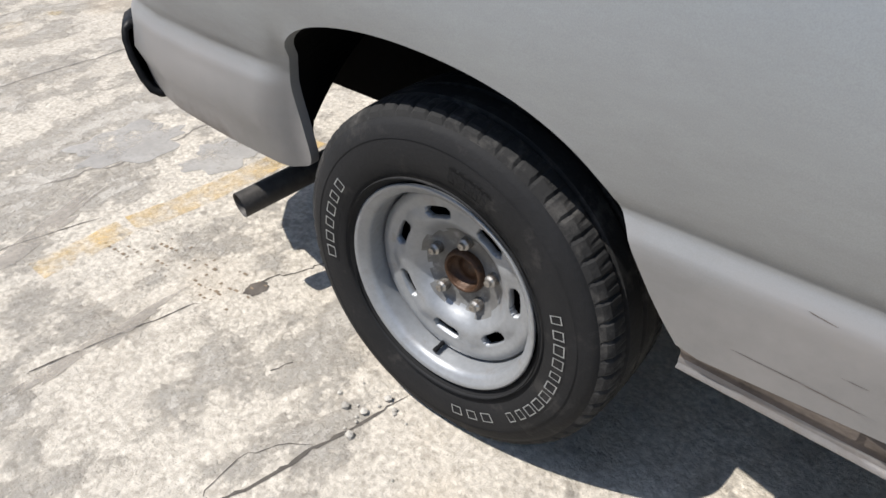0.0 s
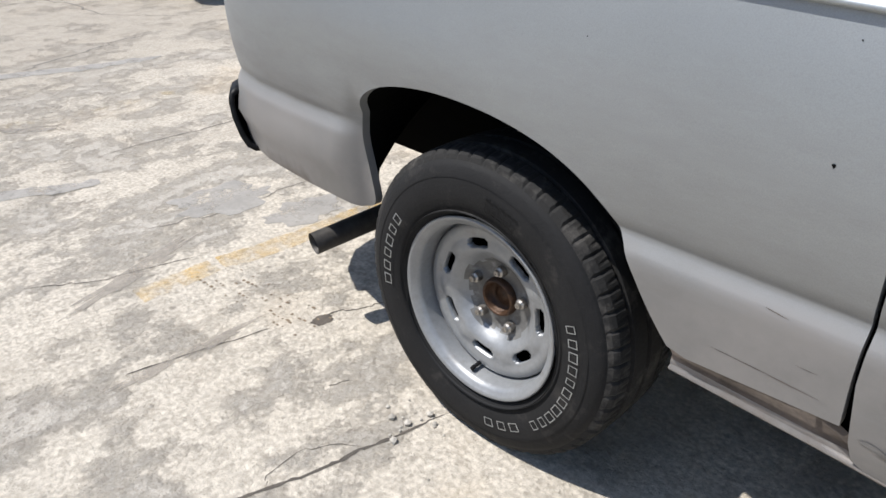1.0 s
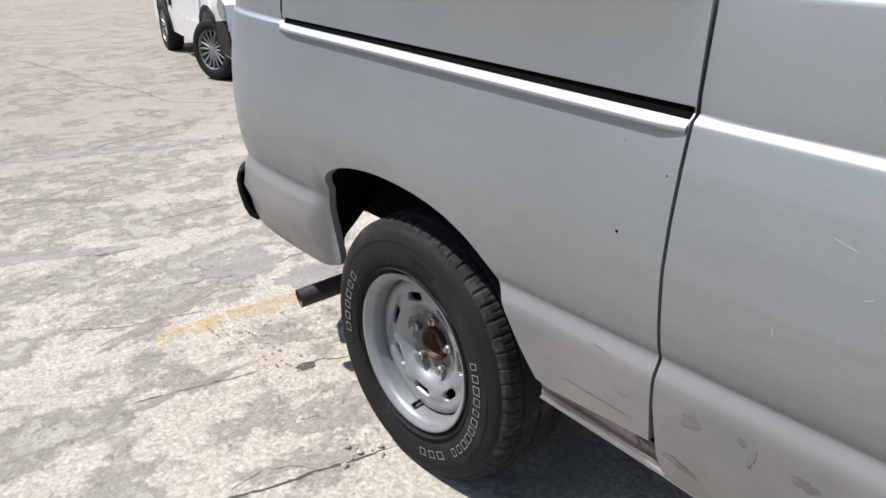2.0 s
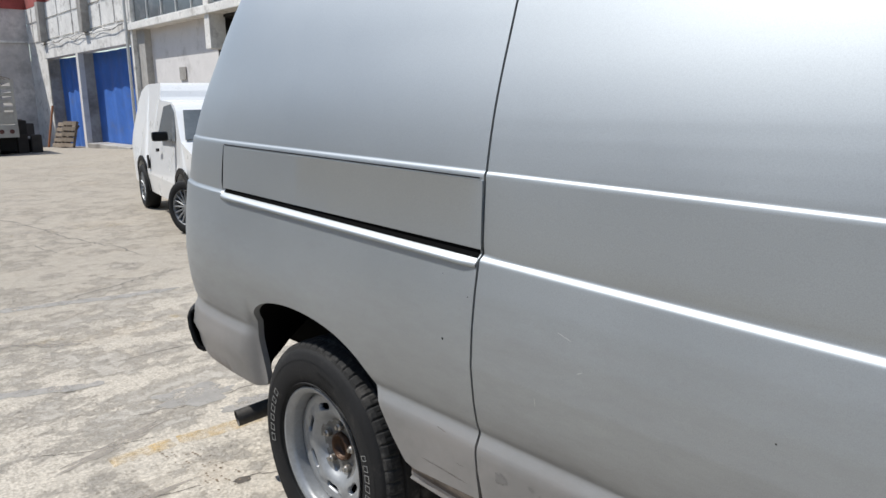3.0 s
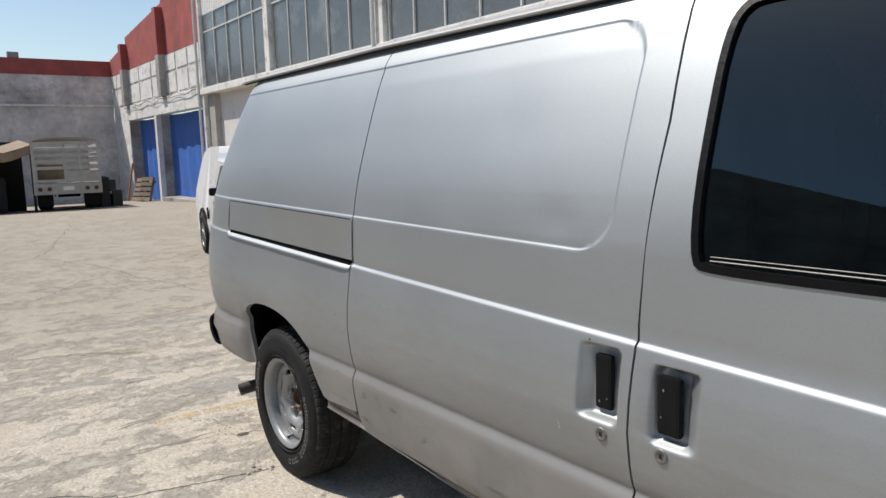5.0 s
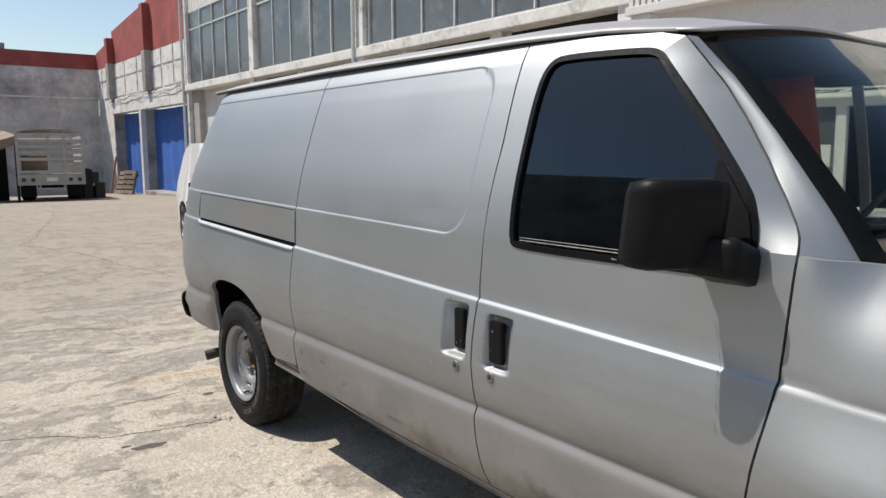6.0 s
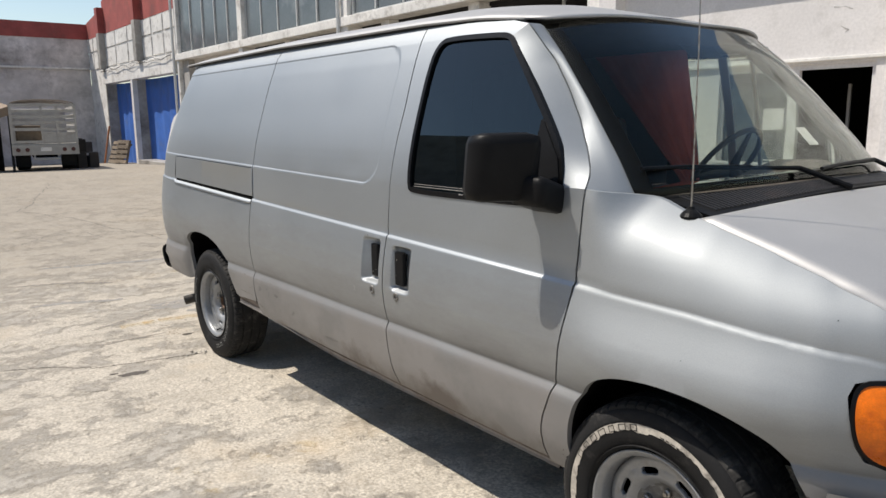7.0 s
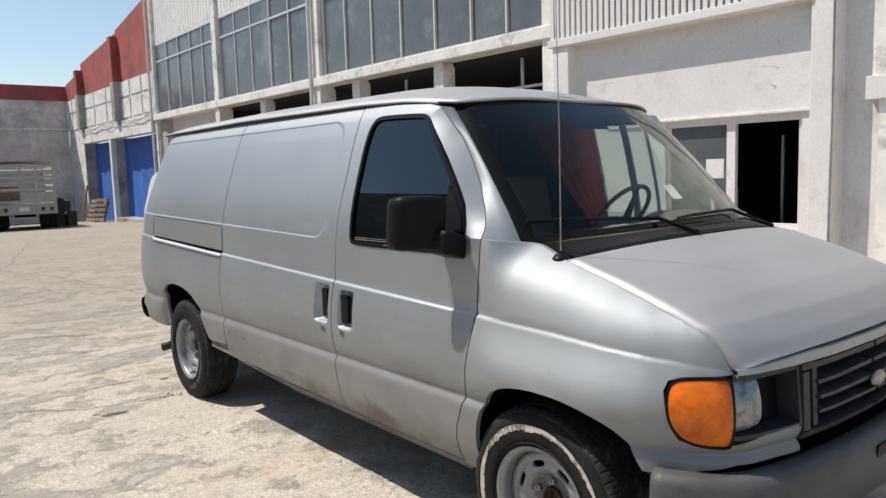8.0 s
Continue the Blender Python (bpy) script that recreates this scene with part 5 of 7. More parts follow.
def handle(parent, u0, u1, z0, z1, lock_u, lock_z, proud):
    w = bmesh.new()
    p = S((u0 + u1) / 2, (z0 + z1) / 2, proud)
    lo, hi = S(u0, z0, 0), S(u1, z1, 0)
    box(w, u0, u1, p.y - 0.008, p.y + 0.012, z0, z1, bevel=0.009)
    bar = part("door_handle", w, M_BLACK, parent, "chipped black upright handle")
    rnd = random.Random(int(u0 * 100))
    for k in range(2):
        cz, cu, r = rnd.uniform(z0 + 0.015, z1 - 0.015), rnd.uniform(u0 + 0.008, u1 - 0.008), rnd.uniform(0.001, 0.0022)
        part("handle_chip", boxes((cu - r, cu + r, p.y - 0.0088, p.y - 0.0075, cz - r * 1.6, cz + r * 1.6)), M_NUT, bar)
    for zz in (z0 + 0.01, z1 - 0.04):
        part("handle_pivot", boxes((u0 + 0.012, u1 - 0.012, p.y + 0.012, p.y + 0.03, zz, zz + 0.03), bevel=0.003), M_BLACK, parent)
    w = bmesh.new()
    lathe(w, [(0.019, 0.004), (0.019, -0.002), (0.016, -0.004), (0.0105, -0.004), (0.009, -0.0015), (0.001, -0.0015)], 24)
    c = S(lock_u, lock_z, 0.0)
    lk = part("lock_cylinder", w, M_LOCK, parent, "steel lock cylinder", smooth=True)
    lk.location = c
    w = bmesh.new()
    box(w, -0.0015, 0.0015, -0.0055, -0.0032, -0.005, 0.005)
    ks = part("key_slot", w, M_SEAL, parent)
    ks.location = c


handle(side_door, 2.006, 2.060, 0.872, 1.018, 2.050, 0.818, 0.010)
handle(front_door, 2.210, 2.274, 0.864, 1.010, 2.234, 0.818, 0.017)

# door mirror
panel("mirror_sail", [(2.985, 1.288), (3.092, 1.288), (3.11, 1.36), (3.092, 1.425), (3.0, 1.54), (2.985, 1.548)], M_BLACK, front_door, "black mirror base", rim=0.012, out=0.010, fine=False)
bm = bmesh.new()
box(bm, 2.99, 3.09, -1.215, -1.035, 1.288, 1.508, bevel=0.036)
for v in bm.verts:
    v.co.x += 0.12 * (v.co.z - 1.39) + 0.55 * (v.co.y + 1.035)
part("door_mirror", bm, M_BLACK, front_door, "scuffed black door mirror", smooth=True)
bm = bmesh.new()
grid(bm, 1, 1, lambda a, b: (2.988 + 0.55 * (-1.177 + 0.10 * a + 1.035) + 0.12 * (1.326 + 0.144 * b - 1.39), -1.177 + 0.10 * a, 1.326 + 0.144 * b))
part("mirror_glass", bm, M_CHROME, front_door)
bm = bmesh.new()
box(bm, 2.985, 3.135, -1.09, -0.955, 1.245, 1.345, bevel=0.026)
for v in bm.verts:
    if v.co.y < -1.02:
        v.co.z += 0.028
part("mirror_arm", bm, M_BLACK, front_door, smooth=True)
rnd = random.Random(91)
for k in range(11):
    y0 = -1.205 + 0.013 * k + rnd.uniform(-0.004, 0.004)
    z0 = 1.318 + rnd.uniform(-0.012, 0.010)
    x0 = 2.984 + 0.12 * (z0 - 1.39) + 0.55 * (y0 + 1.035)
    bm = bmesh.new()
    tube(bm, [(x0, y0, z0), (x0 + 0.004, y0 + rnd.uniform(0.004, 0.016), z0 + rnd.uniform(-0.004, 0.005))], rnd.uniform(0.0008, 0.0018), 5)
    part("scuff", bm, M_WHITELET, front_door, "pale scuff mark")

# antenna on a magnet foot
bm = bmesh.new()
AB = Vector((3.49, -0.826, 1.258))
tube(bm, [AB, AB + Vector((0, 0, 0.006)), AB + Vector((0, 0, 0.016)), AB + Vector((0, 0, 0.026)), AB + Vector((0, 0, 0.034))], [0.034, 0.034, 0.026, 0.012, 0.009], 16)
foot = part("antenna", bm, M_BLACK, van, "thin whip antenna on a black foot")
bm = bmesh.new()
tube(bm, [AB + Vector((0, 0, 0.03)), AB + Vector((0.0, 0.0, 0.45)), AB + Vector((-0.01, 0.0, 1.05))], [0.0028, 0.0022, 0.0014], 6)
part("whip", bm, M_NUT, foot)
bm = bmesh.new()
tube(bm, [AB + Vector((-0.02, 0.01, 0.012)), AB + Vector((-0.045, 0.03, 0.012)), AB + Vector((-0.06, 0.09, 0.028)), AB + Vector((-0.12, 0.14, 0.045))], 0.003, 6)
part("cable", bm, M_BLACK, foot)

# exhaust
bm = bmesh.new()
P0, P1 = Vector((-0.585, -0.626, 0.30)), Vector((-0.655, -0.962, 0.248))
tube(bm, [(0.5, -0.42, 0.36), (0.15, -0.44, 0.46), (-0.15, -0.44, 0.48), (-0.40, -0.44, 0.42), (-0.53, -0.49, 0.34), P0, P1], 0.033, 16, cap=False)
d = (P1 - P0).normalized()
tube(bm, [P1 + d * 0.0005, P1 - d * 0.006, P1 - d * 0.24], [0.0325, 0.0295, 0.029], 16, cap=False)
bmesh.ops.recalc_face_normals(bm, faces=bm.faces)
part("exhaust_pipe", bm, M_EXH, van, "sooty exhaust tailpipe", smooth=True)

# axle, springs and shock absorber in the wheel housing
bm = bmesh.new()
tube(bm, [(0, -0.72, 0.35), (0, 0.72, 0.35)], 0.045, 12)
tube(bm, [(-0.02, 0, 0.35), (0.06, 0, 0.35)], 0.14, 16)
part("rear_axle", bm, M_DARK, van)
bm = boxes((-0.46, 0.62, -0.60, -0.53, 0.40, 0.425), (-0.45, 0.45, -0.60, -0.53, 0.375, 0.40))
tube(bm, [(-0.22, -0.63, 0.36), (-0.30, -0.60, 0.70)], 0.028, 10)
tube(bm, [(-0.42, -0.58, 0.62), (-0.42, -0.40, 0.62)], 0.075, 14)
part("leaf_spring", bm, M_DARK, van)
bm = bmesh.new()
tube(bm, [(3.505, -0.72, 0.35), (3.505, 0.72, 0.35)], 0.05, 12)
part("front_axle", bm, M_DARK, van)

# stone chips and rust marks in the paint
for u, z, r in ((0.652, 0.905, 0.007), (0.73, 1.02, 0.004), (0.64, 1.06, 0.003), (0.25, 1.0, 0.003), (1.45, 0.92, 0.004), (3.62, 0.90, 0.004), (3.98, 1.06, 0.004), (3.16, 0.46, 0.007), (3.155, 0.44, 0.005), (1.995, 1.052, 0.006)):
    bm = bmesh.new()
    o = S(u, z, 0.0)
    a, b = S(u + 0.01, z, 0) - o, S(u, z + 0.01, 0) - o
    nrm = b.cross(a).normalized() * -1
    if nrm.y > 0:
        nrm = -nrm
    a.normalize(), b.normalize()
    rnd = random.Random(int(u * 1000))
    rim_ = [bm.verts.new(o + nrm * 0.0008 + (a * math.cos(t) + b * math.sin(t)) * r * 0.45 * rnd.uniform(0.6, 1.2)) for t in np.linspace(0, 6.28, 9)[:-1]]
    top = bm.verts.new(o + nrm * 0.0014)
    for i in range(8):
        bm.faces.new((rim_[i], rim_[(i + 1) % 8], top))
    part("paint_chip", bm, M_RUST if u > 3.1 and r > 0.0045 else M_DARK, van, "small dark paint chip")

# worn smudges, scratches and scraped dirt on the doors


def smudge(name, u, z, ru, rz, material, label, seed, parent, turn=0.0):
    """A ragged flat mark that follows the body's form."""
    w = bmesh.new()
    rnd_ = random.Random(seed)
    ph = [rnd_.uniform(0, 6.28) for _ in range(3)]
    rows_ = []
    for f in (0.0, 0.5, 1.0):
        row = []
        for k in range(28):
            t = 2 * math.pi * k / 28
            r = f * (1 + 0.3 * math.sin(2 * t + ph[0]) + 0.2 * math.sin(5 * t + ph[1]) + rnd_.uniform(-0.08, 0.08))
            a, b = math.cos(t) * ru * r, math.sin(t) * rz * r
            row.append(w.verts.new(S(u + a * math.cos(turn) - b * math.sin(turn), z + a * math.sin(turn) + b * math.cos(turn), 0.0007)))
        rows_.append(row)
    for q, e in zip(rows_, rows_[1:]):
        for k in range(28):
            w.faces.new((q[k], e[k], e[(k + 1) % 28], q[(k + 1) % 28]))
    bmesh.ops.remove_doubles(w, verts=w.verts, dist=0.00005)
    bmesh.ops.recalc_face_normals(w, faces=w.faces)
    part(name, w, material, parent, label, smooth=True)


for i, (u, z, ru, rz, tn) in enumerate(((0.832, 0.606, 0.014, 0.018, 0.5), (0.925, 0.618, 0.007, 0.006, 0.3), (0.945, 0.594, 0.005, 0.016, -0.2), (1.03, 0.598, 0.020, 0.010, 0.1),
                                        (0.815, 0.500, 0.030, 0.006, -0.15), (1.62, 0.486, 0.05, 0.008, 0.06), (1.22, 0.535, 0.018, 0.010, 0.3))):
    smudge("smudge", u, z, ru, rz, M_SMUDGE, "dull grey smudge in the dust", 60 + i, side_door, tn)
for i, (u, z, ru, rz, tn) in enumerate(((1.015, 0.993, 0.014, 0.0014, -0.28), (0.944, 0.834, 0.0012, 0.008, 0.0), (1.06, 0.93, 0.006, 0.0012, 0.4), (1.9, 0.80, 0.0012, 0.012, 0.2))):
    smudge("scratch", u, z, ru, rz, M_SCRATCH, "pale scratch in the paint", 80 + i, side_door, tn)
for i, (u, z, ru, rz, tn) in enumerate(((0.628, 0.660, 0.014, 0.0008, -0.12), (0.60, 0.549, 0.05, 0.0007, -0.03), (0.675, 0.546, 0.03, 0.0008, -0.03), (0.69, 0.588, 0.016, 0.0004, -0.02))):
    smudge("scratch", u, z, ru, rz, M_GRIME, "thin brown scratch in the paint", 90 + i, quarter, tn)

# cab interior
bm = bmesh.new()
tube(bm, [S(2.705, z, -0.012, 1) for z in np.linspace(1.28, 1.85, 8)], 0.011, 6)
part("window_bar", bm, M_FRAME, far_door, "pale upright bar in the window")
bm = bmesh.new()
grid(bm, 8, 1, lambda a, b: S(2.535 + 0.045 * b, 1.28 + 0.57 * a, -0.02, 1))
thicken(part("window_bar", bm, M_BACKWALL, far_door, "grey upright bar in the window"), 0.01)
for sd, dr_ in ((1, far_door), (-1, front_door)):
    panel("door_lining", [low_half, up_half], M_SEAT, dr_, "dark grey door lining", rim=0, out=-0.04, side=sd)
    bm = bmesh.new()
    ls = []
    for i in range(13):
        pu, pz = along(PILLAR, i / 12)
        a, b = S(pu - 0.02, pz, -0.03 - seam_turn(pz), sd), ws_edge(i / 12)
        ls.append([bm.verts.new(a), bm.verts.new(Vector((b.x - 0.012, sd * (-b.y - 0.012), b.z - 0.012))), bm.verts.new(Vector((b.x - 0.03, sd * (-b.y - 0.03), b.z - 0.05)))])
    for q, w in zip(ls, ls[1:]):
        for k in range(2):
            bm.faces.new((q[k], q[k + 1], w[k + 1], w[k]))
    part("pillar_trim", bm, M_SEAT, van, "dark grey pillar trim", smooth=True)
bm = bmesh.new()
sec = [(3.30, 1.20), (3.28, 1.295), (3.20, 1.315), (3.02, 1.31), (2.93, 1.27), (2.92, 1.05), (2.98, 0.9)]
grid(bm, 20, 6, lambda a, b: (sec[round(b * 6)][0] + 0.10 * (1 - (2 * a - 1) ** 2), -0.82 + 1.64 * a, sec[round(b * 6)][1] + (0.055 * math.exp(-((1.64 * a - 1.22) / 0.22) ** 2) if round(b * 6) in (2, 3, 4) else 0.0)))
part("dashboard", bm, M_DASH, van, "dark dashboard", smooth=True)
bm = bmesh.new()
SWC, ax = Vector((2.87, 0.37, 1.335)), Vector((-0.80, 0, 0.60)).normalized()
sa, sb = Vector((0, 1, 0)), ax.cross(Vector((0, 1, 0)))
tube(bm, [SWC + 0.195 * (math.cos(t) * sa + math.sin(t) * sb) for t in np.linspace(0, 2 * math.pi, 33)], 0.012, 8)
for t in (0.3, 2.84, 4.71):
    tube(bm, [SWC - ax * 0.04, SWC + 0.19 * (math.cos(t) * sa + math.sin(t) * sb)], [0.022, 0.008], 6)
tube(bm, [SWC - ax * 0.03, SWC - ax * 0.35], 0.03, 8)
part("steering_wheel", bm, M_DASH, van, "dark steering wheel", smooth=True)
for y in (-0.42, 0.42):
    bm = bmesh.new()
    box(bm, 2.15, 2.66, y - 0.25, y + 0.25, 0.86, 1.0, bevel=0.04)
    st = part("seat", bm, M_SEAT, van, "grey cloth seat", smooth=True)
    bm = bmesh.new()
    box(bm, 2.06, 2.20, y - 0.24, y + 0.24, 0.95, 1.56, bevel=0.05)
    for v in bm.verts:
        v.co.x -= 0.18 * (v.co.z - 0.95)
    part("seat_back", bm, M_SEAT, st, smooth=True)
bm = bmesh.new()
grid(bm, 30, 8, lambda a, b: (min(2.45, 2.56 - 0.76 * b) * (1 - a) + (2.50 - 0.09 * b) * a, 0.79 - 0.13 * max(0, b - 0.35) + 0.005 * math.sin(a * 30 + 2 * b), 0.95 + 0.95 * b))
part("curtain", bm, M_REDCLOTH, van, "dark red curtain in the cab")
bm = bmesh.new()
grid(bm, 2, 12, lambda a, b: (1.55 + 0.03 * a, -0.70 + 1.40 * b, 0.58 + 1.32 * a))
part("bulkhead", bm, M_DASH, van)
bm = bmesh.new()
grid(bm, 10, 10, lambda a, b: (1.5 + 1.3 * a, -0.72 + 1.44 * b, 1.90 + 0.06 * (1 - (2 * b - 1) ** 2)))
part("headliner", bm, M_SEAT, van)
bm = bmesh.new()
grid(bm, 10, 1, lambda a, b: ws_at(0.80 + 0.10 * b, 0.42 + 0.16 * a, -0.06))
part("rear_view_mirror", bm, M_BLACK, van)
bm = bmesh.new()
grid(bm, 4, 4, lambda a, b: ws_at(0.18 + 0.105 * a, 0.545 + 0.045 * b, -0.014))
part("permit_card", bm, M_PLASTER, windscreen, "pale paper card behind the windscreen")

# ---- yard ----
def ground_z(x):
    return -0.03 * max(0.0, -x - 20.0)


def relief(x, y):
    """Scaled and pitted concrete near the van, a few millimetres deep."""
    if not (-4.6 < x < 4.2 and -3.6 < y < 0.6):
        return 0.0
    fade = min(1.0, (x + 4.6), (4.2 - x), (y + 3.6), (0.6 - y))
    a = noise.fractal(Vector((x * 1.6, y * 1.2, 0.3)), 1.0, 2.0, 5)
    step_ = max(0.0, min(1.0, (a + 0.05) * 7))
    b = noise.noise(Vector((x * 22, y * 22, 1.7)))
    c = noise.noise(Vector((x * 55, y * 55, 4.1)))
    return fade * (-0.005 * step_ + 0.0022 * b * (0.4 + step_) + 0.0012 * c * step_ - 0.003)


def lines(parts_):
    res = []
    for a, b, s in parts_:
        res += list(np.arange(a, b, s))
    return sorted(set(round(v, 4) for v in res + [400.0]))


gxs = lines([(-400, -60, 60), (-60, -20, 4), (-20, -4.6, 0.8), (-4.6, -2.6, 0.04), (-2.6, 2.0, 0.02), (2.0, 4.2, 0.05), (4.2, 12, 0.8), (12, 40, 4), (40, 400, 60)])
gys = lines([(-400, -40, 60), (-40, -8, 4), (-8, -3.6, 0.6), (-3.6, -2.2, 0.04), (-2.2, -0.4, 0.018), (-0.4, 0.6, 0.06), (0.6, 9, 0.7), (9, 40, 4), (40, 400, 60)])
gverts = [(x, y, ground_z(max(x, -60)) + relief(x, y)) for x in gxs for y in gys]
ny = len(gys)
gfaces = [(i * ny + j, (i + 1) * ny + j, (i + 1) * ny + j + 1, i * ny + j + 1) for i in range(len(gxs) - 1) for j in range(ny - 1)]
gme = bpy.data.meshes.new("ground")
gme.from_pydata(gverts, [], gfaces)
gme.polygons.foreach_set("use_smooth", [True] * len(gfaces))
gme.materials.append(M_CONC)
ground = tagged(new("ground", gme), "worn scaling pale concrete yard", "ground", kind="structure")


def ribbon(name, pts, width, material, label, seed=0, wob=0.02, z=0.0012, thin=0.35, kind="structure", cat="crack"):
    """A thin uneven strip on the ground along points."""
    rnd = random.Random(seed)
    fine = []
    for (x0, y0), (x1, y1) in zip(pts, pts[1:]):
        n = max(2, int(math.hypot(x1 - x0, y1 - y0) / (0.035 if width > 0.012 else 0.014)))
        fine += [(x0 + (x1 - x0) * i / n, y0 + (y1 - y0) * i / n) for i in range(n)]
    fine.append(pts[-1])
    w = bmesh.new()
    prev, ox, oy = None, 0.0, 0.0
    for i, (x, y) in enumerate(fine):
        if cat == "crack" and rnd.random() < 0.3:
            ox, oy = ox * 0.4 + rnd.uniform(-wob, wob) * 0.5, oy * 0.4 + rnd.uniform(-wob, wob) * 0.5
        elif cat != "crack":
            ox, oy = ox * 0.75 + rnd.uniform(-wob, wob) * 0.5, oy * 0.75 + rnd.uniform(-wob, wob) * 0.5
        t = math.sin(math.pi * min(1.0, (i + 0.5) / len(fine) * (6 if thin < 0.6 else 60), (len(fine) - i) / len(fine) * (6 if thin < 0.6 else 60)) / 2)
        h = width * t * rnd.uniform(thin, 1.0) / 2
        a, b = fine[max(i - 1, 0)], fine[min(i + 1, len(fine) - 1)]
        d = Vector((b[0] - a[0], b[1] - a[1])).normalized()
        px, py = x + ox, y + oy
        cur = []
        for sgn in (-1, 1):
            qx, qy = px - d.y * h * sgn, py + d.x * h * sgn
            cur.append(w.verts.new((qx, qy, ground_z(qx) + max(relief(qx, qy), relief(px, py)) + z)))
        if prev:
            w.faces.new((prev[0], prev[1], cur[1], cur[0]))
        prev = cur
    ob = part(name, w, material)
    return tagged(ob, label, cat, kind=kind)


for i, (pts, wd) in enumerate((
        ([(-0.075, -0.975), (-0.10, -1.07), (-0.115, -1.15), (-0.138, -1.22), (-0.14, -1.30), (-0.16, -1.40), (-0.21, -1.55), (-0.26, -1.70), (-0.46, -1.92), (-0.6, -2.3)], 0.012),
        ([(-0.56, -0.74), (-0.62, -0.86), (-0.645, -0.95)], 0.006),
        ([(-0.70, -1.10), (-0.73, -1.25), (-0.78, -1.51)], 0.006),
        ([(-0.36, -1.08), (-0.385, -1.13)], 0.006),
        ([(-1.24, -1.05), (-1.30, -1.32), (-1.42, -1.55)], 0.005),
        ([(-1.52, -0.4), (-1.51, -0.86), (-1.56, -1.1)], 0.012),
        ([(-2.42, -0.1), (-2.40, -0.9)], 0.014),
        ([(-4.5, 0.3), (-4.1, -0.7)], 0.022),
        ([(-18.5, 1.4), (-14.5, 0.5), (-10.4, -0.6), (-8.2, 0.0), (-5.4, 0.35), (-4.6, 1.1)], 0.035),
        ([(-9.3, 2.0), (-9.2, 1.0), (-9.5, -0.5)], 0.03),
        ([(0.25, -1.72), (0.20, -1.85)], 0.006),
        ([(-0.14, -1.22), (-0.19, -1.26), (-0.22, -1.33), (-0.21, -1.42), (-0.18, -1.45)], 0.0025),
        ([(-5.9, -1.4), (-6.7, -0.8), (-6.79, -0.3), (-6.06, -0.27)], 0.02),
        ([(-3.33, -1.72), (-3.24, -1.30), (-2.87, -0.89)], 0.014))):
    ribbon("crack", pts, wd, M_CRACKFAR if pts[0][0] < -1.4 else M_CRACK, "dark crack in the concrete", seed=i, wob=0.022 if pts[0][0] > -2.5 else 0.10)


def blot(name, cx, cy, rx, ry, material, label, seed, z=0.0016, cat="stain", turn=0.0, rough_=0.25):
    """A flat ragged patch on the ground."""
    w = bmesh.new()
    rnd = random.Random(seed)
    ph = [rnd.uniform(0, 6.28) for _ in range(4)]
    n = 48
    top = w.verts.new((cx, cy, ground_z(cx) + relief(cx, cy) + z))
    rings = []
    for f in (0.34, 0.67, 1.0):
        row = []
        for k in range(n):
            t = 2 * math.pi * k / n
            r = 1 + (rough_ * (0.5 * math.sin(2 * t + ph[0]) + 0.35 * math.sin(5 * t + ph[1]) + 0.25 * math.sin(11 * t + ph[2])) + rnd.uniform(-0.02, 0.02)) * (f if f > 0.5 else 0.5)
            lx, ly = math.cos(t) * rx * r * f, math.sin(t) * ry * r * f
            x, y = cx + lx * math.cos(turn) - ly * math.sin(turn), cy + lx * math.sin(turn) + ly * math.cos(turn)
            row.append(w.verts.new((x, y, ground_z(x) + relief(x, y) + z)))
        rings.append(row)
    for k in range(n):
        w.faces.new((top, rings[0][k], rings[0][(k + 1) % n]))
        for q, e in zip(rings, rings[1:]):
            w.faces.new((q[k], e[k], e[(k + 1) % n], q[(k + 1) % n]))
    ob = part(name, w, material, smooth=True)
    return tagged(ob, label, cat, kind="structure")


blot("oil_stain", -0.64, -0.965, 0.022, 0.036, M_OIL, "small dark spot on the concrete", 1)
blot("oil_stain", 0.04, -1.54, 0.035, 0.085, M_OIL, "dark brown oil stain on the concrete", 2)
blot("oil_stain", -0.03, -1.64, 0.012, 0.03, M_OIL, "dark brown oil stain on the concrete", 3)
blot("repair_patch", -1.60, -0.75, 0.12, 0.22, M_PATCH, "smooth grey repair patch", 4, turn=-0.12, rough_=0.42)
blot("repair_patch", -1.29, -0.57, 0.10, 0.15, M_PATCH, "smooth grey repair patch", 9, turn=-0.35, rough_=0.42)
ribbon("scar", [(-4.16, -1.35), (-4.10, -1.10), (-4.03, -0.80), (-3.90, -0.40), (-3.86, 0.08)], 0.15, M_PATCH, "filled grey scar in the concrete", 41, 0.02, 0.0016, 0.55, cat="patch")
ribbon("scar", [(-3.32, -1.70), (-3.22, -1.32), (-2.90, -0.92)], 0.10, M_GOUGE, "rough scar in the concrete", 42, 0.03, 0.0016, 0.4, cat="patch")
ribbon("scar", [(-2.30, -1.75), (-2.26, -1.45), (-2.16, -1.20), (-2.12, -1.02)], 0.11, M_PATCH, "filled grey scar in the concrete", 43, 0.02, 0.0016, 0.45, cat="patch")
# gouges laid on as darker patches, without depth
blot("gouge", -0.765, -1.35, 0.026, 0.18, M_GOUGE, "flat darker patch for a shallow gouge's shading", 6, turn=0.06, rough_=0.6)
blot("gouge", -1.29, -1.25, 0.03, 0.32, M_GOUGE, "flat darker patch for a shallow gouge's shading", 7, turn=0.36, rough_=0.6)
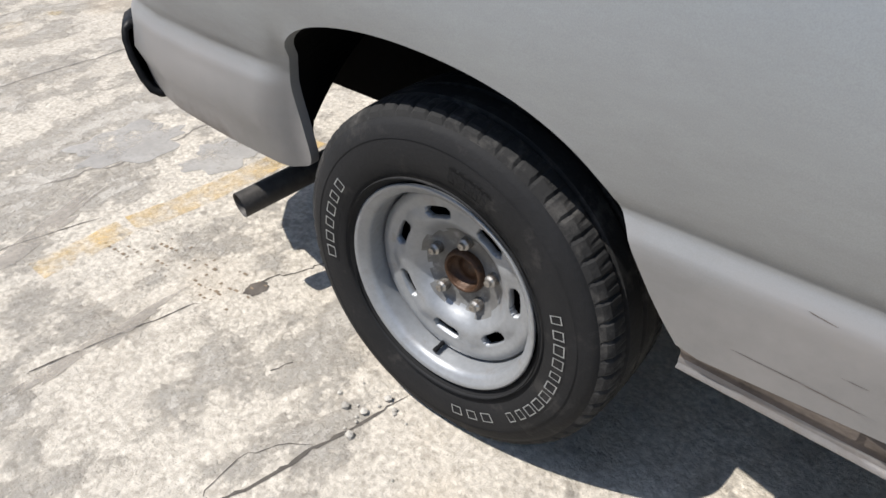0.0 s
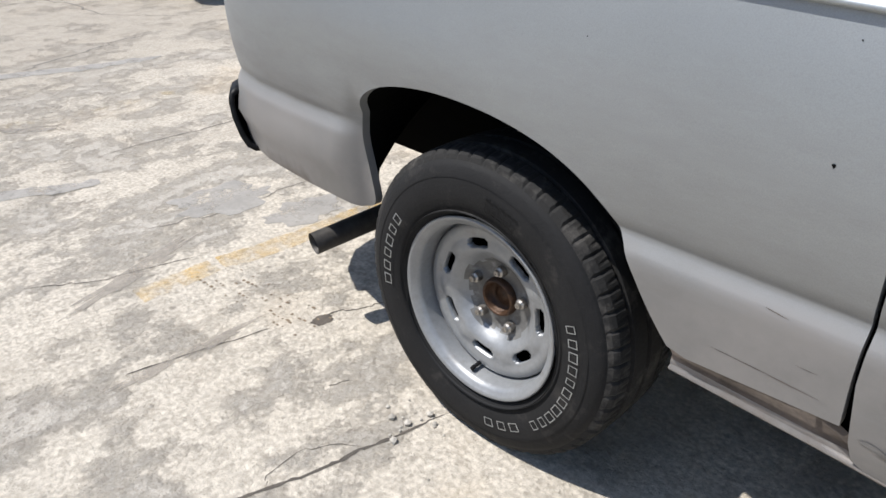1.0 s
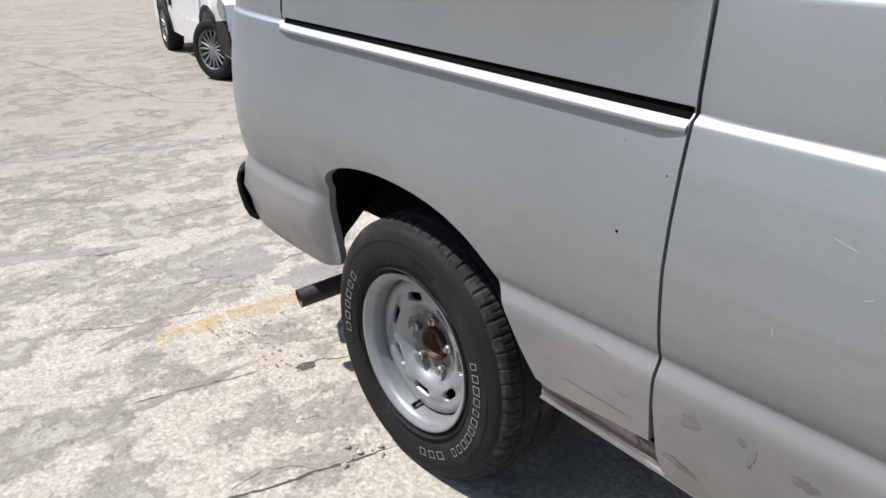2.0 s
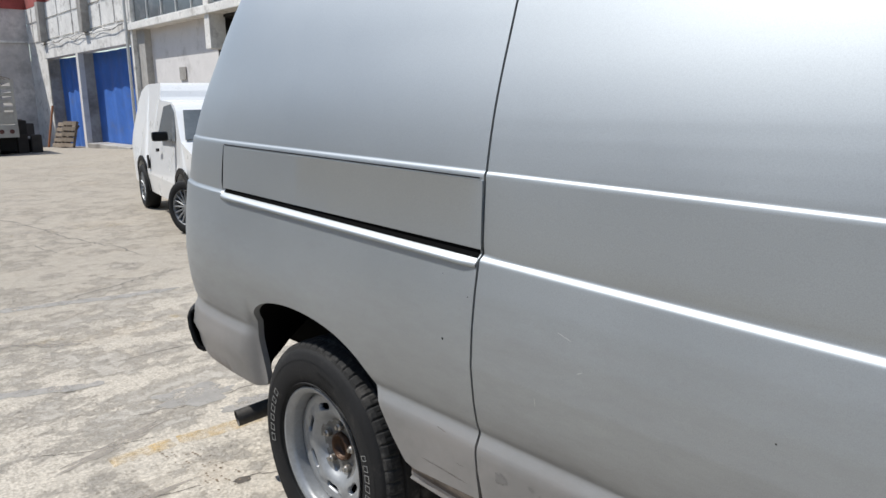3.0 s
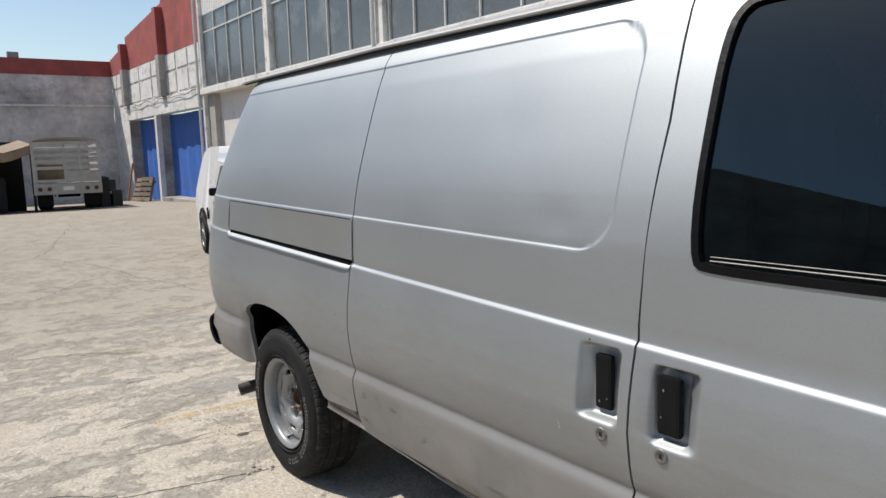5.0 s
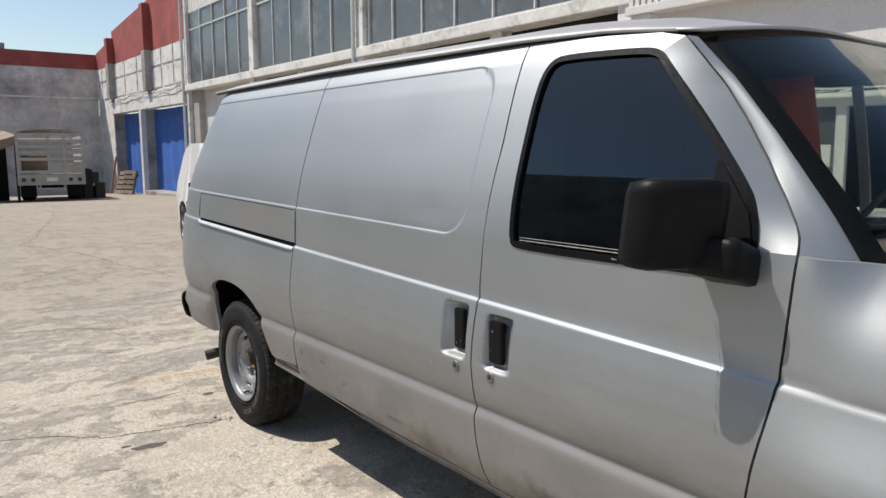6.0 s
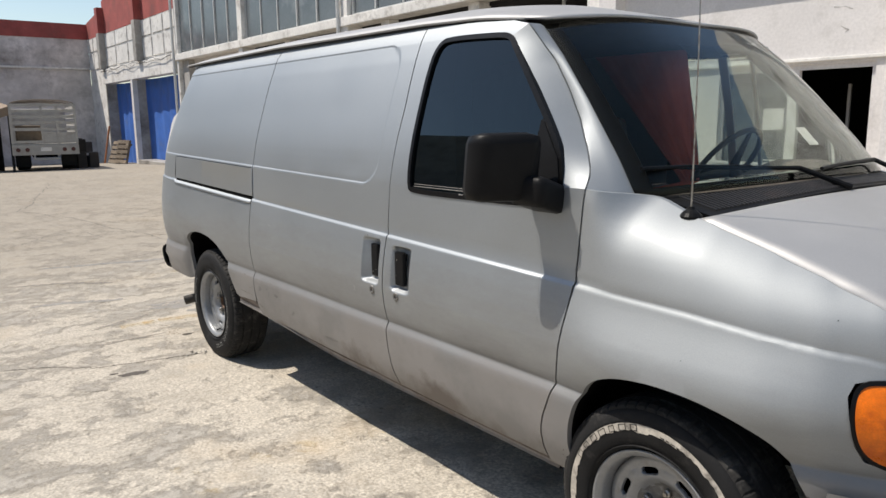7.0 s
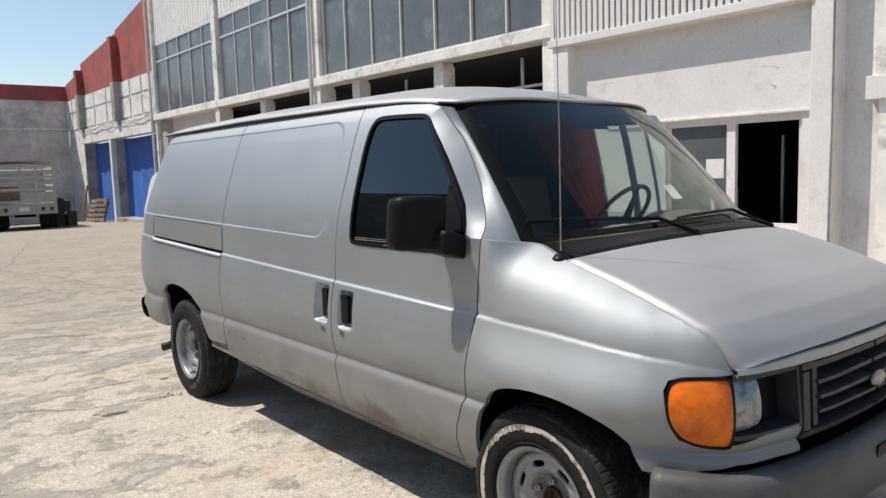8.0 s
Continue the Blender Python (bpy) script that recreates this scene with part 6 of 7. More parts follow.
for pts, wd, sd_ in (([(-1.13, -0.30), (-1.12, -0.62), (-1.125, -0.85), (-1.15, -1.02)], 0.105, 1), ([(-1.15, -1.04), (-1.14, -1.18), (-1.14, -1.31)], 0.10, 2), ([(-1.2, -2.0), (-1.19, -2.6)], 0.09, 3),
                     ([(1.60, -1.45), (1.64, -1.28), (1.72, -1.08), (1.75, -0.78)], 0.13, 4), ([(1.5, -1.75), (1.9, -1.72)], 0.10, 5), ([(-3.1, -1.4), (-3.05, 0.2)], 0.09, 6), ([(-7.6, -1.2), (-7.5, 1.0)], 0.12, 7)):
    ob = ribbon("yellow_line", pts, wd, M_YELLOW if sd_ < 3 else M_YELLOWFAINT, "worn yellow painted line", seed=sd_, wob=0.003, z=0.002, thin=0.88, cat="road marking")

rnd = random.Random(11)
for k in range(16):
    w = bmesh.new()
    bmesh.ops.create_icosphere(w, subdivisions=1, radius=1.0)
    s = rnd.choice((0.004, 0.005, 0.007, 0.011))
    for v in w.verts:
        v.co *= s * rnd.uniform(0.75, 1.2)
        v.co.z *= 0.7
    x, y = -0.06 + rnd.gauss(0, 0.05), -1.07 + rnd.gauss(0, 0.06)
    if y > -1.0:
        y = -1.03
    ob = part("pebble", w, M_STONE, None)
    ob.location = (x, y, relief(x, y) + s * 0.45)
    tagged(ob, "small grey pebble on the concrete", "pebble", "pebbles by the wheel")

# brown print of a tyre tread on the concrete
w = bmesh.new()
rnd = random.Random(33)
for row in range(5):
    for i in range(26):
        if rnd.random() < 0.45 + 0.2 * (row % 2):
            continue
        x = -1.12 + i * 0.0195 + rnd.uniform(-0.003, 0.003)
        y = -1.12 + row * 0.032 + 0.055 * (i / 26) + rnd.uniform(-0.003, 0.003)
        l, h = rnd.uniform(0.002, 0.008), rnd.uniform(0.002, 0.006)
        pts = [(x - l, y - h), (x + l, y - h * 0.7), (x + l * 0.8, y + h), (x - l * 0.9, y + h * 0.8)]
        top = max(relief(*p) for p in pts) + 0.0012
        w.faces.new([w.verts.new((px, py, top)) for px, py in pts])
tagged(part("tread_print", w, M_BROWN), "faint brown print of a tyre tread", "stain", kind="structure")

# ---- glazed hall ----
FY = 7.68
hall = thing("building_hall", "pale two-storey hall with a long glazed upper floor", "building", kind="structure")
HX = [(-25.45, -19.55), (-19.1, -13.05), (-12.35, -4.35)]
part("band", boxes((-25.65, -3.95, FY - 0.16, FY + 0.35, 3.98, 4.22), bevel=0.02), M_OLDPLASTER, hall, "stained concrete band")
part("upper_wall", boxes((-25.65, -3.95, FY + 0.02, FY + 0.35, 6.98, 10.2)), M_OLDPLASTER, hall)
bm = bmesh.new()
for k in range(88):
    x = -25.5 + k * 0.245
    box(bm, x, x + 0.10, FY + 0.010, FY + 0.02, 7.06, 10.1)
part("cladding_ribs", bm, M_PLASTER, hall, "ribbed pale cladding")
for x0, x1 in ((-25.65, -25.42), (-19.5, -19.15), (-13.0, -12.42), (-4.3, -3.95)):
    part("pillar", boxes((x0, x1, FY - 0.10, FY + 0.4, 3.0 if x0 < -10 and x0 > -20 else 0, 10.2), bevel=0.015), M_OLDPLASTER, hall)
for x in (-25.72, -12.75):
    bm = bmesh.new()
    tube(bm, [(x, FY - 0.18, -0.4), (x, FY - 0.18, 10.0)], 0.055, 8)
    part("downpipe", bm, M_FRAME, hall, "pale downpipe")
MULL = {0: [-24.2, -22.95, -21.75, -20.6], 1: [-17.9, -16.7, -15.45, -14.25], 2: [-11.25, -10.05, -8.85, -7.6, -6.4, -5.35]}
for i, (x0, x1) in enumerate(HX):
    win = part("window", boxes((x0, x1, FY + 0.02, FY + 0.10, 4.22, 4.28), (x0, x1, FY + 0.02, FY + 0.10, 6.27, 6.33), (x0, x1, FY + 0.02, FY + 0.10, 6.92, 6.98), *[(m - 0.021, m + 0.021, FY + 0.012, FY + 0.104, 4.284, 6.916) for m in (x0 + 0.03, *MULL[i], x1 - 0.03)]), M_FRAME, hall, "pale window frame")
    edges = [x0 + 0.06, *MULL[i], x1 - 0.06]
    for a, b in zip(edges, edges[1:]):
        for z0, z1 in ((4.28, 6.27), (6.33, 6.92)):
            w = bmesh.new()
            box(w, a + 0.018, b - 0.018, FY + 0.055, FY + 0.075, z0, z1)
            pn = part("pane", w, M_PANE, win)
            pn.rotation_euler = (random.Random(int(a * 100)).uniform(-0.004, 0.004), 0, 0)
# near-black sheet for the shade of the upper room
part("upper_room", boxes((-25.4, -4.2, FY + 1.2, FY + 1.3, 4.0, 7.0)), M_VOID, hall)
# ground floor: white wall bay, then open dark bays with columns
part("bay_wall", boxes((-25.42, -19.5, FY + 0.28, FY + 0.45, -0.4, 3.98), bevel=0.0), M_PLASTER, hall, "white bay wall")
part("bay_vent", boxes((-22.4, -21.9, FY + 0.24, FY + 0.28, 2.2, 2.6)), M_GREYWALL, hall)
part("bay_column", boxes((-25.4, -24.7, FY + 0.05, FY + 0.28, -0.4, 3.98)), M_GREYWALL, hall)
for x in (-16.2, -10.9, -7.55):
    part("column", boxes((x - 0.17, x + 0.17, FY + 0.05, FY + 0.4, 0, 3.98), bevel=0.02), M_OLDPLASTER, hall)
part("bay_back", boxes((-19.5, -3.9, FY + 5.0, FY + 5.2, 0, 4.0), (-19.6, -19.5, FY + 0.3, FY + 5.2, 0, 4.0), (-19.5, -3.9, FY + 0.35, FY + 5.2, 3.9, 3.98), (-19.5, -3.9, FY + 0.3, FY + 5.2, -0.1, 0.01)), M_VOID, hall, "open bays in near-black for their shade")
for z in (3.25, 2.75):
    part("bay_rail", boxes((-12.3, -4.4, FY + 0.6, FY + 0.65, z, z + 0.05)), M_FRAME, hall)
part("bay_rail", boxes((-9.6, -9.55, FY + 0.66, FY + 0.71, 2.0, 3.88), (-5.6, -5.55, FY + 0.66, FY + 0.71, 2.0, 3.88)), M_FRAME, hall)
bm = bmesh.new()
for i in range(5):
    x0 = -12.0 + i * 1.5
    tube(bm, [(x0, FY + 1.2, 2.55), (x0 + 0.75, FY + 1.2, 2.75), (x0 + 1.5, FY + 1.2, 2.55)], 0.03, 6)
part("bay_pipe", bm, M_FRAME, hall)

# ---- white office front ----
office = thing("building_office", "white plastered office front with a sliding window", "building", kind="structure")
WX0, WX1, WZ0, WZ1 = -1.70, 0.50, 0.63, 2.25
part("wall", boxes((-3.56, WX0, FY, FY + 0.22, 0, 3.76), (WX1, 0.70, FY, FY + 0.22, 0, 3.76), (WX0, WX1, FY, FY + 0.22, WZ1, 3.76), (WX0, WX1, FY, FY + 0.22, 0, WZ0)), M_PLASTER, office, "white plastered wall")
part("pilaster", boxes((-3.92, -3.56, FY - 0.23, FY + 0.22, 0, 3.76), bevel=0.012), M_PLASTER, office)
part("pilaster", boxes((0.70, 1.02, FY - 0.23, FY + 0.3, 0, 6.5), bevel=0.012), M_PLASTER, office)
part("slab", boxes((-4.0, 0.70, FY - 0.28, FY + 0.22, 3.76, 3.90), bevel=0.015), M_PLASTER, office, "balcony slab")
slat = part("balcony_slat", boxes((0, 0.075, FY - 0.24, FY - 0.20, 3.90, 6.0)), M_PLASTER, office, "white upright balcony slat")
slat.location.x = -3.96
for k in range(1, 38):
    ob = new("balcony_slat", slat.data)
    ob.parent = office
    ob.location.x = -3.96 + k * 0.122
part("balcony_back", boxes((-4.0, 0.70, FY - 0.05, FY + 0.1, 3.9, 6.4)), M_GREYWALL, office)
part("lintel", boxes((-2.9, 0.66, FY - 0.045, FY, 2.285, 2.33), bevel=0.008), M_OLDPLASTER, office, "thin ledge over the window")
part("plaster_break", boxes((-3.1, -2.75, FY - 0.012, FY, 2.62, 2.68)), M_OLDPLASTER, office)
sw = part("sliding_window", boxes((WX0, WX0 + 0.06, FY + 0.05, FY + 0.13, WZ0, WZ1), (WX1 - 0.06, WX1, FY + 0.05, FY + 0.13, WZ0, WZ1), (WX0 + 0.06, -0.66, FY + 0.05, FY + 0.13, WZ1 - 0.07, WZ1), (-0.52, WX1 - 0.06, FY + 0.05, FY + 0.13, WZ1 - 0.07, WZ1), (WX0 + 0.06, -0.66, FY + 0.05, FY + 0.13, WZ0, WZ0 + 0.06), (-0.52, WX1 - 0.06, FY + 0.05, FY + 0.13, WZ0, WZ0 + 0.06), (-0.66, -0.52, FY + 0.05, FY + 0.13, WZ0, WZ1)), M_PLASTER, office, "white sliding window frame")
part("pane", boxes((WX0 + 0.06, -0.66, FY + 0.085, FY + 0.095, WZ0 + 0.06, WZ1 - 0.07)), M_PANE, sw)
part("room", boxes((-3.4, 2.4, FY + 4.0, FY + 4.1, 0, 3.2), (-3.5, -3.4, FY + 0.22, FY + 4.1, 0, 3.2), (2.4, 2.5, FY + 0.22, FY + 4.1, 0, 3.2), (-3.4, 2.4, FY + 0.22, FY + 4.1, 3.1, 3.2), (-3.4, 2.4, FY + 0.22, FY + 4.1, -0.05, 0.02)), M_VOID, office, "near-black room, its shade put into colour")
part("inner_post", boxes((-0.22, -0.18, FY + 0.9, FY + 0.94, 0.6, 2.0), (0.14, 0.175, FY + 1.0, FY + 1.04, 0.6, 1.95)), M_GREYWALL, office)
bm = bmesh.new()
box(bm, -1.2, -0.72, FY + 0.35, FY + 0.55, 0.7, 1.22, bevel=0.05)
part("paper_stack", bm, M_PLASTER, office)


def wall_crack(parent, pts, width, seed):
    """A thin ragged line of broken plaster on the office front."""
    rnd_ = random.Random(seed)
    w = bmesh.new()
    prev = None
    for (xa, za), (xb, zb) in zip(pts, pts[1:]):
        n_ = max(2, int(math.hypot(xb - xa, zb - za) / 0.05))
        for i_ in range(n_):
            x_, z_ = xa + (xb - xa) * i_ / n_ + rnd_.uniform(-0.012, 0.012), za + (zb - za) * i_ / n_ + rnd_.uniform(-0.008, 0.008)
            h_ = width * rnd_.uniform(0.03, 0.4) / 2
            cur = [w.verts.new((x_ - h_ * 0.4, FY - 0.003, z_ - h_)), w.verts.new((x_ + h_ * 0.4, FY - 0.003, z_ + h_))]
            if prev:
                w.faces.new((prev[0], prev[1], cur[1], cur[0]))
            prev = cur
    return part("plaster_crack", w, M_BROKEN, parent, "ragged line of broken plaster")


for k_, (pts_, wd_) in enumerate((([(-3.2, 2.74), (-2.9, 2.71)], 0.03), ([(-3.5, 2.60), (-3.0, 2.55)], 0.05), ([(-0.1, 2.98), (0.1, 2.95), (0.2, 2.9)], 0.035),
                                  ([(0.12, 3.35), (0.2, 3.2), (0.14, 3.02)], 0.04), ([(0.02, 2.72), (0.12, 2.66), (0.05, 2.60)], 0.04), ([(-3.4, 3.1), (-3.1, 3.0), (-2.7, 3.04)], 0.02))):
    wall_crack(office, pts_, wd_, 60 + k_)
part("paper", boxes((-1.02, -0.72, FY + 0.078, FY + 0.083, 1.36, 1.66)), M_PLASTER, sw, "white paper in the window")
part("side_wall", boxes((1.02, 9.0, FY + 0.10, FY + 0.3, 0, 6.5)), M_PLASTER, office)
part("side_beam", boxes((1.36, 9.0, FY - 0.12, FY + 0.10, 2.36, 2.66), bevel=0.01), M_PLASTER, office)
part("side_block", boxes((1.42, 9.0, FY - 0.06, FY + 0.10, 2.66, 6.4), (1.50, 9.0, FY - 0.04, FY + 0.10, 0, 2.36)), M_OLDPLASTER, office)
bm = bmesh.new()
tube(bm, [(0.985, FY - 0.245, 0), (0.99, FY - 0.245, 1.2), (1.0, FY - 0.245, 2.0), (1.0, FY - 0.245, 6.4)], 0.012, 6)
part("cable", bm, M_GREYWALL, office)

# ---- store with red parapet and blue doors ----
store = thing("building_store", "weathered white store with a faded red parapet", "building", kind="structure")
part("pier", boxes((-40.0, -36.9, FY, FY + 0.3, -1.2, 3.6)), M_OLDPLASTER, store)
part("lintel", boxes((-37.0, -25.72, FY - 0.12, FY + 0.3, 3.55, 4.28), bevel=0.02), M_OLDPLASTER, store, "stained concrete lintel")
for a, b, t0, t1 in ((-40.0, -36.6, 6.9, 7.35), (-36.6, -30.4, 7.65, 8.25), (-30.4, -25.72, 8.35, 9.1)):
    bm = boxes((a, b, FY + 0.02, FY + 0.3, 4.28 if a > -38 else 3.6, 6.05))
    part("upper_wall", bm, M_OLDPLASTER, store)
    n = 3
    wd = (b - a) / n
    for k in range(n):
        for z0, z1 in ((4.42, 5.25), (5.35, 6.0)):
            part("block_panel", boxes((a + k * wd + 0.08, a + (k + 1) * wd - 0.08, FY - 0.02, FY + 0.02, z0, z1), bevel=0.008), M_OLDPLASTER, store)
    bm = boxes((a, b, FY + 0.0, FY + 0.3, 6.05, t0))
    for v in bm.verts:
        if v.co.z > 6.5 and v.co.x > (a + b) / 2:
            v.co.z = t1
    part("parapet", bm, M_REDPAINT, store, "faded red parapet")
for x in (-36.6, -30.4):
    part("pilaster", boxes((x - 0.22, x + 0.22, FY - 0.32, FY + 0.1, 4.28, 6.05)), M_GREYWALL, store)
    part("pilaster_top", boxes((x - 0.22, x + 0.22, FY - 0.32, FY + 0.1, 6.05, 7.3 if x < -33 else 8.05)), M_REDPAINT, store, "faded red pilaster top")
part("post", boxes((-32.15, -31.85, FY - 0.12, FY + 0.1, -0.8, 3.55)), M_PLASTER, store)
part("recess_wall", boxes((-37.0, -36.85, FY, FY + 1.3, -1.2, 3.6), (-32.12, -31.88, FY + 0.1, FY + 1.0, -1.2, 3.6), (-25.9, -25.72, FY, FY + 1.3, -1.2, 3.6), (-37.0, -25.72, FY + 1.3, FY + 1.4, -1.2, 3.6)), M_GREYWALL, store, "grey recess walls")
for a, b in ((-36.83, -32.14), (-31.86, -25.92)):
    bm = bmesh.new()
    grid(bm, 60, 12, lambda u, v: (a + (b - a) * u, FY + 0.52 - 0.025 * math.sin(u * 31 + 3 * v) - 0.03 * math.sin(u * 9 - 5 * v) * v, -0.75 + 4.3 * v))
    part("blue_curtain", bm, M_BLUE, store, "blue tarpaulin door curtain", smooth=True)
part("step", boxes((-31.0, -26.0, FY - 0.35, FY + 0.44, -0.8, -0.12), bevel=0.03), M_GREYWALL, store)
bm = bmesh.new()
rnd = random.Random(5)
for k in range(2):
    pts = []
    z0 = 4.2 + k * 0.05
    for i in range(24):
        pts.append((-37.0 + i * 0.48, FY - 0.2, z0 - 0.10 * math.sin(i * 0.42 + 1.9 * k) ** 2 - 0.05 * math.sin(i * 1.3 + k) + 0.04 * rnd.random()))
    tube(bm, pts, 0.009, 5)
part("cables", bm, M_VOID, store, "loose black cables")

# ---- back wall of the yard ----
back = thing("wall_back", "grey stained yard wall with a red painted top", "wall", kind="structure")
part("wall", boxes((-40.5, -40.0, -40.0, FY, -1.5, 6.05)), M_BACKWALL, back, "grey stained wall")
part("ledge", boxes((-40.0, -39.9, -40.0, FY, 4.45, 4.55)), M_OLDPLASTER, back)
part("painted_top", boxes((-40.5, -39.97, -40.0, FY, 6.05, 6.85)), M_REDPAINT, back, "faded red painted top")
part("block", boxes((-40.4, -40.1, 2.9, 3.4, 6.85, 7.15)), M_GREYWALL, back)

rnd = random.Random(21)
for k in range(12):
    y0 = FY - 0.6 - k * 2.1
    for z0, z1 in ((4.62, 5.95), (0.4, 4.35)):
        bm = boxes((-40.0, -39.985, y0 - rnd.uniform(1.3, 1.9), y0, z0 + rnd.uniform(0, 0.2), z1 - rnd.uniform(0, 0.25)), bevel=0.004)
        part("plaster_field", bm, M_BACKWALL, back)

# ---- long shed across the yard, behind the camera ----
shed = thing("building_shed", "plain grey shed with a gabled roof", "building", kind="structure")
bm = bmesh.new()
outline = [(-45, 0), (22, 0), (22, 5.4), (3, 5.6), (-4.5, 7.6), (-9.5, 10.4), (-30, 10.6), (-45, 9)]
f0 = [bm.verts.new((x, -17.0, z)) for x, z in outline]
f1 = [bm.verts.new((x, -26.0, z)) for x, z in outline]
bm.faces.new(f0)
bm.faces.new(f1[::-1])
for i in range(len(outline)):
    bm.faces.new((f0[i], f1[i], f1[(i + 1) % 8], f0[(i + 1) % 8]))
bmesh.ops.recalc_face_normals(bm, faces=bm.faces)
part("wall", bm, M_GREYWALL, shed)


# ---- white pickup with a box cap ----
M_WHITE = mat("white_car_paint", (0.78, 0.78, 0.77), 0.3, 0, 0.02, 3, 100, 0.0, coat=0.5)
pick = thing("pickup", "white pickup with a white box cap", "car", at=(-8.58, 2.44, 0), rz=-10.5)
PROF = [(3.40, 0.30), (3.43, 0.55), (3.36, 0.80), (3.10, 0.93), (2.55, 1.03), (2.05, 1.37), (1.92, 1.43), (1.75, 1.47), (1.05, 1.50), (0.99, 1.54), (0.92, 1.62), (0.82, 1.69), (0.66, 1.725), (-0.18, 1.73), (-0.34, 1.71), (-0.47, 1.65), (-0.56, 1.54), (-0.72, 1.05), (-0.76, 0.85), (-0.76, 0.35)]


def car_w(z):
    return float(np.interp(z, [0.2, 0.6, 0.95, 1.3, 1.55, 1.68, 1.75], [0.80, 0.845, 0.83, 0.755, 0.70, 0.66, 0.60]))


bm = bmesh.new()
low = []
for cx in (2.57, 0.0):
    low += [(cx + 0.37 * math.cos(t), 0.31 + 0.37 * math.sin(t)) for t in np.linspace(0, math.pi, 11)]
low = [p for p in low if p[1] >= 0.25]
outline = PROF + [(-0.40, 0.30)] + low[11:][::-1] + [(0.45, 0.28), (2.1, 0.28)] + low[:11][::-1]
for sgn in (-1, 1):
    f = bm.faces.new([bm.verts.new((x, sgn * car_w(z), z)) for x, z in outline])
bm.verts.ensure_lookup_table()
n = len(outline)
for i in range(n):
    j = (i + 1) % n
    bm.faces.new((bm.verts[i], bm.verts[j], bm.verts[n + j], bm.verts[n + i]))
bmesh.ops.triangulate(bm, faces=[f for f in bm.faces if len(f.verts) > 4])
bmesh.ops.recalc_face_normals(bm, faces=bm.faces)
part("body", bm, M_WHITE, pick, "white painted body")


def car_panel(name, pts, material, label="", out=0.006):
    for sgn in (-1, 1):
        w = bmesh.new()
        w.faces.new([w.verts.new((x, sgn * (car_w(z) + out), z)) for x, z in pts])
        r = bmesh.ops.extrude_face_region(w, geom=w.faces[:])
        for g in r["geom"]:
            if isinstance(g, bmesh.types.BMVert):
                g.co.y -= sgn * 0.02
        bmesh.ops.recalc_face_normals(w, faces=w.faces)
        part(name, w, material, pick, label)


car_panel("side_window", [(2.18, 1.03), (1.30, 1.02), (1.22, 1.10), (1.32, 1.42), (1.72, 1.45), (1.95, 1.36)], M_PANE, "dark side window")
car_panel("wheel_trim", [(2.57 + r * math.cos(t), 0.31 + r * math.sin(t)) for r, ts in ((0.44, np.linspace(-0.05, 3.2, 12)), (0.375, np.linspace(3.2, -0.05, 12))) for t in ts], M_BLACK, "black wheel arch trim", 0.012)
car_panel("wheel_trim", [(0.0 + r * math.cos(t), 0.31 + r * math.sin(t)) for r, ts in ((0.44, np.linspace(-0.05, 3.2, 12)), (0.375, np.linspace(3.2, -0.05, 12))) for t in ts], M_BLACK, "black wheel arch trim", 0.012)
car_panel("front_bumper_side", [(3.41, 0.32), (3.44, 0.56), (3.30, 0.66), (2.98, 0.62), (2.95, 0.32)], M_BLACK, "black bumper", 0.012)
car_panel("headlight", [(3.36, 0.66), (3.34, 0.80), (3.16, 0.86), (3.08, 0.76), (3.20, 0.67)], M_LENS, "clear headlight", 0.012)
car_panel("side_vent", [(0.62, 0.62), (0.52, 0.78), (0.46, 0.76), (0.54, 0.60)], M_BLACK, "", 0.008)
car_panel("door_handle", [(1.22, 0.86), (1.22, 0.90), (1.34, 0.91), (1.34, 0.87)], M_BLACK, "", 0.02)
for sgn in (-1, 1):
    bm = bmesh.new()
    box(bm, 2.0, 2.09, sgn * 0.94 - 0.09, sgn * 0.94 + 0.09, 1.03, 1.14, bevel=0.03)
    part("door_mirror", bm, M_BLACK, pick, "black door mirror")
bm = bmesh.new()
grid(bm, 1, 8, lambda a, b: (2.53 - 0.43 * a + 0.008, (-1 + 2 * b) * (0.76 - 0.09 * a), 1.055 + 0.32 * a))
thicken(part("windscreen", bm, M_PANE, pick, "dark windscreen"), 0.01)
bm = boxes((3.24, 3.47, -0.80, 0.80, 0.24, 0.66), bevel=0.06)
part("front_bumper", bm, M_BLACK, pick, "black front bumper")
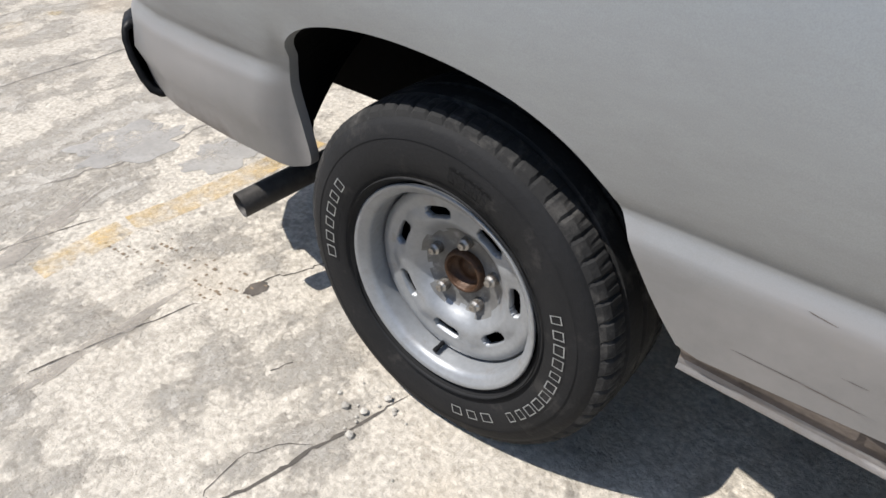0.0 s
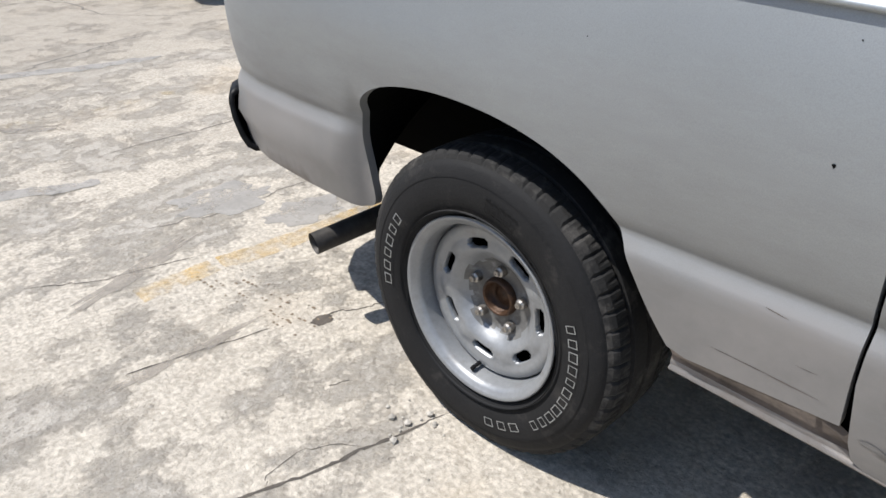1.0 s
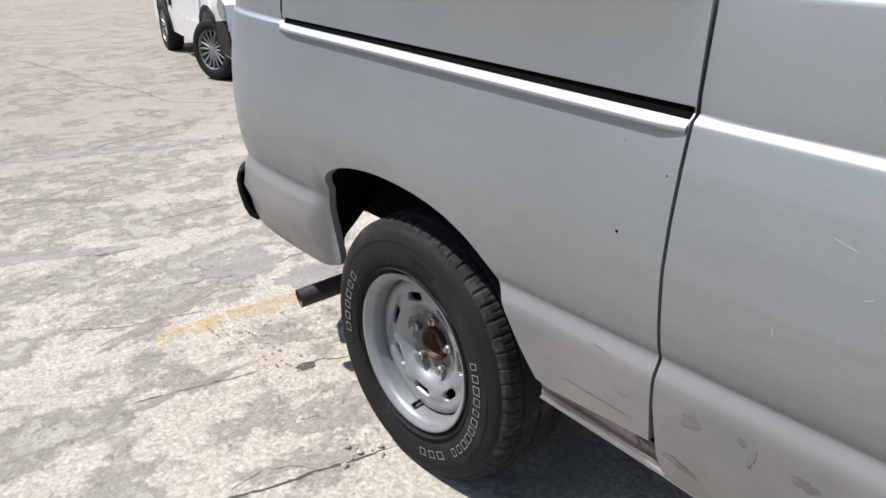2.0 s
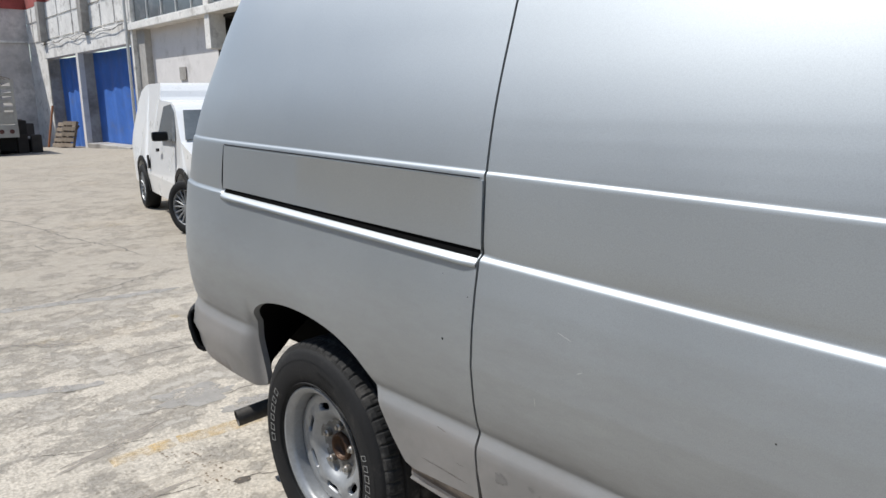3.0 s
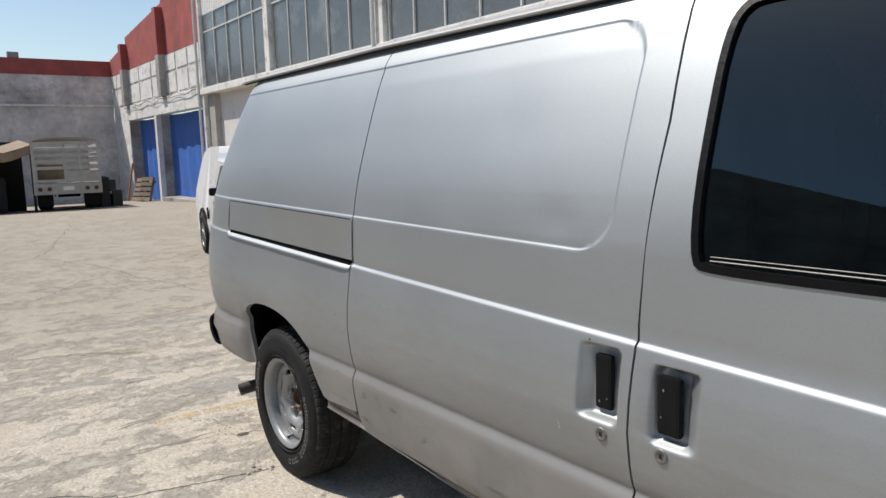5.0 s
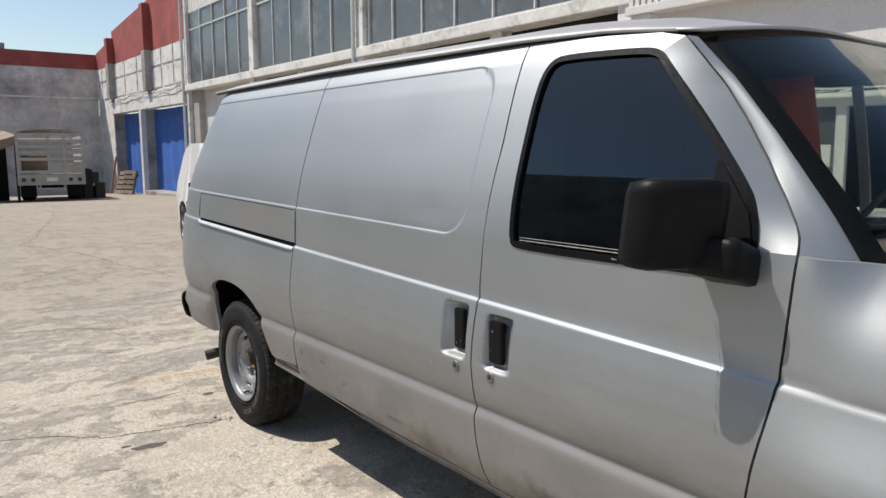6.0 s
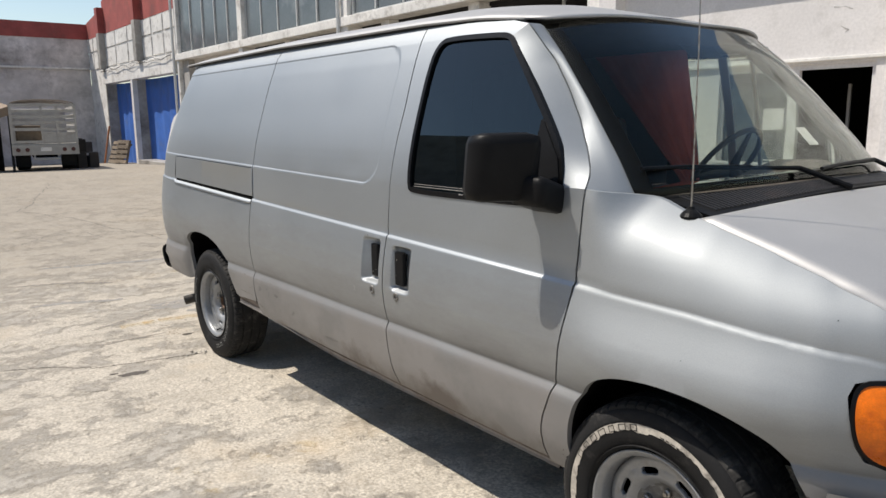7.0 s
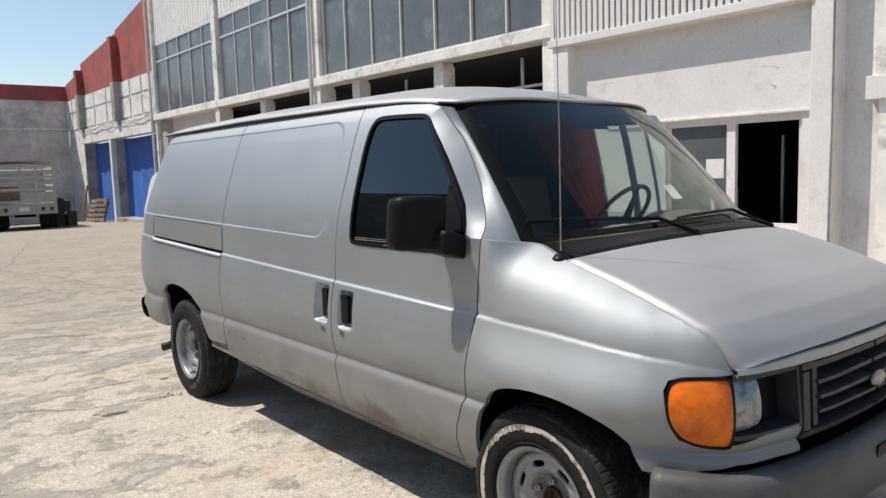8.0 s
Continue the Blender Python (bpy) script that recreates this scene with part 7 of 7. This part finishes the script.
for cx in (0.0, 2.57):
    for sgn in (-1, 1):
        bm = bmesh.new()
        lathe(bm, [(0.20, -0.085), (0.22, -0.10), (0.28, -0.10), (0.305, -0.08), (0.31, 0.0), (0.305, 0.08), (0.28, 0.10), (0.20, 0.09)], 40)
        wl = part("wheel", bm, M_RUBBER, pick, "black tyre", smooth=True)
        wl.matrix_basis = pose(cx, sgn * 0.76, 0.31, 0, 0, (0 if sgn < 0 else 180) + (26 if cx > 1 else 0))
        bm = bmesh.new()
        lathe(bm, [(0.205, -0.085), (0.20, -0.094), (0.19, -0.07), (0.19, 0.05)], 40)
        lathe(bm, [(0.045, -0.05), (0.04, -0.075), (0.001, -0.08)], 16)
        for k in range(16):
            t = 2 * math.pi * k / 16
            tube(bm, [(0.03 * math.cos(t), -0.065, 0.03 * math.sin(t)), (0.197 * math.cos(t), -0.08, 0.197 * math.sin(t))], [0.012, 0.010], 5)
        part("rim", bm, M_RIM, wl, "silver spoked rim")
        bm = bmesh.new()
        lathe(bm, [(0.001, -0.02), (0.19, -0.02)], 24)
        part("brake", bm, M_DARK, wl)

# ---- stake truck ----
M_TRUCK = mat("dusty_white_truck_paint", (0.40, 0.385, 0.355), 0.8, 0, 0.15, 3, 30, 0.1, dark=(0.3, 0.26, 0.22), stain=0.4, stain_scale=2)
M_WOOD = mat("old_wood", (0.17, 0.135, 0.10), 0.9, 0, 0.35, 4, 40, 0.2, rand=0.35)
M_LAMPDARK = mat("dull_red_lens", (0.07, 0.012, 0.010), 0.4, 0, 0.2)
M_SCRAP = mat("dirty_scrap", (0.045, 0.04, 0.036), 0.85, 0.1, 0.4, 3, 30, 0.2, rand=0.5)
M_TARP = mat("tan_tarpaulin", (0.25, 0.19, 0.135), 0.85, 0, 0.15, 1.5, 30, 0.1, dark=(0.3, 0.22, 0.15), stain=0.3)
tr = thing("stake_truck", "dusty white stake truck seen from behind", "truck", at=(-26.6, 2.77, ground_z(-26.6)), rz=-8)
part("bed", boxes((-5.2, 0.0, -1.10, 1.10, 0.86, 1.02)), M_TRUCK, tr, "white truck bed")
part("tail_beam", boxes((-0.02, 0.06, -1.12, 1.12, 0.60, 0.98), bevel=0.015), M_TRUCK, tr)
part("step_bar", boxes((-0.1, 0.10, -0.42, 0.42, 0.42, 0.49)), M_TRUCK, tr)
for y in (-0.40, 0.40):
    part("step_bracket", boxes((-0.05, 0.05, y - 0.03, y + 0.03, 0.45, 0.62)), M_TRUCK, tr)
for y in (-0.92, -0.62, 0.62, 0.92):
    bm = bmesh.new()
    tube(bm, [(0.06, y, 0.80), (0.085, y, 0.80)], 0.075, 14)
    part("tail_lamp", bm, M_LAMPDARK, tr, "dark red tail lamp")
part("number_plate", boxes((0.06, 0.07, -0.18, 0.18, 0.74, 0.88)), M_OLDPLASTER, tr)
for y in (-1.07, 1.07, -0.06, 0.46):
    part("stake", boxes((-0.04, 0.04, y - 0.045, y + 0.045, 1.0, 2.45)), M_TRUCK, tr)
part("top_rail", boxes((-0.04, 0.05, -1.12, 1.12, 2.40, 2.50)), M_TRUCK, tr)
for z in (1.50, 1.74, 1.96, 2.18):
    for y0, y1 in ((-1.03, -0.10), (-0.02, 0.42), (0.50, 1.03)):
        part("rear_slat", boxes((-0.03, 0.02, y0, y1, z, z + 0.11)), M_TRUCK, tr)
for y0, y1 in ((-0.02, 0.42), (0.50, 1.03)):
    part("gate_panel", boxes((-0.02, 0.015, y0, y1, 1.04, 1.44), bevel=0.008), M_TRUCK, tr)
part("rear_slat", boxes((-0.03, 0.02, -1.03, -0.10, 1.04, 1.14)), M_TRUCK, tr)
for y in (-1.08, 1.08):
    for z in (1.05, 1.35, 1.65, 1.95, 2.25):
        part("side_slat", boxes((-5.2, 0, y - 0.02, y + 0.02, z, z + 0.18)), M_TRUCK, tr)
for x in (-0.1, -1.3, -2.5, -3.7, -4.9):
    bm = bmesh.new()
    tube(bm, [(x, 1.08 * math.cos(t), 2.45 + 0.20 * math.sin(t) ** 0.8) for t in np.linspace(0, math.pi, 13)], 0.016, 6)
    part("hoop", bm, M_WOOD, tr)
part("load", boxes((-2.2, -0.5, -0.95, -0.1, 1.0, 1.7), (-3.0, -0.6, -0.2, 0.9, 1.0, 1.35), bevel=0.05), M_WOOD, tr, "load of brown junk")
for y in (-0.78, 0.78):
    bm = bmesh.new()
    lathe(bm, [(0.2, -0.22), (0.36, -0.24), (0.44, -0.2), (0.45, 0), (0.44, 0.2), (0.36, 0.24), (0.2, 0.22)], 28)
    wl = part("wheel", bm, M_RUBBER, tr, "twin rear tyre", smooth=True)
    wl.location = (-1.1, y, 0.45)
    part("mud_flap", boxes((-0.5, -0.46, y - 0.26, y + 0.26, 0.15, 0.75)), M_BLACK, tr)
part("cab", boxes((-7.0, -5.4, -1.05, 1.05, 0.6, 2.4), bevel=0.12), M_TRUCK, tr)
part("chassis", boxes((-6.8, -0.1, -0.45, 0.45, 0.5, 0.86)), M_DARK, tr)

# ---- tarpaulin shelter and junk by the back wall ----
awn = thing("awning", "sagging tan tarpaulin awning over a dark stall", "awning")
bm = bmesh.new()
grid(bm, 10, 20, lambda a, b: (-26.9 - 3.2 * a, 1.75 - 9.0 * b, 2.22 - 0.25 * math.sin(math.pi * min(1, b * 2.2)) - 0.12 * math.sin(b * 17) ** 2 + 0.25 * a))
thicken(part("canopy", bm, M_TARP, awn, "tan tarpaulin"), 0.02)
bm = bmesh.new()
grid(bm, 3, 30, lambda a, b: (-26.88 + 0.05 * math.sin(b * 60), 1.75 - 9.0 * b, 2.20 - 0.25 * math.sin(math.pi * min(1, b * 2.2)) - 0.12 * math.sin(b * 17) ** 2 - a * (0.30 + 0.12 * b)))
thicken(part("valance", bm, M_TARP, awn, "hanging tarpaulin edge"), 0.01)
# near-black sheet added for the shade below the tarpaulin
part("back_sheet", boxes((-30.2, -30.1, -7.3, 1.8, -0.4, 2.4)), M_VOID, awn, "near-black sheet standing in for the awning's shade")
for y in (1.7, -2.8, -7.2):
    bm = bmesh.new()
    tube(bm, [(-26.95, y, -0.3), (-26.95, y, 2.1)], 0.05, 8)
    part("pole", bm, M_VOID, awn)
# near-black block added to fill the shaded stall
bm = bmesh.new()
box(bm, -29.8, -27.4, -3.2, 0.9, -0.25, 1.1, bevel=0.2)
tagged(part("covered_crate", bm, M_VOID), "near-black block added to darken the stall under the awning", "crate")
rnd = random.Random(8)
for k in range(9):
    bm = bmesh.new()
    s_ = rnd.uniform(0.25, 0.5)
    box(bm, -s_, s_, -s_ * 0.6, s_ * 0.6, 0, rnd.uniform(0.45, 0.75), bevel=0.04)
    ob = part("scrap_crate", bm, M_SCRAP)
    ob.matrix_basis = pose(-28.6 - 0.9 * (k % 3), 4.4 + 0.55 * ((k // 3) % 2) + rnd.uniform(-0.1, 0.1), ground_z(-28.6) - 0.05 + 0.6 * (k // 5), 0, 0, rnd.uniform(-20, 20))
    tagged(ob, "dark dirty crate in a scrap pile", "crate", "scrap crates")
bm = bmesh.new()
tube(bm, [(0, 0, 0), (0.1, 0.35, 1.9)], 0.05, 8)
ob = tagged(part("wooden_pole", bm, mat("orange_wood", (0.42, 0.17, 0.07), 0.85)), "orange-brown pole leaning on the wall", "pole")
ob.location = (-36.2, 7.1, ground_z(-36.2))
for k, (x, t, rz_) in enumerate(((-34.6, 20, 5), (-33.7, 32, -6), (-33.1, 14, 12))):
    pal = thing("pallet", "old wooden pallet leaning by the blue door", "pallet", "pallets")
    for i in range(5):
        part("board", boxes((-0.55, 0.55, -0.02, 0.02, 0.02 + i * 0.24, 0.19 + i * 0.24)), M_WOOD, pal)
    for x2 in (-0.5, 0, 0.5):
        part("bearer", boxes((x2 - 0.04, x2 + 0.04, 0.022, 0.10, 0.02, 1.15)), M_WOOD, pal)
    pal.matrix_basis = pose(x, 7.05, ground_z(x) + 0.02, -t, 0, rz_)
